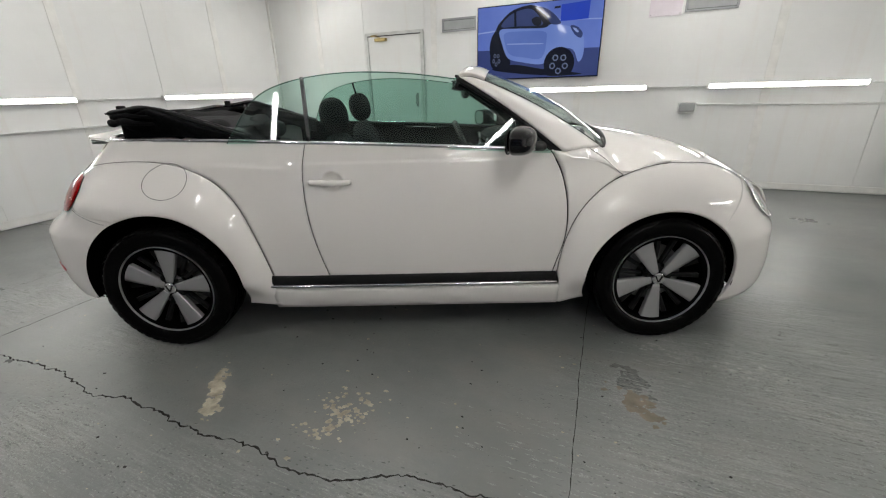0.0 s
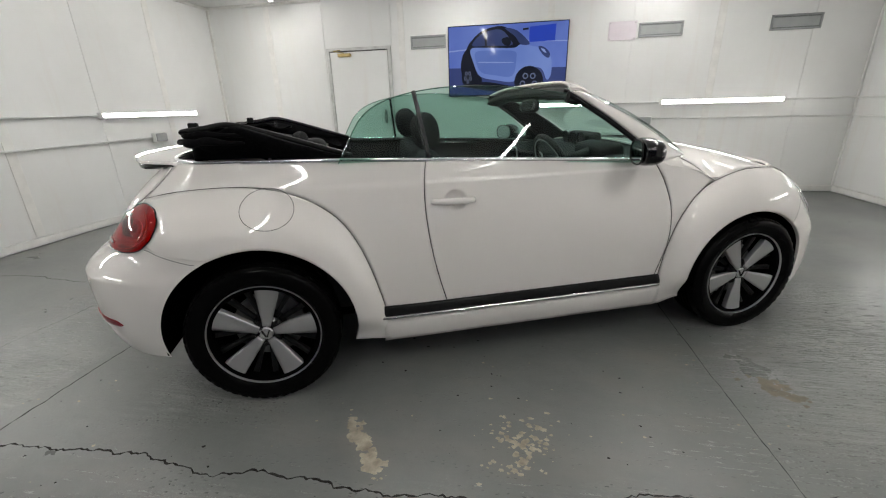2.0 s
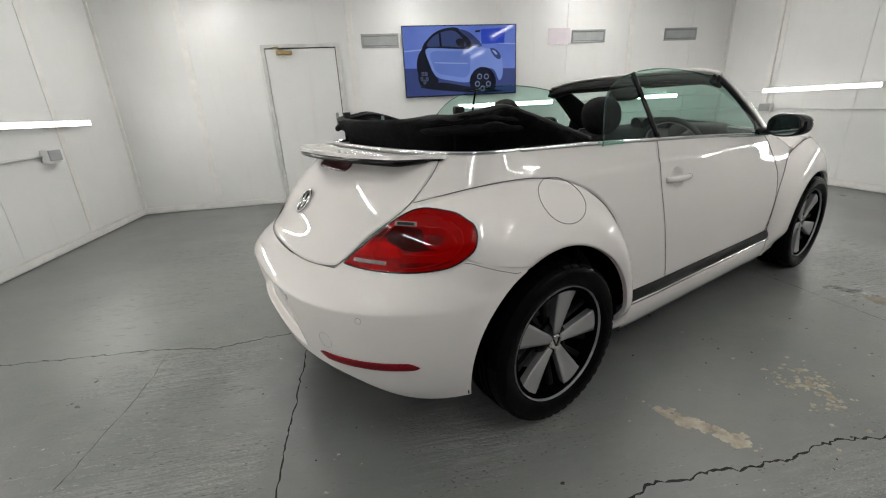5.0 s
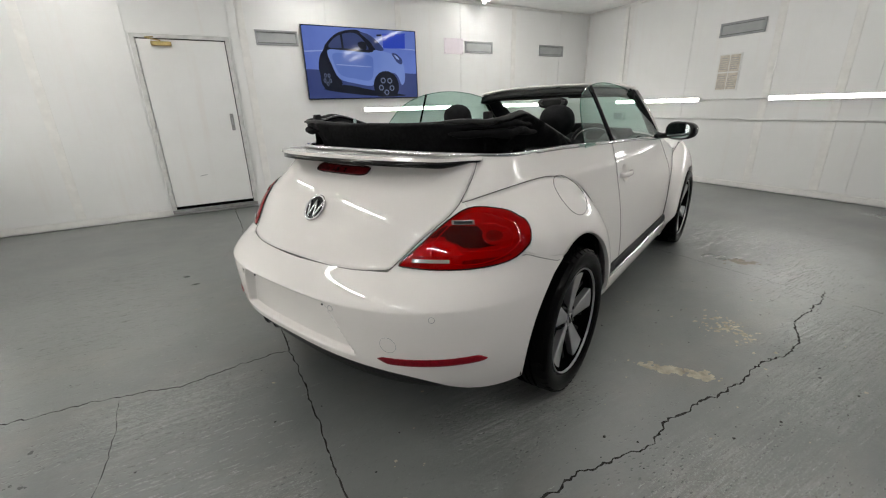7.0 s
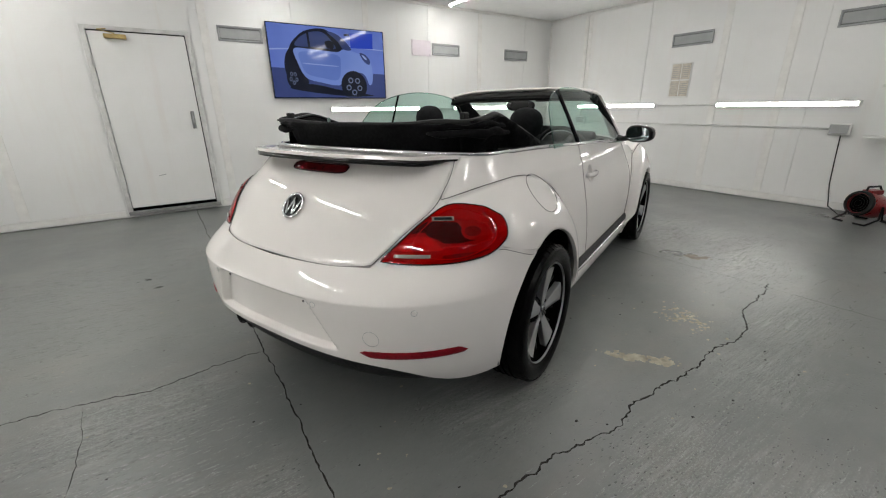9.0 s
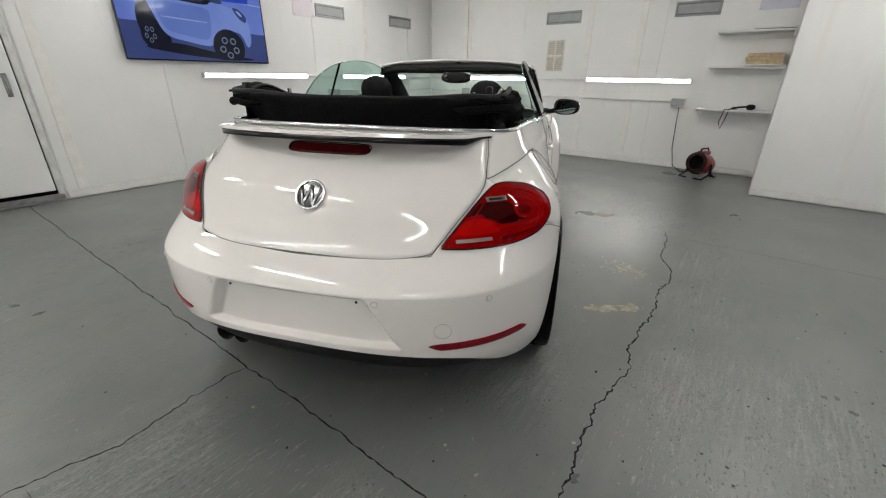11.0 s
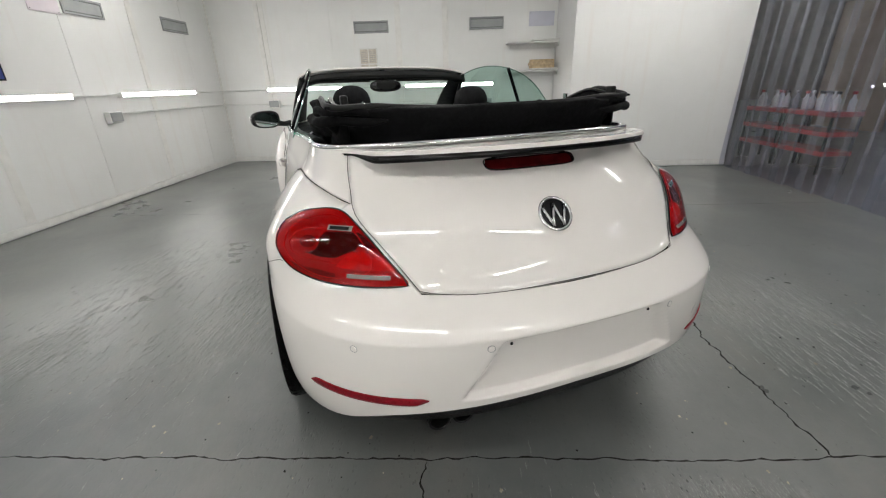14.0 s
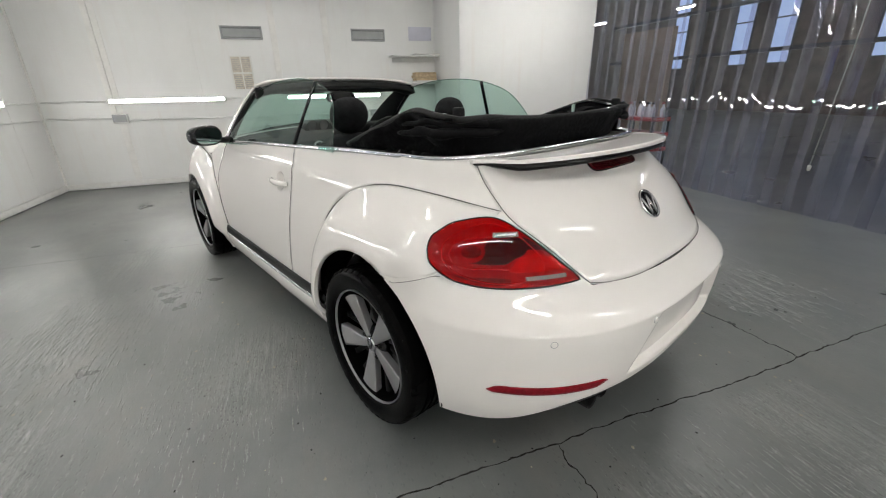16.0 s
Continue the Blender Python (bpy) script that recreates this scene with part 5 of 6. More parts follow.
GTOP = spl([0.45, 0.5, 0.56, 0.64, 0.77, 0.95, 1.15, 1.35, 1.52], [1.10, 1.185, 1.245, 1.285, 1.318, 1.338, 1.338, 1.322, 1.298])
for s in (-1, 1):
    u, v = grid(31, 15)
    xb, xt = 0.805 + u * (2.00 - 0.805), 0.772 + u * (1.555 - 0.772)
    zb, zt = BELT(xb) - 0.01, GTOP(xt)
    x, z = xb + (xt - xb) * v, zb + (zt - zb) * v
    surf("door_window", np.stack([x, s * (pane_y(z) - 0.02 * sm(x, 1.2, 2.0)), z], -1), M_GLASS, car, "green-tinted door glass", out=(0, s, 0.4))
    u, v = grid(31, 21)
    z0 = 1.03
    xr = np.where(v < 0.45, 0.40 + 0.05 * v / 0.45, 0.45)
    tz = GTOP(0.45 + u * (0.772 - 0.45))
    zz = z0 + v * (tz - z0)
    xl = 0.41 + 0.04 * v
    x = xl + u * ((0.805 - 0.033 * v) - xl)
    zz = z0 + v * (GTOP(np.clip(0.45 + u * 0.322, 0.45, 0.772)) - z0)
    surf("quarter_window", np.stack([x, s * pane_y(zz), zz], -1), M_GLASS, car, "green-tinted rear quarter glass", out=(0, s, 0.4))
    xs = np.linspace(0, 1, 24)
    tube("glass_edge", [(0.41 + 0.04 * w if w < 1 else 0.45, s * pane_y(1.03 + w * 0.07), 1.03 + w * 0.07) for w in np.linspace(0, 1, 8)] + [(a, s * pane_y(float(GTOP(a))), float(GTOP(a))) for a in np.linspace(0.455, 1.54, 40)], 0.0026, thin_glass("glass_edge", (0.3, 0.55, 0.47), 0.15) if s < 0 else bpy.data.materials["glass_edge"], car, "pale green ground edge of the glass", seg=6)
    tube("window_post", [(0.812 - 0.04 * w, s * (pane_y(1.025 + 0.295 * w) + 0.002), 1.025 + 0.295 * w) for w in np.linspace(0, 1, 10)], 0.0105 if s < 0 else 0.0075, M_GLOSSBLK, car, "black post between the panes", seg=8)
    # door mirror
    mir = new("door_mirror")
    mir.parent = car
    mir["label"] = "gloss black door mirror"
    MP = pose(1.785, s * 0.885, 1.030, 0, 0, s * 20)
    bm = bmesh.new()
    bmesh.ops.create_uvsphere(bm, u_segments=40, v_segments=24, radius=1)
    for w in bm.verts:
        p = w.co
        k = (abs(p.y) ** 2.8 + abs(p.z) ** 2.8 + abs(p.x) ** 2.8) ** (-1 / 2.8)
        p = p * k
        narrow = 1 - 0.16 * (1 + p.y * -s * -1) / 2
        w.co = Vector((p.x * (0.085 if p.x > 0 else 0.030), p.y * 0.103, p.z * 0.067 * narrow))
    bmesh.ops.transform(bm, matrix=MP, verts=bm.verts)
    part("mirror_shell", bm, M_GLOSSBLK, mir, smooth=True, angle=80)
    a, r = np.meshgrid(np.linspace(0, 2 * math.pi, 40, endpoint=False), np.linspace(0.02, 1, 6), indexing="ij")
    cy, cz = np.sign(np.cos(a)) * np.abs(np.cos(a)) ** 0.75, np.sign(np.sin(a)) * np.abs(np.sin(a)) ** 0.75
    P = np.array([MP @ Vector((-0.0315, float(q) * 0.088, float(w) * 0.054)) for q, w in zip((r * cy).ravel(), (r * cz).ravel())]).reshape(40, 6, 3)
    surf("mirror_glass", P, M_MIRROR, mir, "mirror glass", out=(-1, 0, 0), wrap=True)
    tube("mirror_rim", [tuple(p) for p in P[:, -1]], 0.004, M_BLKPLAS, mir, closed=True, seg=6)
    tube("mirror_arm", [(1.93, s * 0.715, 0.985), (1.89, s * 0.76, 0.985), (1.83, s * 0.81, 1.0)], [0.035, 0.026, 0.03], M_BLKPLAS, mir, seg=12, flat=0.7)
    tube("repeater", [(1.86, s * 0.90, 0.995), (1.835, s * 0.95, 1.005), (1.80, s * 0.985, 1.02)], 0.007, M_CLEAR, mir, "clear indicator strip", seg=6)
    u, v = grid(9, 5)
    P = np.stack([1.88 + 0.13 * u, s * (0.712 + 0 * u - 0.03 * v), 0.972 + 0.10 * v * (1 - u) + 0.004 * (1 - v)], -1)
    surf("mirror_base", P, M_BLKPLAS, mir, thick=0.008, out=(0, s, 0))

# ---- car: interior ----
for s in (-1, 1):
    u, v = grid(41, 9)
    x = 0.30 + u * 1.65
    z = 0.36 + v * (BELT(x) - 0.36)
    y = side_y(x, z) - 0.05 - 0.05 * np.sin(math.pi * np.clip(v * 1.2, 0, 1)) + 0.04 * v**6
    surf("door_trim", mirror_y(np.stack([x, y, z], -1), s), M_DASH, car, "dark door trim", thick=0.01, out=(0, -s, 0.1))
    tube("inner_handle", [(1.15 + 0.3 * w, s * 0.672, 0.985 - 0.012 * w) for w in np.linspace(0, 1, 5)], 0.006, M_CHROME, car, "chrome inner pull", seg=6)
    xs = np.linspace(0.10, 1.95, 40)
    tube("door_capping", [(a, s * (float(side_y(a, float(BELT(a)))) - 0.035), float(BELT(a)) - 0.004) for a in xs], 0.024, M_BLKPLAS, car, "black door top", seg=8, flat=0.6)


def cushion(name, w, d, h, m, mat, parent, power=4, label=""):
    """A padded block: a sphere pressed towards a box."""
    bm = bmesh.new()
    bmesh.ops.create_uvsphere(bm, u_segments=28, v_segments=18, radius=1)
    for q in bm.verts:
        p = q.co
        k = (abs(p.x) ** power + abs(p.y) ** power + abs(p.z) ** power) ** (-1 / power)
        q.co = Vector((p.x * k * d / 2, p.y * k * w / 2, p.z * k * h / 2))
    bmesh.ops.transform(bm, matrix=m, verts=bm.verts)
    return part(name, bm, mat, parent, label, smooth=True, angle=85)


def seat(y, lift):
    s = new("front_seat")
    s.parent = car
    s["label"] = "charcoal cloth front seat with a round headrest"
    cushion("seat_cushion", 0.50, 0.52, 0.16, pose(1.17, y, 0.55), M_SEAT2, s)
    cushion("backrest", 0.46, 0.15, 0.60, pose(0.925, y, 0.765 + lift, 0, -14, 0), M_SEAT2, s, 3.2, "grey cloth backrest")
    for q in (-1, 1):
        cushion("side_bolster", 0.09, 0.19, 0.52, pose(0.94, y + q * 0.20, 0.74 + lift, 0, -14, 0), M_CLOTH, s, 2.6)
        tube("headrest_post", [(0.872, y + q * 0.045, 1.02 + lift), (0.853, y + q * 0.045, 1.13 + lift)], 0.006, M_CHROME, s, "chrome post", seg=8)
    cushion("headrest", 0.212, 0.145, 0.190, pose(0.855, y, 1.152 + lift, 0, -10, 0), M_CLOTH, s, 2.3, "charcoal headrest")


seat(-0.37, -0.02)
seat(0.37, 0.0)
bench = new("rear_bench")
bench.parent = car
bench["label"] = "charcoal cloth rear bench with two headrests"
cushion("bench_cushion", 1.05, 0.42, 0.16, pose(0.38, 0, 0.62), M_CLOTH, bench)
cushion("bench_back", 1.10, 0.14, 0.46, pose(0.17, 0, 0.83, 0, -18, 0), M_CLOTH, bench)
for s in (-1, 1):
    cushion("bench_headrest", 0.25, 0.10, 0.13, pose(0.155, s * 0.29, 1.06, 0, -18, 0), M_CLOTH, bench, 2.5)
    cushion("roll_bar_cover", 0.22, 0.16, 0.12, pose(0.23, s * 0.30, 1.02, 0, 0, 0), M_BLKPLAS, bench, 2.5)
u, v = grid(41, 15, -1, 1)
x = 1.72 + (0.36 + 0.19 * (1 - u**2)) * v + 0.05 * (1 - u**2)
z = 0.93 + 0.055 * sm(v, 0, 0.25) + 0.03 * v * (1 - u**2) - 0.02 * np.abs(u) ** 4
dash = surf("dashboard", np.stack([x, u * 0.66, z], -1), M_DASH, car, "dark dashboard with round gauges", thick=0.02, out=(0, 0, 1))
u, v = grid(41, 7, -1, 1)
surf("dash_front", np.stack([1.72 + 0.05 * (1 - u**2) + 0.10 * v, u * 0.66, 0.93 - 0.35 * v], -1), M_DASH, dash, thick=0.02, out=(-1, 0, 0))
surf("dash_panel", np.stack([1.712 + 0.05 * (1 - u**2) + 0.03 * v, u * 0.60, 0.905 - 0.09 * v], -1), M_GLOSSBLK, dash, "gloss black dash panel", thick=0.006, out=(-1, 0, 0))
bm = bmesh.new()
add_box(bm, (-0.05, -0.16, -0.03), (0.06, 0.16, 0.035), 0.025, pose(1.98, 0.0, 1.03, 0, -12, 0), 3)
pod = part("gauge_pod", bm, M_BLKPLAS, dash, "black pod with three small gauges", smooth=True)
for y in (-0.1, 0, 0.1):
    lathe("gauge", [(0, -0.003), (0.034, -0.003), (0.04, -0.008), (0.042, 0.0), (0, 0.004)], M_DASH, pod, seg=24, m=pose(1.925, y, 1.035, 0, -12, 0) @ pose(0, 0, 0, 0, 0, -90))
bm = bmesh.new()
add_box(bm, (-0.02, -0.17, -0.07), (0.12, 0.17, 0.05), 0.04, pose(1.83, -0.37, 0.975, 0, -10, 0), 3)
part("instrument_hood", bm, M_BLKPLAS, dash, "black instrument binnacle", smooth=True)
for y, x in ((-0.55, 1.745), (0.55, 1.745), (-0.14, 1.765), (0.14, 1.765)):
    tube("vent_ring", [(x - 0.012, y + 0.045 * math.cos(a), 0.885 + 0.045 * math.sin(a)) for a in np.linspace(0, 2 * math.pi, 24, endpoint=False)], 0.006, M_SILVER, dash, closed=True, seg=6)
    lathe("air_vent", [(0, 0), (0.042, 0.0), (0.042, 0.02), (0, 0.02)], M_LINER, dash, seg=20, m=pose(x - 0.01, y, 0.885, 0, 0, -90))
sw = new("steering_wheel")
sw.parent = car
sw.matrix_local = pose(1.60, -0.37, 0.905, 0, -24, 0)
sw["label"] = "black steering wheel with silver spokes"
tube("wheel_rim", [(0, 0.187 * math.cos(a), 0.187 * math.sin(a)) for a in np.linspace(0, 2 * math.pi, 48, endpoint=False)], 0.0165, M_BLKPLAS, sw, closed=True, seg=10)
tube("rim_inlay", [(-0.012, 0.176 * math.cos(a), 0.176 * math.sin(a)) for a in np.linspace(0, 2 * math.pi, 48, endpoint=False)], 0.004, M_SILVER, sw, closed=True, seg=6)
cushion("wheel_boss", 0.15, 0.05, 0.12, pose(0.02, 0, 0), M_BLKPLAS, sw, 2.6)
for a in (0, 180, -90):
    tube("wheel_spoke", [(0.015, 0.06 * math.cos(radians(a)), 0.06 * math.sin(radians(a))), (0.0, 0.18 * math.cos(radians(a)), 0.18 * math.sin(radians(a)))], [0.018, 0.013], M_SILVER, sw, seg=8, flat=0.5)
tube("steering_column", [(0.03, 0, -0.0), (0.25, 0, -0.03)], 0.035, M_BLKPLAS, sw, seg=12)
rv = new("interior_mirror")
rv.parent = car
rv["label"] = "black interior mirror on the windscreen"
cushion("mirror_body", 0.240, 0.045, 0.084, pose(1.60, 0.0, 1.238, 0, 8, 4), M_BLKPLAS, rv, 2.6)
cushion("mirror_face", 0.215, 0.006, 0.056, pose(1.583, 0.0, 1.238, 0, 8, 4), M_GLOSSBLK, rv, 3)
tube("mirror_stem", [(1.61, 0, 1.25), (1.65, 0, 1.29), (1.70, 0, 1.315)], [0.016, 0.02, 0.045], M_BLKPLAS, rv, seg=10)
for s in (-1, 1):
    box("sun_visor", (1.655, s * 0.30 - 0.20, 1.268), (1.675, s * 0.30 + 0.20, 1.310), M_BLKPLAS, car, "black folded sun visor", 0.006, pose(0, 0, 0))


# ---- room fittings ----
def vent(m, w, h, group="wall vents"):
    """A grey steel wall vent: raised frame round a sunken slot with blades."""
    o = thing("wall_vent", "grey steel ventilation slot set in the white wall", "vent", m, group)
    bm = bmesh.new()
    t = 0.022
    for lo, hi in (((0, -0.022, 0), (w, -0.002, t)), ((0, -0.022, h - t), (w, -0.002, h)), ((0, -0.022, t), (t, -0.002, h - t)), ((w - t, -0.022, t), (w, -0.002, h - t))):
        add_box(bm, lo, hi, 0.003, None, 1)
    part("frame", bm, M_GREY, o, "grey steel frame")
    box("slot", (t, -0.006, t), (w - t, -0.003, h - t), M_DKGREY, o)
    for k in range(2):
        z = t + (h - 2 * t) * (0.30 + 0.40 * k)
        box("blade", (t + 0.004, -0.016, z - 0.028), (w - t - 0.004, -0.008, z + 0.028), M_GREY, o, bevel=0.002, seg=1, m=Matrix.Translation((0, 0, 0)))
    return o


for x, w in ((-0.171, 0.515), (2.935, 0.54), (4.49, 0.565)):
    vent(pose(x, Y1 - 0.008, 2.04), w, 0.175)
for y in (1.785, -0.108):
    vent(pose(X1 - 0.008, y, 2.04, 0, 0, -90), 0.57 if y > 0 else 0.545, 0.178)


def board(name, label, m, w, h, col, thick=0.008):
    o = thing(name, label, "board", m)
    bd = box("sheet", (0, -thick, 0), (w, -0.001, h), simple(name + "_face", col, 0.5, vary=0.05, scale=5), o, bevel=0.002, seg=1)
    for a, b in ((0.02, 0.02), (w - 0.02, 0.02), (0.02, h - 0.02), (w - 0.02, h - 0.02)):
        lathe("screw", [(0, -0.003), (0.005, -0.002), (0.006, 0.001)], M_STEEL, o, "", 8, Matrix.Translation((a, -thick, b)))
    return o


board("blank_board", "pale pinkish blank board screwed to the wall", pose(2.555, Y1 - 0.009, 2.018), 0.352, 0.228, (0.66, 0.60, 0.64))
board("lilac_board", "pale lilac blank board on the wall", pose(X1 - 0.009, -1.06, 2.06, 0, 0, -90), 0.40, 0.208, (0.56, 0.56, 0.64))
o = thing("paper_holder", "beige paper holder with four small sheets on the wall", "holder", pose(X1 - 0.009, 1.735, 1.335, 0, 0, -90))
M_PAPER = simple("beige_paper", (0.52, 0.47, 0.4), 0.7, vary=0.2, scale=40)
box("backing", (0, -0.01, 0), (0.305, -0.001, 0.485), M_WHITEP, o, "white backing", 0.002, seg=1)
for i in range(2):
    for j in range(2):
        box("sheet", (0.02 + 0.14 * i, -0.015, 0.02 + 0.235 * j), (0.145 + 0.14 * i, -0.0105, 0.235 + 0.235 * j), M_PAPER, o, "beige sheet")
        for k in range(6):
            box("text_bar", (0.03 + 0.14 * i, -0.0165, 0.05 + 0.235 * j + 0.028 * k), (0.13 + 0.14 * i, -0.0155, 0.058 + 0.235 * j + 0.028 * k), M_GREY, o)

# trunking, conduit and junction boxes
def run(a, b, r=0.011, name="conduit"):
    o = tube(name, [a, b], r, M_WHITEP, None, seg=10)
    return tagged(o, "white plastic conduit along the wall", "conduit", "wall conduits")


for a, b in (((2.65, Y1 - 0.03, ZL), (3.32, Y1 - 0.03, ZL)), ((4.83, Y1 - 0.03, ZL), (X1 - 0.03, Y1 - 0.03, ZL)), ((X1 - 0.03, Y1 - 0.06, ZL), (X1 - 0.03, 3.40, ZL)), ((X1 - 0.03, 1.88, ZL), (X1 - 0.03, 1.0, ZL)), ((X0 + 0.03, 1.98, 1.25), (X0 + 0.03, 0.98, 1.25)), ((X0 + 0.03, -0.54, 1.25), (X0 + 0.03, -1.40, 1.25)), ((X0 + 0.03, 2.70, 0.955), (X0 + 0.03, -3.4, 0.93)), ((3.22, Y1 - 0.03, 1.012), (X1 - 0.03, Y1 - 0.03, 1.0)), ((X1 - 0.03, Y1 - 0.06, 1.0), (X1 - 0.03, 3.37, 0.99)), ((X1 - 0.03, 3.36, 0.962), (X1 - 0.03, -0.30, 0.94))):
    run(a, b)


def socket(m):
    o = thing("junction_box", "grey-white plastic junction box on the wall", "box", m, "junction boxes")
    box("case", (-0.095, -0.075, -0.065), (0.095, -0.009, 0.065), M_WHITEP, o, "", 0.012)
    box("flap", (-0.085, -0.088, -0.045), (0.085, -0.074, 0.058), M_GREY, o, "grey hinged flap", 0.006)


socket(pose(3.13, Y1 - 0.008, 0.975))
socket(pose(X1 - 0.008, -0.395, 0.935, 0, 0, -90))
socket(pose(X0 + 0.008, 2.735, 0.95, 0, 0, 90))
socket(pose(X1 - 0.008, 3.30, 0.985, 0, 0, -90))

# door with steel frame
d = tagged(thing("door_1", "", "", pose(DX0, Y1, 0)), "white painted flush door in a chipped white frame, closed", "door", kind="structure")
W = DX1 - DX0
M_FRAME = simple("chipped_white_frame", (0.56, 0.56, 0.545), 0.45, 0.0, vary=0.14, scale=12, grain=0.1, grain_scale=60)
for nm, lo, hi in (("frame_post", (-0.035, -0.035, 0.05), (0.012, -0.002, DH + 0.02)), ("frame_post", (W - 0.012, -0.035, 0.05), (W + 0.035, -0.002, DH + 0.02)), ("frame_head", (-0.035, -0.034, DH - 0.005), (W + 0.035, -0.003, DH + 0.035))):
    box(nm, lo, hi, M_FRAME, d, "chipped white steel frame", 0.003, seg=1)
box("door_leaf", (0.018, -0.024, 0.115), (W - 0.022, -0.003, DH - 0.018), M_WALL, d, "white door leaf", 0.004, seg=1)
box("shadow_gap", (0.014, -0.006, 0.03), (W, -0.001, DH), M_LINER, d)
box("door_sill", (-0.03, -0.05, 0.028), (W + 0.03, -0.002, 0.075), M_STEEL, d, "worn steel sill", 0.004, seg=1)
for z in (0.35, 1.05, 1.75):
    tube("hinge", [(0.012, -0.04, z - 0.05), (0.012, -0.04, z + 0.05)], 0.009, M_FRAME, d, seg=8)
box("door_closer", (0.16, -0.085, 1.985), (0.36, -0.025, 2.03), M_BRASS, d, "brass door closer", 0.008)
tube("closer_arm", [(0.26, -0.075, 2.035), (0.12, -0.12, 2.06), (0.20, -0.02, 2.085)], 0.007, M_BRASS, d, seg=6)
hx = W - 0.095
box("handle_plate", (hx - 0.02, -0.032, 1.02), (hx + 0.02, -0.024, 1.225), M_STEEL, d, "", 0.004, seg=1)
tube("pull_handle", [(hx, -0.03, 1.20), (hx, -0.075, 1.19), (hx, -0.08, 1.12), (hx, -0.075, 1.06), (hx, -0.03, 1.05)], 0.011, M_STEEL, d, "steel pull handle", seg=8)
box("scuff", (0.42, -0.0255, 0.42), (0.50, -0.0242, 0.428), M_GREY, d, "dark scuff", m=pose(0, 0, 0, 0, -8, 0))

# television with a picture of a small car
tv = thing("television", "large flat television on the wall showing a small blue-lit car", "television", pose(0.385, Y1, 1.375))
TW, THh = 1.655, 0.925
box("casing", (0.004, -0.062, 0.004), (TW - 0.004, -0.03, THh - 0.004), M_BLKPLAS, tv, "black casing", 0.006)
box("bracket", (0.5, -0.032, 0.3), (1.15, -0.009, 0.65), M_BLKPLAS, tv)
bm = bmesh.new()
for lo, hi in (((0, -0.070, 0), (TW, -0.03, 0.014)), ((0, -0.070, THh - 0.010), (TW, -0.03, THh)), ((0, -0.070, 0.014), (0.010, -0.03, THh - 0.010)), ((TW - 0.010, -0.070, 0.014), (TW, -0.03, THh - 0.010))):
    add_box(bm, lo, hi, 0.002, None, 1)
part("bezel", bm, M_GLOSSBLK, tv, "thin black bezel")


def lit(name, col, k=1.0, to=None):
    m, nt, p = tree(name)
    p.inputs["Base Color"].default_value = (0.01, 0.01, 0.01, 1)
    p.inputs["Roughness"].default_value = 0.06
    p.inputs["Specular IOR Level"].default_value = 0.22
    p.inputs["Emission Strength"].default_value = 0.5 * k
    if to:
        f = noise_tex(nt, 1.3, 3, 0.5)
        nt.links.new(ramp(nt, f, col, to, 0.3, 0.7), p.inputs["Emission Color"])
    else:
        p.inputs["Emission Color"].default_value = (*col, 1)
    return m


def flat(name, pts, y, mat, parent, smooth=True):
    """A flat picture shape with its outline rounded through the points."""
    pts = np.array(pts, float)
    if smooth:
        n = len(pts)
        out = []
        for i in range(n):
            p0, p1, p2, p3 = pts[(i - 1) % n], pts[i], pts[(i + 1) % n], pts[(i + 2) % n]
            for t in (0, 0.25, 0.5, 0.75):
                out.append(0.5 * (2 * p1 + (p2 - p0) * t + (2 * p0 - 5 * p1 + 4 * p2 - p3) * t**2 + (3 * p1 - p0 - 3 * p2 + p3) * t**3))
        pts = np.array(out)
    return mesh_part(name, [(a, y, b) for a, b in pts], [tuple(range(len(pts)))[::-1]], mat, parent, smooth=False)


P_WALL, P_FLOOR = lit("picture_wall", (0.09, 0.16, 0.60), 1.0, (0.20, 0.30, 0.82)), lit("picture_floor", (0.03, 0.05, 0.20), 1.0, (0.06, 0.09, 0.28))
P_BODY, P_SIDE, P_DARK = lit("picture_car", (0.16, 0.26, 0.72), 1.0, (0.25, 0.37, 0.85)), lit("picture_door", (0.11, 0.19, 0.58), 1.0, (0.17, 0.27, 0.72)), lit("picture_dark", (0.004, 0.006, 0.018), 1.0)
P_RIM, P_PALE, P_GLASS, P_SKY = lit("picture_rim", (0.16, 0.2, 0.34), 1.0), lit("picture_pale", (0.35, 0.46, 0.9), 1.0), lit("picture_glass", (0.02, 0.035, 0.13), 1.0, (0.05, 0.08, 0.24)), lit("picture_screen", (0.02, 0.07, 0.62), 1.0)


def S(px, py):
    """Picture coordinates, 636 wide and 372 high, y down, to the screen's plane."""
    return 0.010 + px / 636 * (TW - 0.02), 0.014 + (1 - py / 372) * (THh - 0.024)


def shape(name, pts, layer, mat, smooth=True):
    return flat(name, [S(*p) for p in pts], -0.0640 - 0.0003 * layer, mat, tv, smooth)


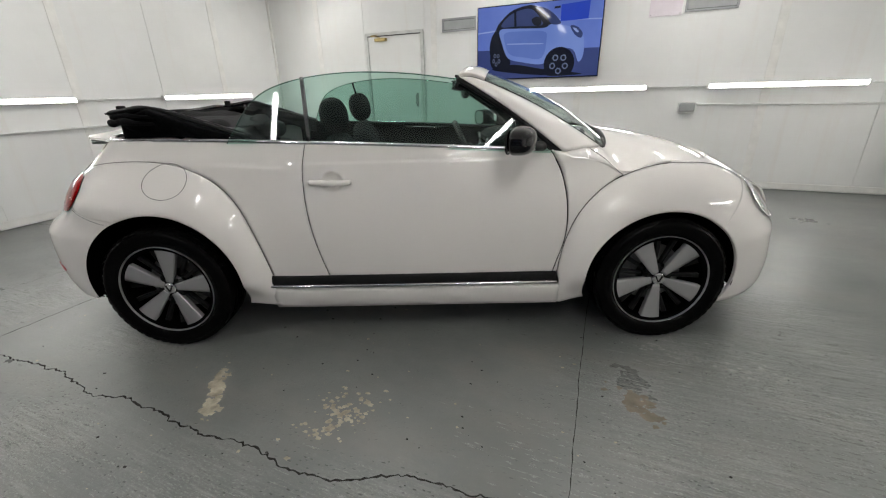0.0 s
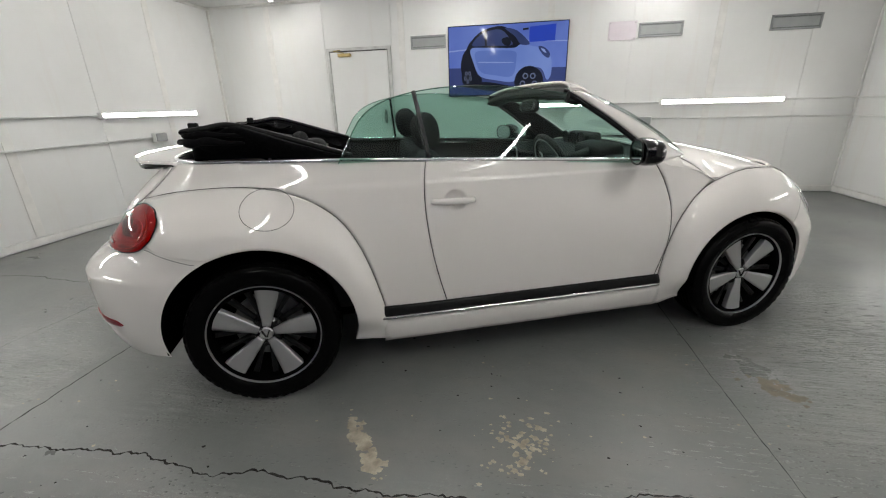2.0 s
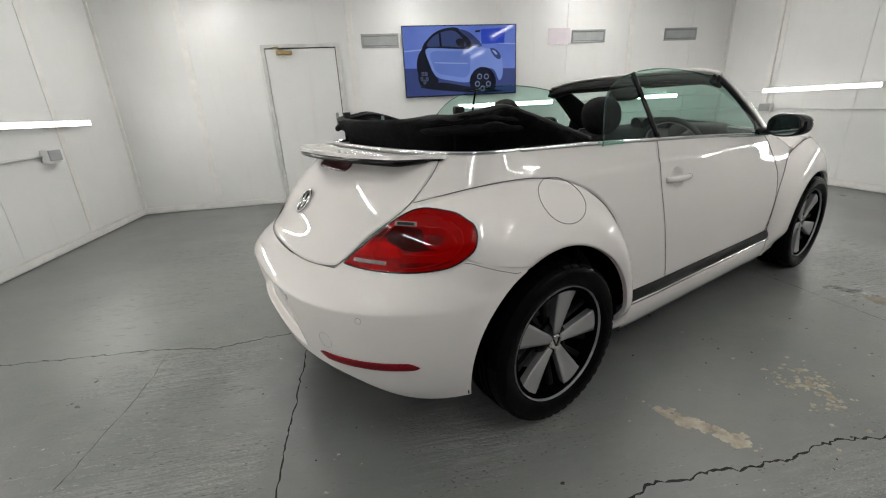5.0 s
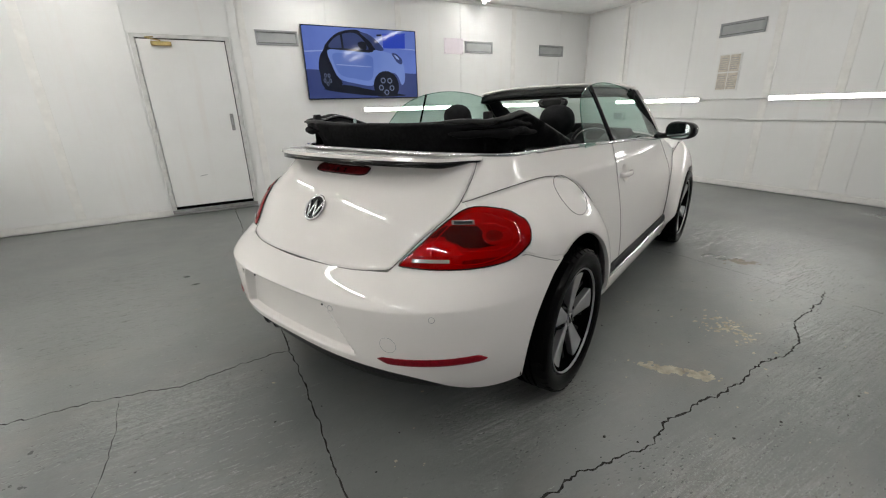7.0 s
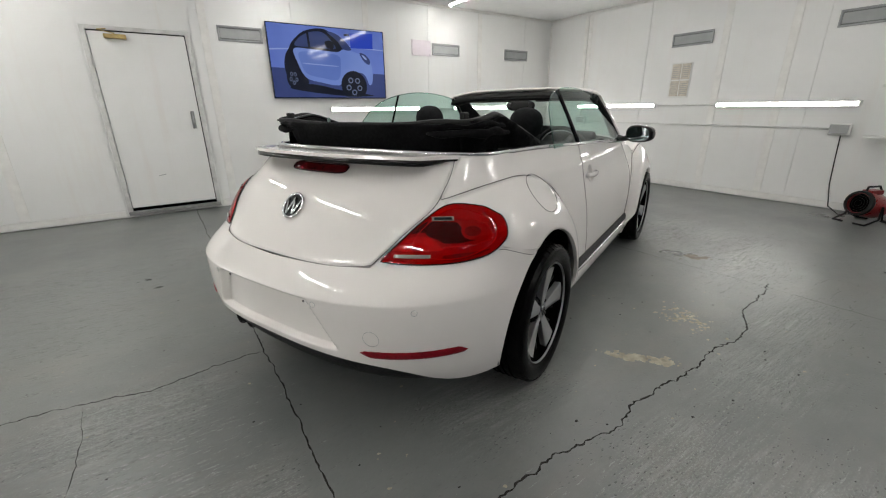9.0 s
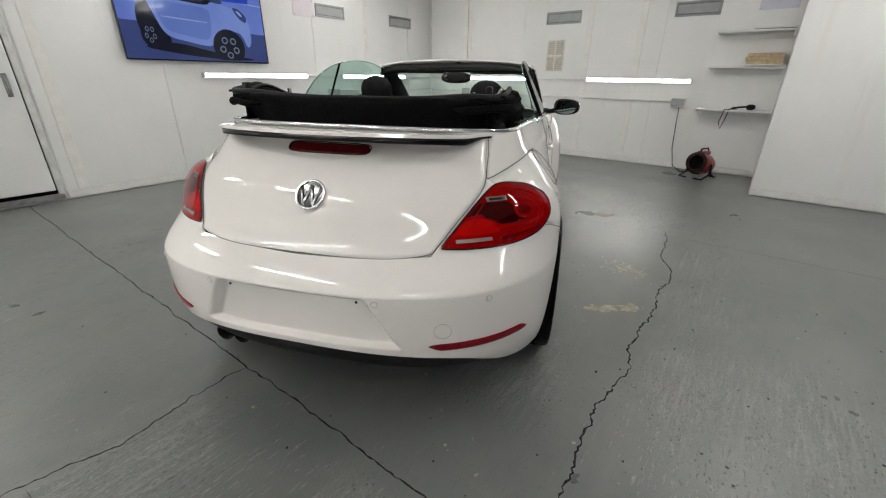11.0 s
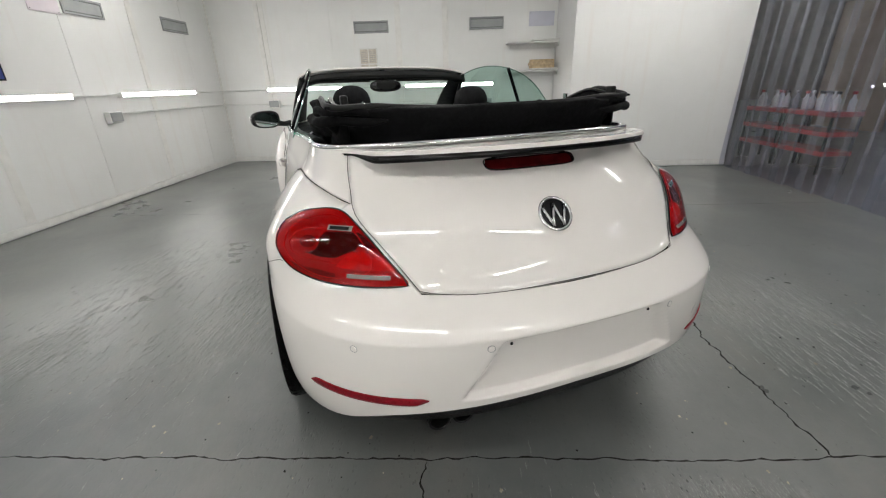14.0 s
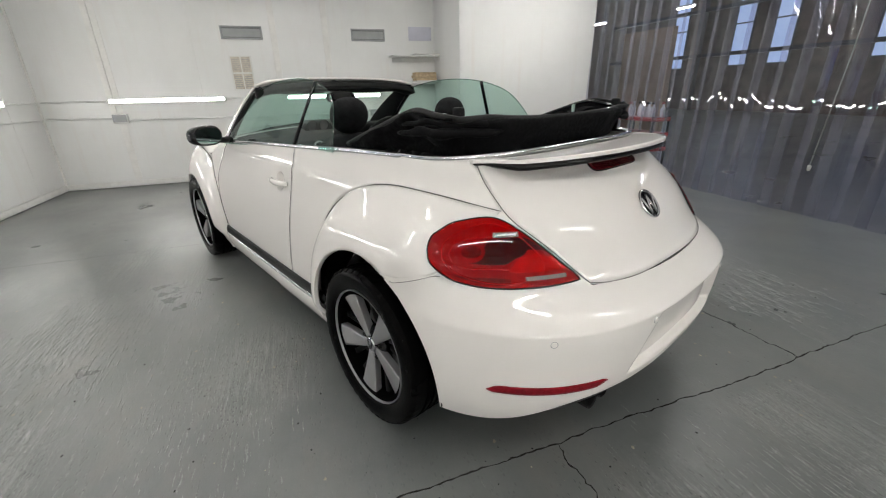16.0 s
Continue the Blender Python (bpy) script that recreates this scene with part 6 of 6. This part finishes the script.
shape("picture_wall", [(0, 372), (636, 372), (636, 0), (0, 0)], 0, P_WALL, False)
shape("picture_floor", [(0, 372), (636, 372), (636, 236), (300, 226), (0, 218)], 1, P_FLOOR, False)
shape("picture_trunking", [(0, 132), (130, 122), (130, 116), (0, 125)], 1, P_PALE, False)
shape("picture_trunking", [(430, 92), (636, 104), (636, 98), (430, 86)], 1, P_PALE, False)
shape("picture_vent", [(402, 36), (432, 34), (432, 24), (402, 26)], 1, P_DARK, False)
shape("picture_screen", [(436, 98), (570, 96), (574, 12), (436, 20)], 2, P_SKY, False)
shape("picture_shadow", [(80, 322), (200, 300), (360, 330), (560, 360), (440, 366), (240, 350)], 2, P_DARK)
shape("picture_cell", [(66, 210), (78, 150), (98, 120), (118, 84), (180, 30), (262, 8), (316, 18), (362, 66), (392, 110), (330, 128), (200, 118), (130, 126), (136, 176), (172, 250), (182, 300), (120, 318), (80, 280)], 3, P_DARK)
shape("picture_body", [(122, 120), (200, 116), (352, 124), (392, 108), (470, 122), (530, 142), (556, 186), (560, 268), (538, 300), (508, 240), (440, 226), (384, 256), (356, 304), (250, 290), (172, 266), (136, 190)], 4, P_BODY)
shape("picture_door", [(150, 136), (240, 132), (354, 140), (372, 176), (352, 272), (260, 266), (180, 246), (152, 190)], 5, P_SIDE)
shape("picture_crease", [(180, 190), (340, 198), (340, 202), (180, 195)], 6, P_PALE)
shape("picture_glass", [(306, 20), (372, 36), (440, 104), (394, 108), (362, 66)], 5, P_GLASS)
shape("picture_glass", [(132, 104), (152, 66), (200, 36), (260, 24), (300, 36), (340, 84), (340, 110), (220, 106)], 5, P_GLASS)
shape("picture_post", [(196, 34), (208, 32), (212, 112), (200, 112)], 6, P_DARK, False)
shape("picture_mirror", [(290, 78), (316, 66), (338, 78), (336, 108), (304, 106)], 6, P_DARK)
shape("picture_lamp", [(486, 124), (518, 128), (548, 160), (542, 184), (512, 168)], 6, P_GLASS)
shape("picture_lamp_glint", [(500, 134), (516, 138), (530, 156), (516, 154)], 7, P_PALE)
for cx, cy, rx, ry in ((106, 270, 36, 56), (442, 306, 78, 84)):
    shape("picture_wheel", [(cx + rx * math.cos(a), cy + min(ry * math.sin(a), 368 - cy)) for a in np.linspace(0, 2 * math.pi, 24, endpoint=False)], 7, P_DARK, False)
    for k in range(5):
        a = 2 * math.pi * k / 5 + 0.35
        qx, qy = cx + rx * 0.44 * math.cos(a), cy + ry * 0.44 * math.sin(a)
        if qy < 350:
            shape("picture_rim", [(qx + rx * 0.2 * math.cos(b), qy + ry * 0.2 * math.sin(b)) for b in np.linspace(0, 2 * math.pi, 10, endpoint=False)], 8, P_RIM, False)
            shape("picture_rim_gap", [(qx + rx * 0.12 * math.cos(b), qy + ry * 0.12 * math.sin(b)) for b in np.linspace(0, 2 * math.pi, 10, endpoint=False)], 9, P_DARK, False)

# shelves in the recess, with what lies on them
for k, (z, y0, dep) in enumerate(((1.80, -0.70, 0.30), (1.385, -0.69, 0.30), (0.86, -0.66, 0.32))):
    o = thing("wall_shelf", "white board shelf on battens in the corner recess", "shelf", pose(0, 0, 0), "corner shelves")
    bm = bmesh.new()
    add_box(bm, (X1 - 0.009 - dep, YD + 0.009, z), (X1 - 0.009, y0, z + 0.022), 0.004, None, 1)
    part("board", bm, M_WHITEP, o)
    box("batten", (X1 - 0.035, YD + 0.012, z - 0.07), (X1 - 0.010, y0 - 0.06, z - 0.002), M_WHITEP, o, "white support batten")
    box("batten", (X1 - dep, YD + 0.009, z - 0.05), (X1 - 0.040, YD + 0.03, z - 0.002), M_WHITEP, o, "white support batten")
    if k < 2:
        box("upper_board", (X1 - 0.009 - dep - 0.02, YD + 0.009, z + 0.028), (X1 - 0.02, YD + 0.43, z + 0.048), M_WHITEP, o, "white loose upper board", 0.003, seg=1)
M_WOOD = simple("raw_timber", (0.52, 0.40, 0.25), 0.7, vary=0.25, scale=25)
for k in range(3):
    o = box("timber_offcut", (X1 - 0.26 + 0.01 * k, -1.46, 1.434 + 0.044 * k), (X1 - 0.05, -1.09 + 0.02 * (k % 2), 1.474 + 0.044 * k), M_WOOD, None, "", 0.003, seg=1)
    tagged(o, "raw timber offcut lying on a white shelf", "timber", "timber offcuts")
cam_o = thing("black_hand_tool", "small black hand tool with a strap on the shelf", "tool", pose(X1 - 0.16, -1.27, 0.884))
cushion("tool_body", 0.10, 0.08, 0.07, pose(0, 0, 0.036), M_BLKPLAS, cam_o, 2.6)
tube("tool_neck", [(0, 0.04, 0.04), (-0.03, 0.13, 0.03), (-0.06, 0.2, 0.02)], 0.012, M_BLKPLAS, cam_o, seg=8)
tube("strap", [(-0.06, 0.2, 0.02), (-0.15, 0.22, 0.01), (-0.20, 0.24, -0.12), (-0.20, 0.27, -0.24), (-0.20, 0.30, -0.16), (-0.19, 0.27, 0.005), (-0.1, 0.14, 0.012)], 0.006, M_BLKPLAS, cam_o, "black strap loop", seg=6)

# fan heater and its lead
M_HEATER = simple("dark_red_enamel", (0.24, 0.012, 0.015), 0.3, coat=0.5, vary=0.15)
h = thing("fan_heater", "round red fan heater with black grille, standing on the floor", "heater", pose(5.20, -0.90, 0, 0, 0, -112))
tilt = pose(0, 0, 0.19, -12, 0, 0)
lathe("drum", [(0.10, -0.13), (0.125, -0.125), (0.13, -0.10), (0.135, 0.0), (0.132, 0.10), (0.115, 0.16), (0.07, 0.175), (0, 0.175), (0, 0.16), (0.1, 0.15), (0.115, -0.12)], M_HEATER, h, "red enamelled drum", 40, tilt)
lathe("front_ring", [(0.108, -0.150), (0.128, -0.145), (0.136, -0.12), (0.128, -0.10), (0.112, -0.12)], M_BLKPLAS, h, "black front ring", 40, tilt)
lathe("fan_back", [(0, -0.08), (0.11, -0.08), (0.11, -0.07), (0, -0.07)], M_LINER, h, "", 30, tilt)
for r in (0.03, 0.055, 0.08, 0.1):
    tube("grille_ring", [tilt @ Vector((r * math.cos(a), -0.142, r * math.sin(a))) for a in np.linspace(0, 2 * math.pi, 28, endpoint=False)], 0.0022, M_BLKPLAS, h, closed=True, seg=5)
for s in (-1, 1):
    tube("stand", [(s * 0.06, 0.17, 0.012), (s * 0.15, 0.15, 0.011), (s * 0.155, 0.02, 0.06), (s * 0.142, 0.0, 0.19), (s * 0.155, -0.03, 0.06), (s * 0.15, -0.19, 0.011), (s * 0.05, -0.20, 0.012)], 0.011, M_BLKPLAS, h, "black tube stand", seg=8)
box("top_box", (-0.05, -0.06, 0.305), (0.05, 0.10, 0.352), M_HEATER, h, "red control box", 0.008)
tube("carry_handle", [(0, -0.07, 0.345), (0, -0.06, 0.385), (0, 0.10, 0.385), (0, 0.14, 0.33)], 0.011, M_BLKPLAS, h, "black handle", seg=8)
tagged(tube("power_lead", [(X1 - 0.06, -0.42, 0.87), (X1 - 0.05, -0.43, 0.6), (X1 - 0.06, -0.45, 0.3), (5.52, -0.52, 0.06), (5.36, -0.66, 0.012), (5.28, -0.78, 0.05), (5.26, -0.82, 0.15)], 0.006, M_BLKPLAS, None, seg=6), "dark power lead from junction box to heater", "cable")

# ---- strip curtain ----
cur = tagged(thing("strip_curtain", "", ""), "clear grey-blue plastic strip curtain across the doorway", "curtain", kind="structure")
M_PVC = thin_glass("clear_strip_plastic", (0.76, 0.76, 0.86), 0.10, 0.012, 0.05, 0.035)
random.seed(4)
x, k = XD - 0.004, 0
while x > X0 + 0.1:
    w = 0.30
    ph, am = random.uniform(0, 6), random.uniform(0.006, 0.02)
    u, v = grid(13, 19)
    xs = x - u * w
    bow = am * np.sin(math.pi * u + 0.5 * np.sin(2.2 * v + ph)) + 0.004 * np.sin(3.1 * v + ph) * v
    yaw = random.uniform(-0.055, 0.055)
    y = YC + 0.084 + (0.014 if k % 2 else -0.014) + bow + yaw * (u - 0.5) * w - 0.085 * v
    z = 0.012 + (H - 0.03) * v
    surf("curtain_strip", np.stack([xs, y, z], -1), M_PVC, cur, out=(0, 1, 0))
    x -= w * 0.72
    k += 1
box("curtain_rail", (X0 + 0.02, YC - 0.04, H - 0.05), (XD - 0.01, YC + 0.04, H - 0.012), M_STEEL, cur)
tagged(tube("pull_cord", [(0.76, YC + 0.16, H - 0.02), (0.81, YC + 0.13, 1.5), (0.89, YC + 0.10, 0.50)], 0.0045, M_GREY, None, seg=6), "grey pull cord hanging beside the strip curtain", "cord")
tagged(lathe("cord_pull", [(0, -0.03), (0.014, -0.028), (0.018, 0.02), (0, 0.03)], M_WHITEP, None, "", 12, pose(0.89, YC + 0.10, 0.48, 90, 0, 0)), "small white cord pull", "cord")

# ---- the hall beyond the curtain ----
M_HALL = simple("hall_brick", (0.22, 0.17, 0.145), 0.85, vary=0.35, scale=3)
M_HALLROOF = simple("hall_roof", (0.06, 0.06, 0.065), 0.8, vary=0.3)
M_SKY = glow("window_daylight", (0.32, 0.45, 0.66), 0.9)
M_BROWN = simple("brown_board", (0.46, 0.32, 0.225), 0.8, vary=0.2, scale=2)
tagged(box("hall_wall_south", (-14, -20.3, 0), (22.3, -20, 6.4), M_HALL), "brown brick hall wall beyond the curtain", "wall", kind="structure")
tagged(box("hall_wall_east", (22, -20, 0), (22.3, -3.9, 6.4), M_HALL), "brown hall side wall", "wall", kind="structure")
tagged(box("hall_wall_west", (-14, -20, 0), (-13.7, -3.9, 6.4), M_HALL), "brown hall side wall", "wall", kind="structure")
tagged(box("hall_roof", (-14, -20.3, 6.4), (22.3, -3.7, 6.6), M_HALLROOF), "dark hall roof", "roof", kind="structure")
tagged(box("hall_wall_near", (X1 + 0.13, -3.95, 0), (22, -3.75, 6.4), M_HALL), "brown hall wall", "wall", kind="structure")
tagged(box("hall_wall_near_west", (-13.7, -3.95, 0), (X0 - 0.13, -3.75, 6.4), M_HALL), "brown hall wall", "wall", kind="structure")
tagged(box("hall_wall_above", (X0 - 0.12, -3.95, H + 0.13), (X1 + 0.12, -3.90, 6.4), M_HALL), "brown hall wall above the room", "wall", kind="structure")
for k, x in enumerate((17.75, 14.15, 12.27, 8.45, 6.6, 2.8, 0.9)):
    w = tagged(thing(f"hall_window_{k + 1}", "", "", pose(x, -20, 2.12)), "tall hall window with grey-blue daylight", "window", kind="structure")
    box("pane", (-0.46, 0.0, 0), (0.46, 0.02, 3.6), M_SKY, w, "bright pane")
    for a in (-0.46, 0.46):
        box("bar", (a - 0.035, 0.02, 0), (a + 0.035, 0.06, 3.6), M_DKGREY, w)
    for z in (0, 0.6, 1.85, 3.1, 3.6):
        box("bar", (-0.46, 0.022, z - 0.03), (0.46, 0.055, z + 0.03), M_DKGREY, w)
M_BEAM = simple("beam_steel", (0.09, 0.09, 0.1), 0.6, 0.3)
tagged(box("brown_partition", (7.8, -9.15, 0), (9.6, -9.0, 2.75), M_BROWN), "brown boarded partition in the hall", "partition", kind="structure")
for z in (2.55, 4.6):
    tagged(box("roof_beam", (-13.7, -19.2, z), (22, -19.0, z + 0.16), M_BEAM), "dark steel hall beam", "beam", "hall beams")
for x in (15.6, 4.7, -4.5):
    tagged(box("hall_post", (x, -19.25, 0), (x + 0.2, -18.95, 6.4), M_BEAM), "dark steel hall post", "post", "hall posts")
# unseen strip lamps added under the roof to brighten the hall
for x, y in ((3, -7), (8, -7), (-3, -7), (3, -14), (9, -15), (-3, -14)):
    o = thing("hall_fill_lamp", "added white strip lamp under the hall roof, there to brighten the hall", "lamp", pose(x, y, 6.345), "hall lamps")
    box("tray", (-0.75, -0.05, 0), (0.75, 0.05, 0.05), M_WHITEP, o)
    tube("light_tube", [(-0.72, 0, -0.015), (0.72, 0, -0.015)], 0.035, M_TUBE_UP, o, seg=8)
for x, y in ((12.7, -10.5), (9.3, -10.9)):
    o = thing("pendant_lamp", "white strip lamp hung low on rods in the hall", "lamp", pose(x, y, 3.5), "hung hall lamps")
    box("tray", (-0.32, -0.06, 0), (0.32, 0.06, 0.05), M_WHITEP, o)
    tube("light_tube", [(-0.3, 0, -0.015), (0.3, 0, -0.015)], 0.022, M_TUBE_UP, o, seg=8)
    for a in (-0.25, 0.25):
        tube("rod", [(a, 0, 0.045), (a, 0, 2.9)], 0.008, M_STEEL, o, seg=6)
random.seed(9)
for x0 in (4.50, 3.66):
    o = thing("tool_rack", "red steel rack with trays, bottles and tools in the hall", "rack", pose(x0, -4.92, 0), "red racks")
    for z in (0.24, 0.48, 0.72):
        box("tray", (0, 0, z), (0.80, 0.38, z + 0.06), M_RED, o, "red tray", 0.006, seg=1)
    for a in (0.01, 0.765):
        for b in (0.01, 0.345):
            box("post", (a, b, 0), (a + 0.025, b + 0.025, 0.80), M_BLKPLAS, o)
    for k in range(9):
        q = thing("spray_bottle", "white plastic bottle standing on the red rack", "bottle", pose(x0 + 0.06 + 0.085 * k, -4.72 + random.uniform(-0.1, 0.1), 0.782), "rack bottles")
        lathe("bottle", [(0, 0), (0.035, 0), (0.038, 0.13), (0.015, 0.17), (0.013, 0.2), (0, 0.2)], random.choice((M_WHITEP, M_WHITEP, M_GREY, M_WHITEP)), q, "", 12, pose(0, 0, 0, 90, 0, 0))
        box("cap", (-0.02, -0.014, 0.2), (0.03, 0.014, 0.235), random.choice((M_WHITEP, M_BLKPLAS, M_RED)), q, "", 0.004, seg=1)

# ---- cracks, joints and bare patches in the floor ----
def ragged(name, pts, width, label, seed, step=0.014, jag=0.0085):
    """A thin dark crack along a broken line."""
    random.seed(seed)
    p = [np.array(q, float) for q in pts]
    line = []
    for a, b in zip(p, p[1:]):
        n = max(2, int(np.linalg.norm(b - a) / step))
        line += [a + (b - a) * i / n for i in range(n)]
    line.append(p[-1])
    off, verts, faces = 0.0, [], []
    for i, q in enumerate(line):
        t = line[min(i + 1, len(line) - 1)] - line[max(i - 1, 0)]
        t = t / (np.linalg.norm(t) + 1e-9)
        nrm = np.array((-t[1], t[0]))
        off = off * 0.72 + random.gauss(0, jag * 0.6)
        w = width * random.uniform(0.35, 1.35) * (0.25 + 0.75 * min(1, (len(line) - 1 - i) / 8))
        c = q + nrm * off
        verts += [(*(c - nrm * w / 2), 0.0012), (*(c + nrm * w / 2), 0.0012)]
        if i:
            k = 2 * i
            faces.append((k - 2, k, k + 1, k - 1))
    o = mesh_part(name, verts, faces, M_CRACK, None, smooth=False)
    return tagged(o, label, "crack", kind="stuff")


ragged("floor_crack", [(-0.71, -1.243), (-0.436, -1.221), (-0.005, -1.175), (0.333, -1.24), (0.483, -1.183), (1.002, -1.205), (1.277, -1.183), (1.462, -1.211), (1.669, -1.182), (1.83, -1.073), (2.122, -1.05), (2.313, -1.037), (2.5, -0.98)], 0.0085, "long jagged crack in the grey floor", 1)
ragged("floor_crack", [(-0.75, 0.19), (-0.96, 0.177), (-1.009, 0.164), (-1.253, 0.124), (-1.505, 0.215), (-1.895, 0.231), (-2.6, 0.30), (-3.38, 0.22)], 0.0068, "jagged crack in the grey floor", 2)
ragged("floor_joint", [(-0.78, 4.2), (-0.765, 2.2), (-0.74, 0.415), (-0.725, -0.283), (-0.732, -0.827), (-0.700, -1.3), (-0.685, -1.946), (-0.66, -3.87)], 0.0068, "straight chipped joint in the grey floor", 3, 0.02, 0.005)
ragged("floor_joint", [(2.30, 4.2), (2.33, 2.0), (2.351, 0.074), (2.39, -0.946), (2.42, -3.87)], 0.0035, "straight thin joint in the grey floor", 4, 0.03, 0.002)
ragged("floor_joint", [(-1.52, -0.72), (-1.46, -0.1), (-1.50, 0.2)], 0.003, "hairline crack in the grey floor", 5, 0.03, 0.006)


def patches(name, cx, cy, sx, sy, turn, count, mat, label, seed, size=0.03):
    """Flaked spots where the paint has come off, also streaks of painted sheen, thickest in the middle."""
    random.seed(seed)
    verts, faces = [], []
    c, s = math.cos(radians(turn)), math.sin(radians(turn))
    for k in range(count):
        a, b = random.gauss(0, sx), random.gauss(0, sy)
        x, y = cx + a * c - b * s, cy + a * s + b * c
        r = size * random.uniform(0.2, 1.2) * math.exp(-0.5 * (a / sx) ** 2 * 0.5)
        n, base = 11, len(verts)
        z = 0.0010 + 0.00001 * (k % 60)
        for i in range(n):
            an = 2 * math.pi * i / n
            rr = r * random.uniform(0.55, 1.3)
            verts.append((x + rr * math.cos(an) * 1.3, y + rr * math.sin(an), z))
        faces.append(tuple(range(base, base + n)))
    return tagged(mesh_part(name, verts, faces, mat, None, smooth=False), label, "stain", kind="stuff")


def ridges(name, spots, label, seed):
    """Trowel ridges: clusters of thin raised lines running the same way, broken and uneven."""
    random.seed(seed)
    verts, faces = [], []
    for cx, cy, sx, sy, count in spots:
        for k in range(5 * count):
            x, y = cx + random.gauss(0, sx), cy + 0.021 * round(random.gauss(0, 0.6 * sy) / 0.021) + random.gauss(0, 0.003)
            n, wd, hi = random.randint(3, 7), random.uniform(0.0018, 0.0048), random.uniform(0.0006, 0.0018)
            step, slope, base = random.uniform(0.007, 0.017), random.uniform(-0.03, 0.03), len(verts)
            for i in range(n):
                f = math.sin(math.pi * (i + 0.3) / (n - 0.4)) * random.uniform(0.55, 1.2)
                yy = y + slope * i * step + random.gauss(0, 0.0014)
                verts += [(x + i * step, yy - wd * f, 0.0003), (x + i * step, yy, 0.0005 + hi * max(f, 0.05)), (x + i * step, yy + wd * f, 0.0003)]
                if i:
                    b = base + 3 * i
                    faces += [(b - 3, b, b + 1, b - 2), (b - 2, b + 1, b + 2, b - 1)]
    return tagged(mesh_part(name, verts, faces, M_RIDGE, None, smooth=False), label, "ridges", kind="stuff")


M_RIDGE = simple("ridge_paint", (0.225, 0.23, 0.222), 0.27, vary=0.25, scale=30, grain=0.3, grain_scale=120)
ridges("trowel_ridges", [(0.0, -1.75, 0.35, 0.35, 130), (0.3, -1.45, 0.30, 0.12, 50), (3.05, 0.10, 0.30, 0.45, 170), (3.3, -0.45, 0.30, 0.25, 90), (2.6, -0.85, 0.30, 0.22, 70), (1.9, -1.35, 0.35, 0.20, 70)], "raised trowel ridges in the painted floor", 31)
ridges("trowel_ridges", [(-1.3, -0.55, 0.22, 0.45, 110), (-1.35, 0.0, 0.2, 0.2, 50), (-1.7, 1.0, 0.30, 0.45, 110), (0.1, 1.45, 0.35, 0.30, 120), (0.9, 2.25, 0.40, 0.35, 130), (-0.3, 2.2, 0.35, 0.30, 90), (-1.9, 1.9, 0.35, 0.4, 90)], "raised trowel ridges in the painted floor", 32)
M_RUST = simple("brown_stain", (0.17, 0.14, 0.105), 0.5, vary=0.3, scale=20)
patches("bare_patch", 0.835, -0.975, 0.10, 0.016, -52, 60, M_BARE, "beige bare strip of flaked floor paint", 11, 0.017)
patches("bare_patch", 0.915, -1.085, 0.035, 0.018, -30, 22, M_BARE, "beige bare patch of flaked floor paint", 12, 0.024)
patches("bare_patch", 1.46, -0.91, 0.07, 0.10, -20, 110, M_BARE, "beige speckled patch of flaked floor paint", 13, 0.012)
patches("brown_stain", 2.60, -0.42, 0.07, 0.03, -50, 40, M_RUST, "brown stain on the grey floor", 14, 0.024)
# pale scrapes whose light colour also carries the lamp sheen on the floor
M_SCRAPE_SHEEN = simple("scraped_paint_sheen", (0.34, 0.34, 0.325), 0.22, vary=0.3, scale=40, grain=0.5, grain_scale=90)
patches("scraped_sheen_patch", 2.95, 0.02, 0.24, 0.035, -6, 70, M_SCRAPE_SHEEN, "pale glossy scraped streaks with the floor's sheen put into their colour", 21, 0.014)
patches("scraped_sheen_patch", 2.75, 0.22, 0.20, 0.05, -4, 45, M_SCRAPE_SHEEN, "pale glossy scraped streaks with the floor's sheen put into their colour", 22, 0.010)
patches("floor_specks", 0.8, 0.0, 2.2, 2.0, 0, 420, M_BARE, "small pale chips scattered over the floor", 15, 0.006)
patches("floor_pits", 0.8, -1.0, 2.0, 1.6, 0, 700, M_CRACK, "small dark pits scattered over the floor", 16, 0.005)
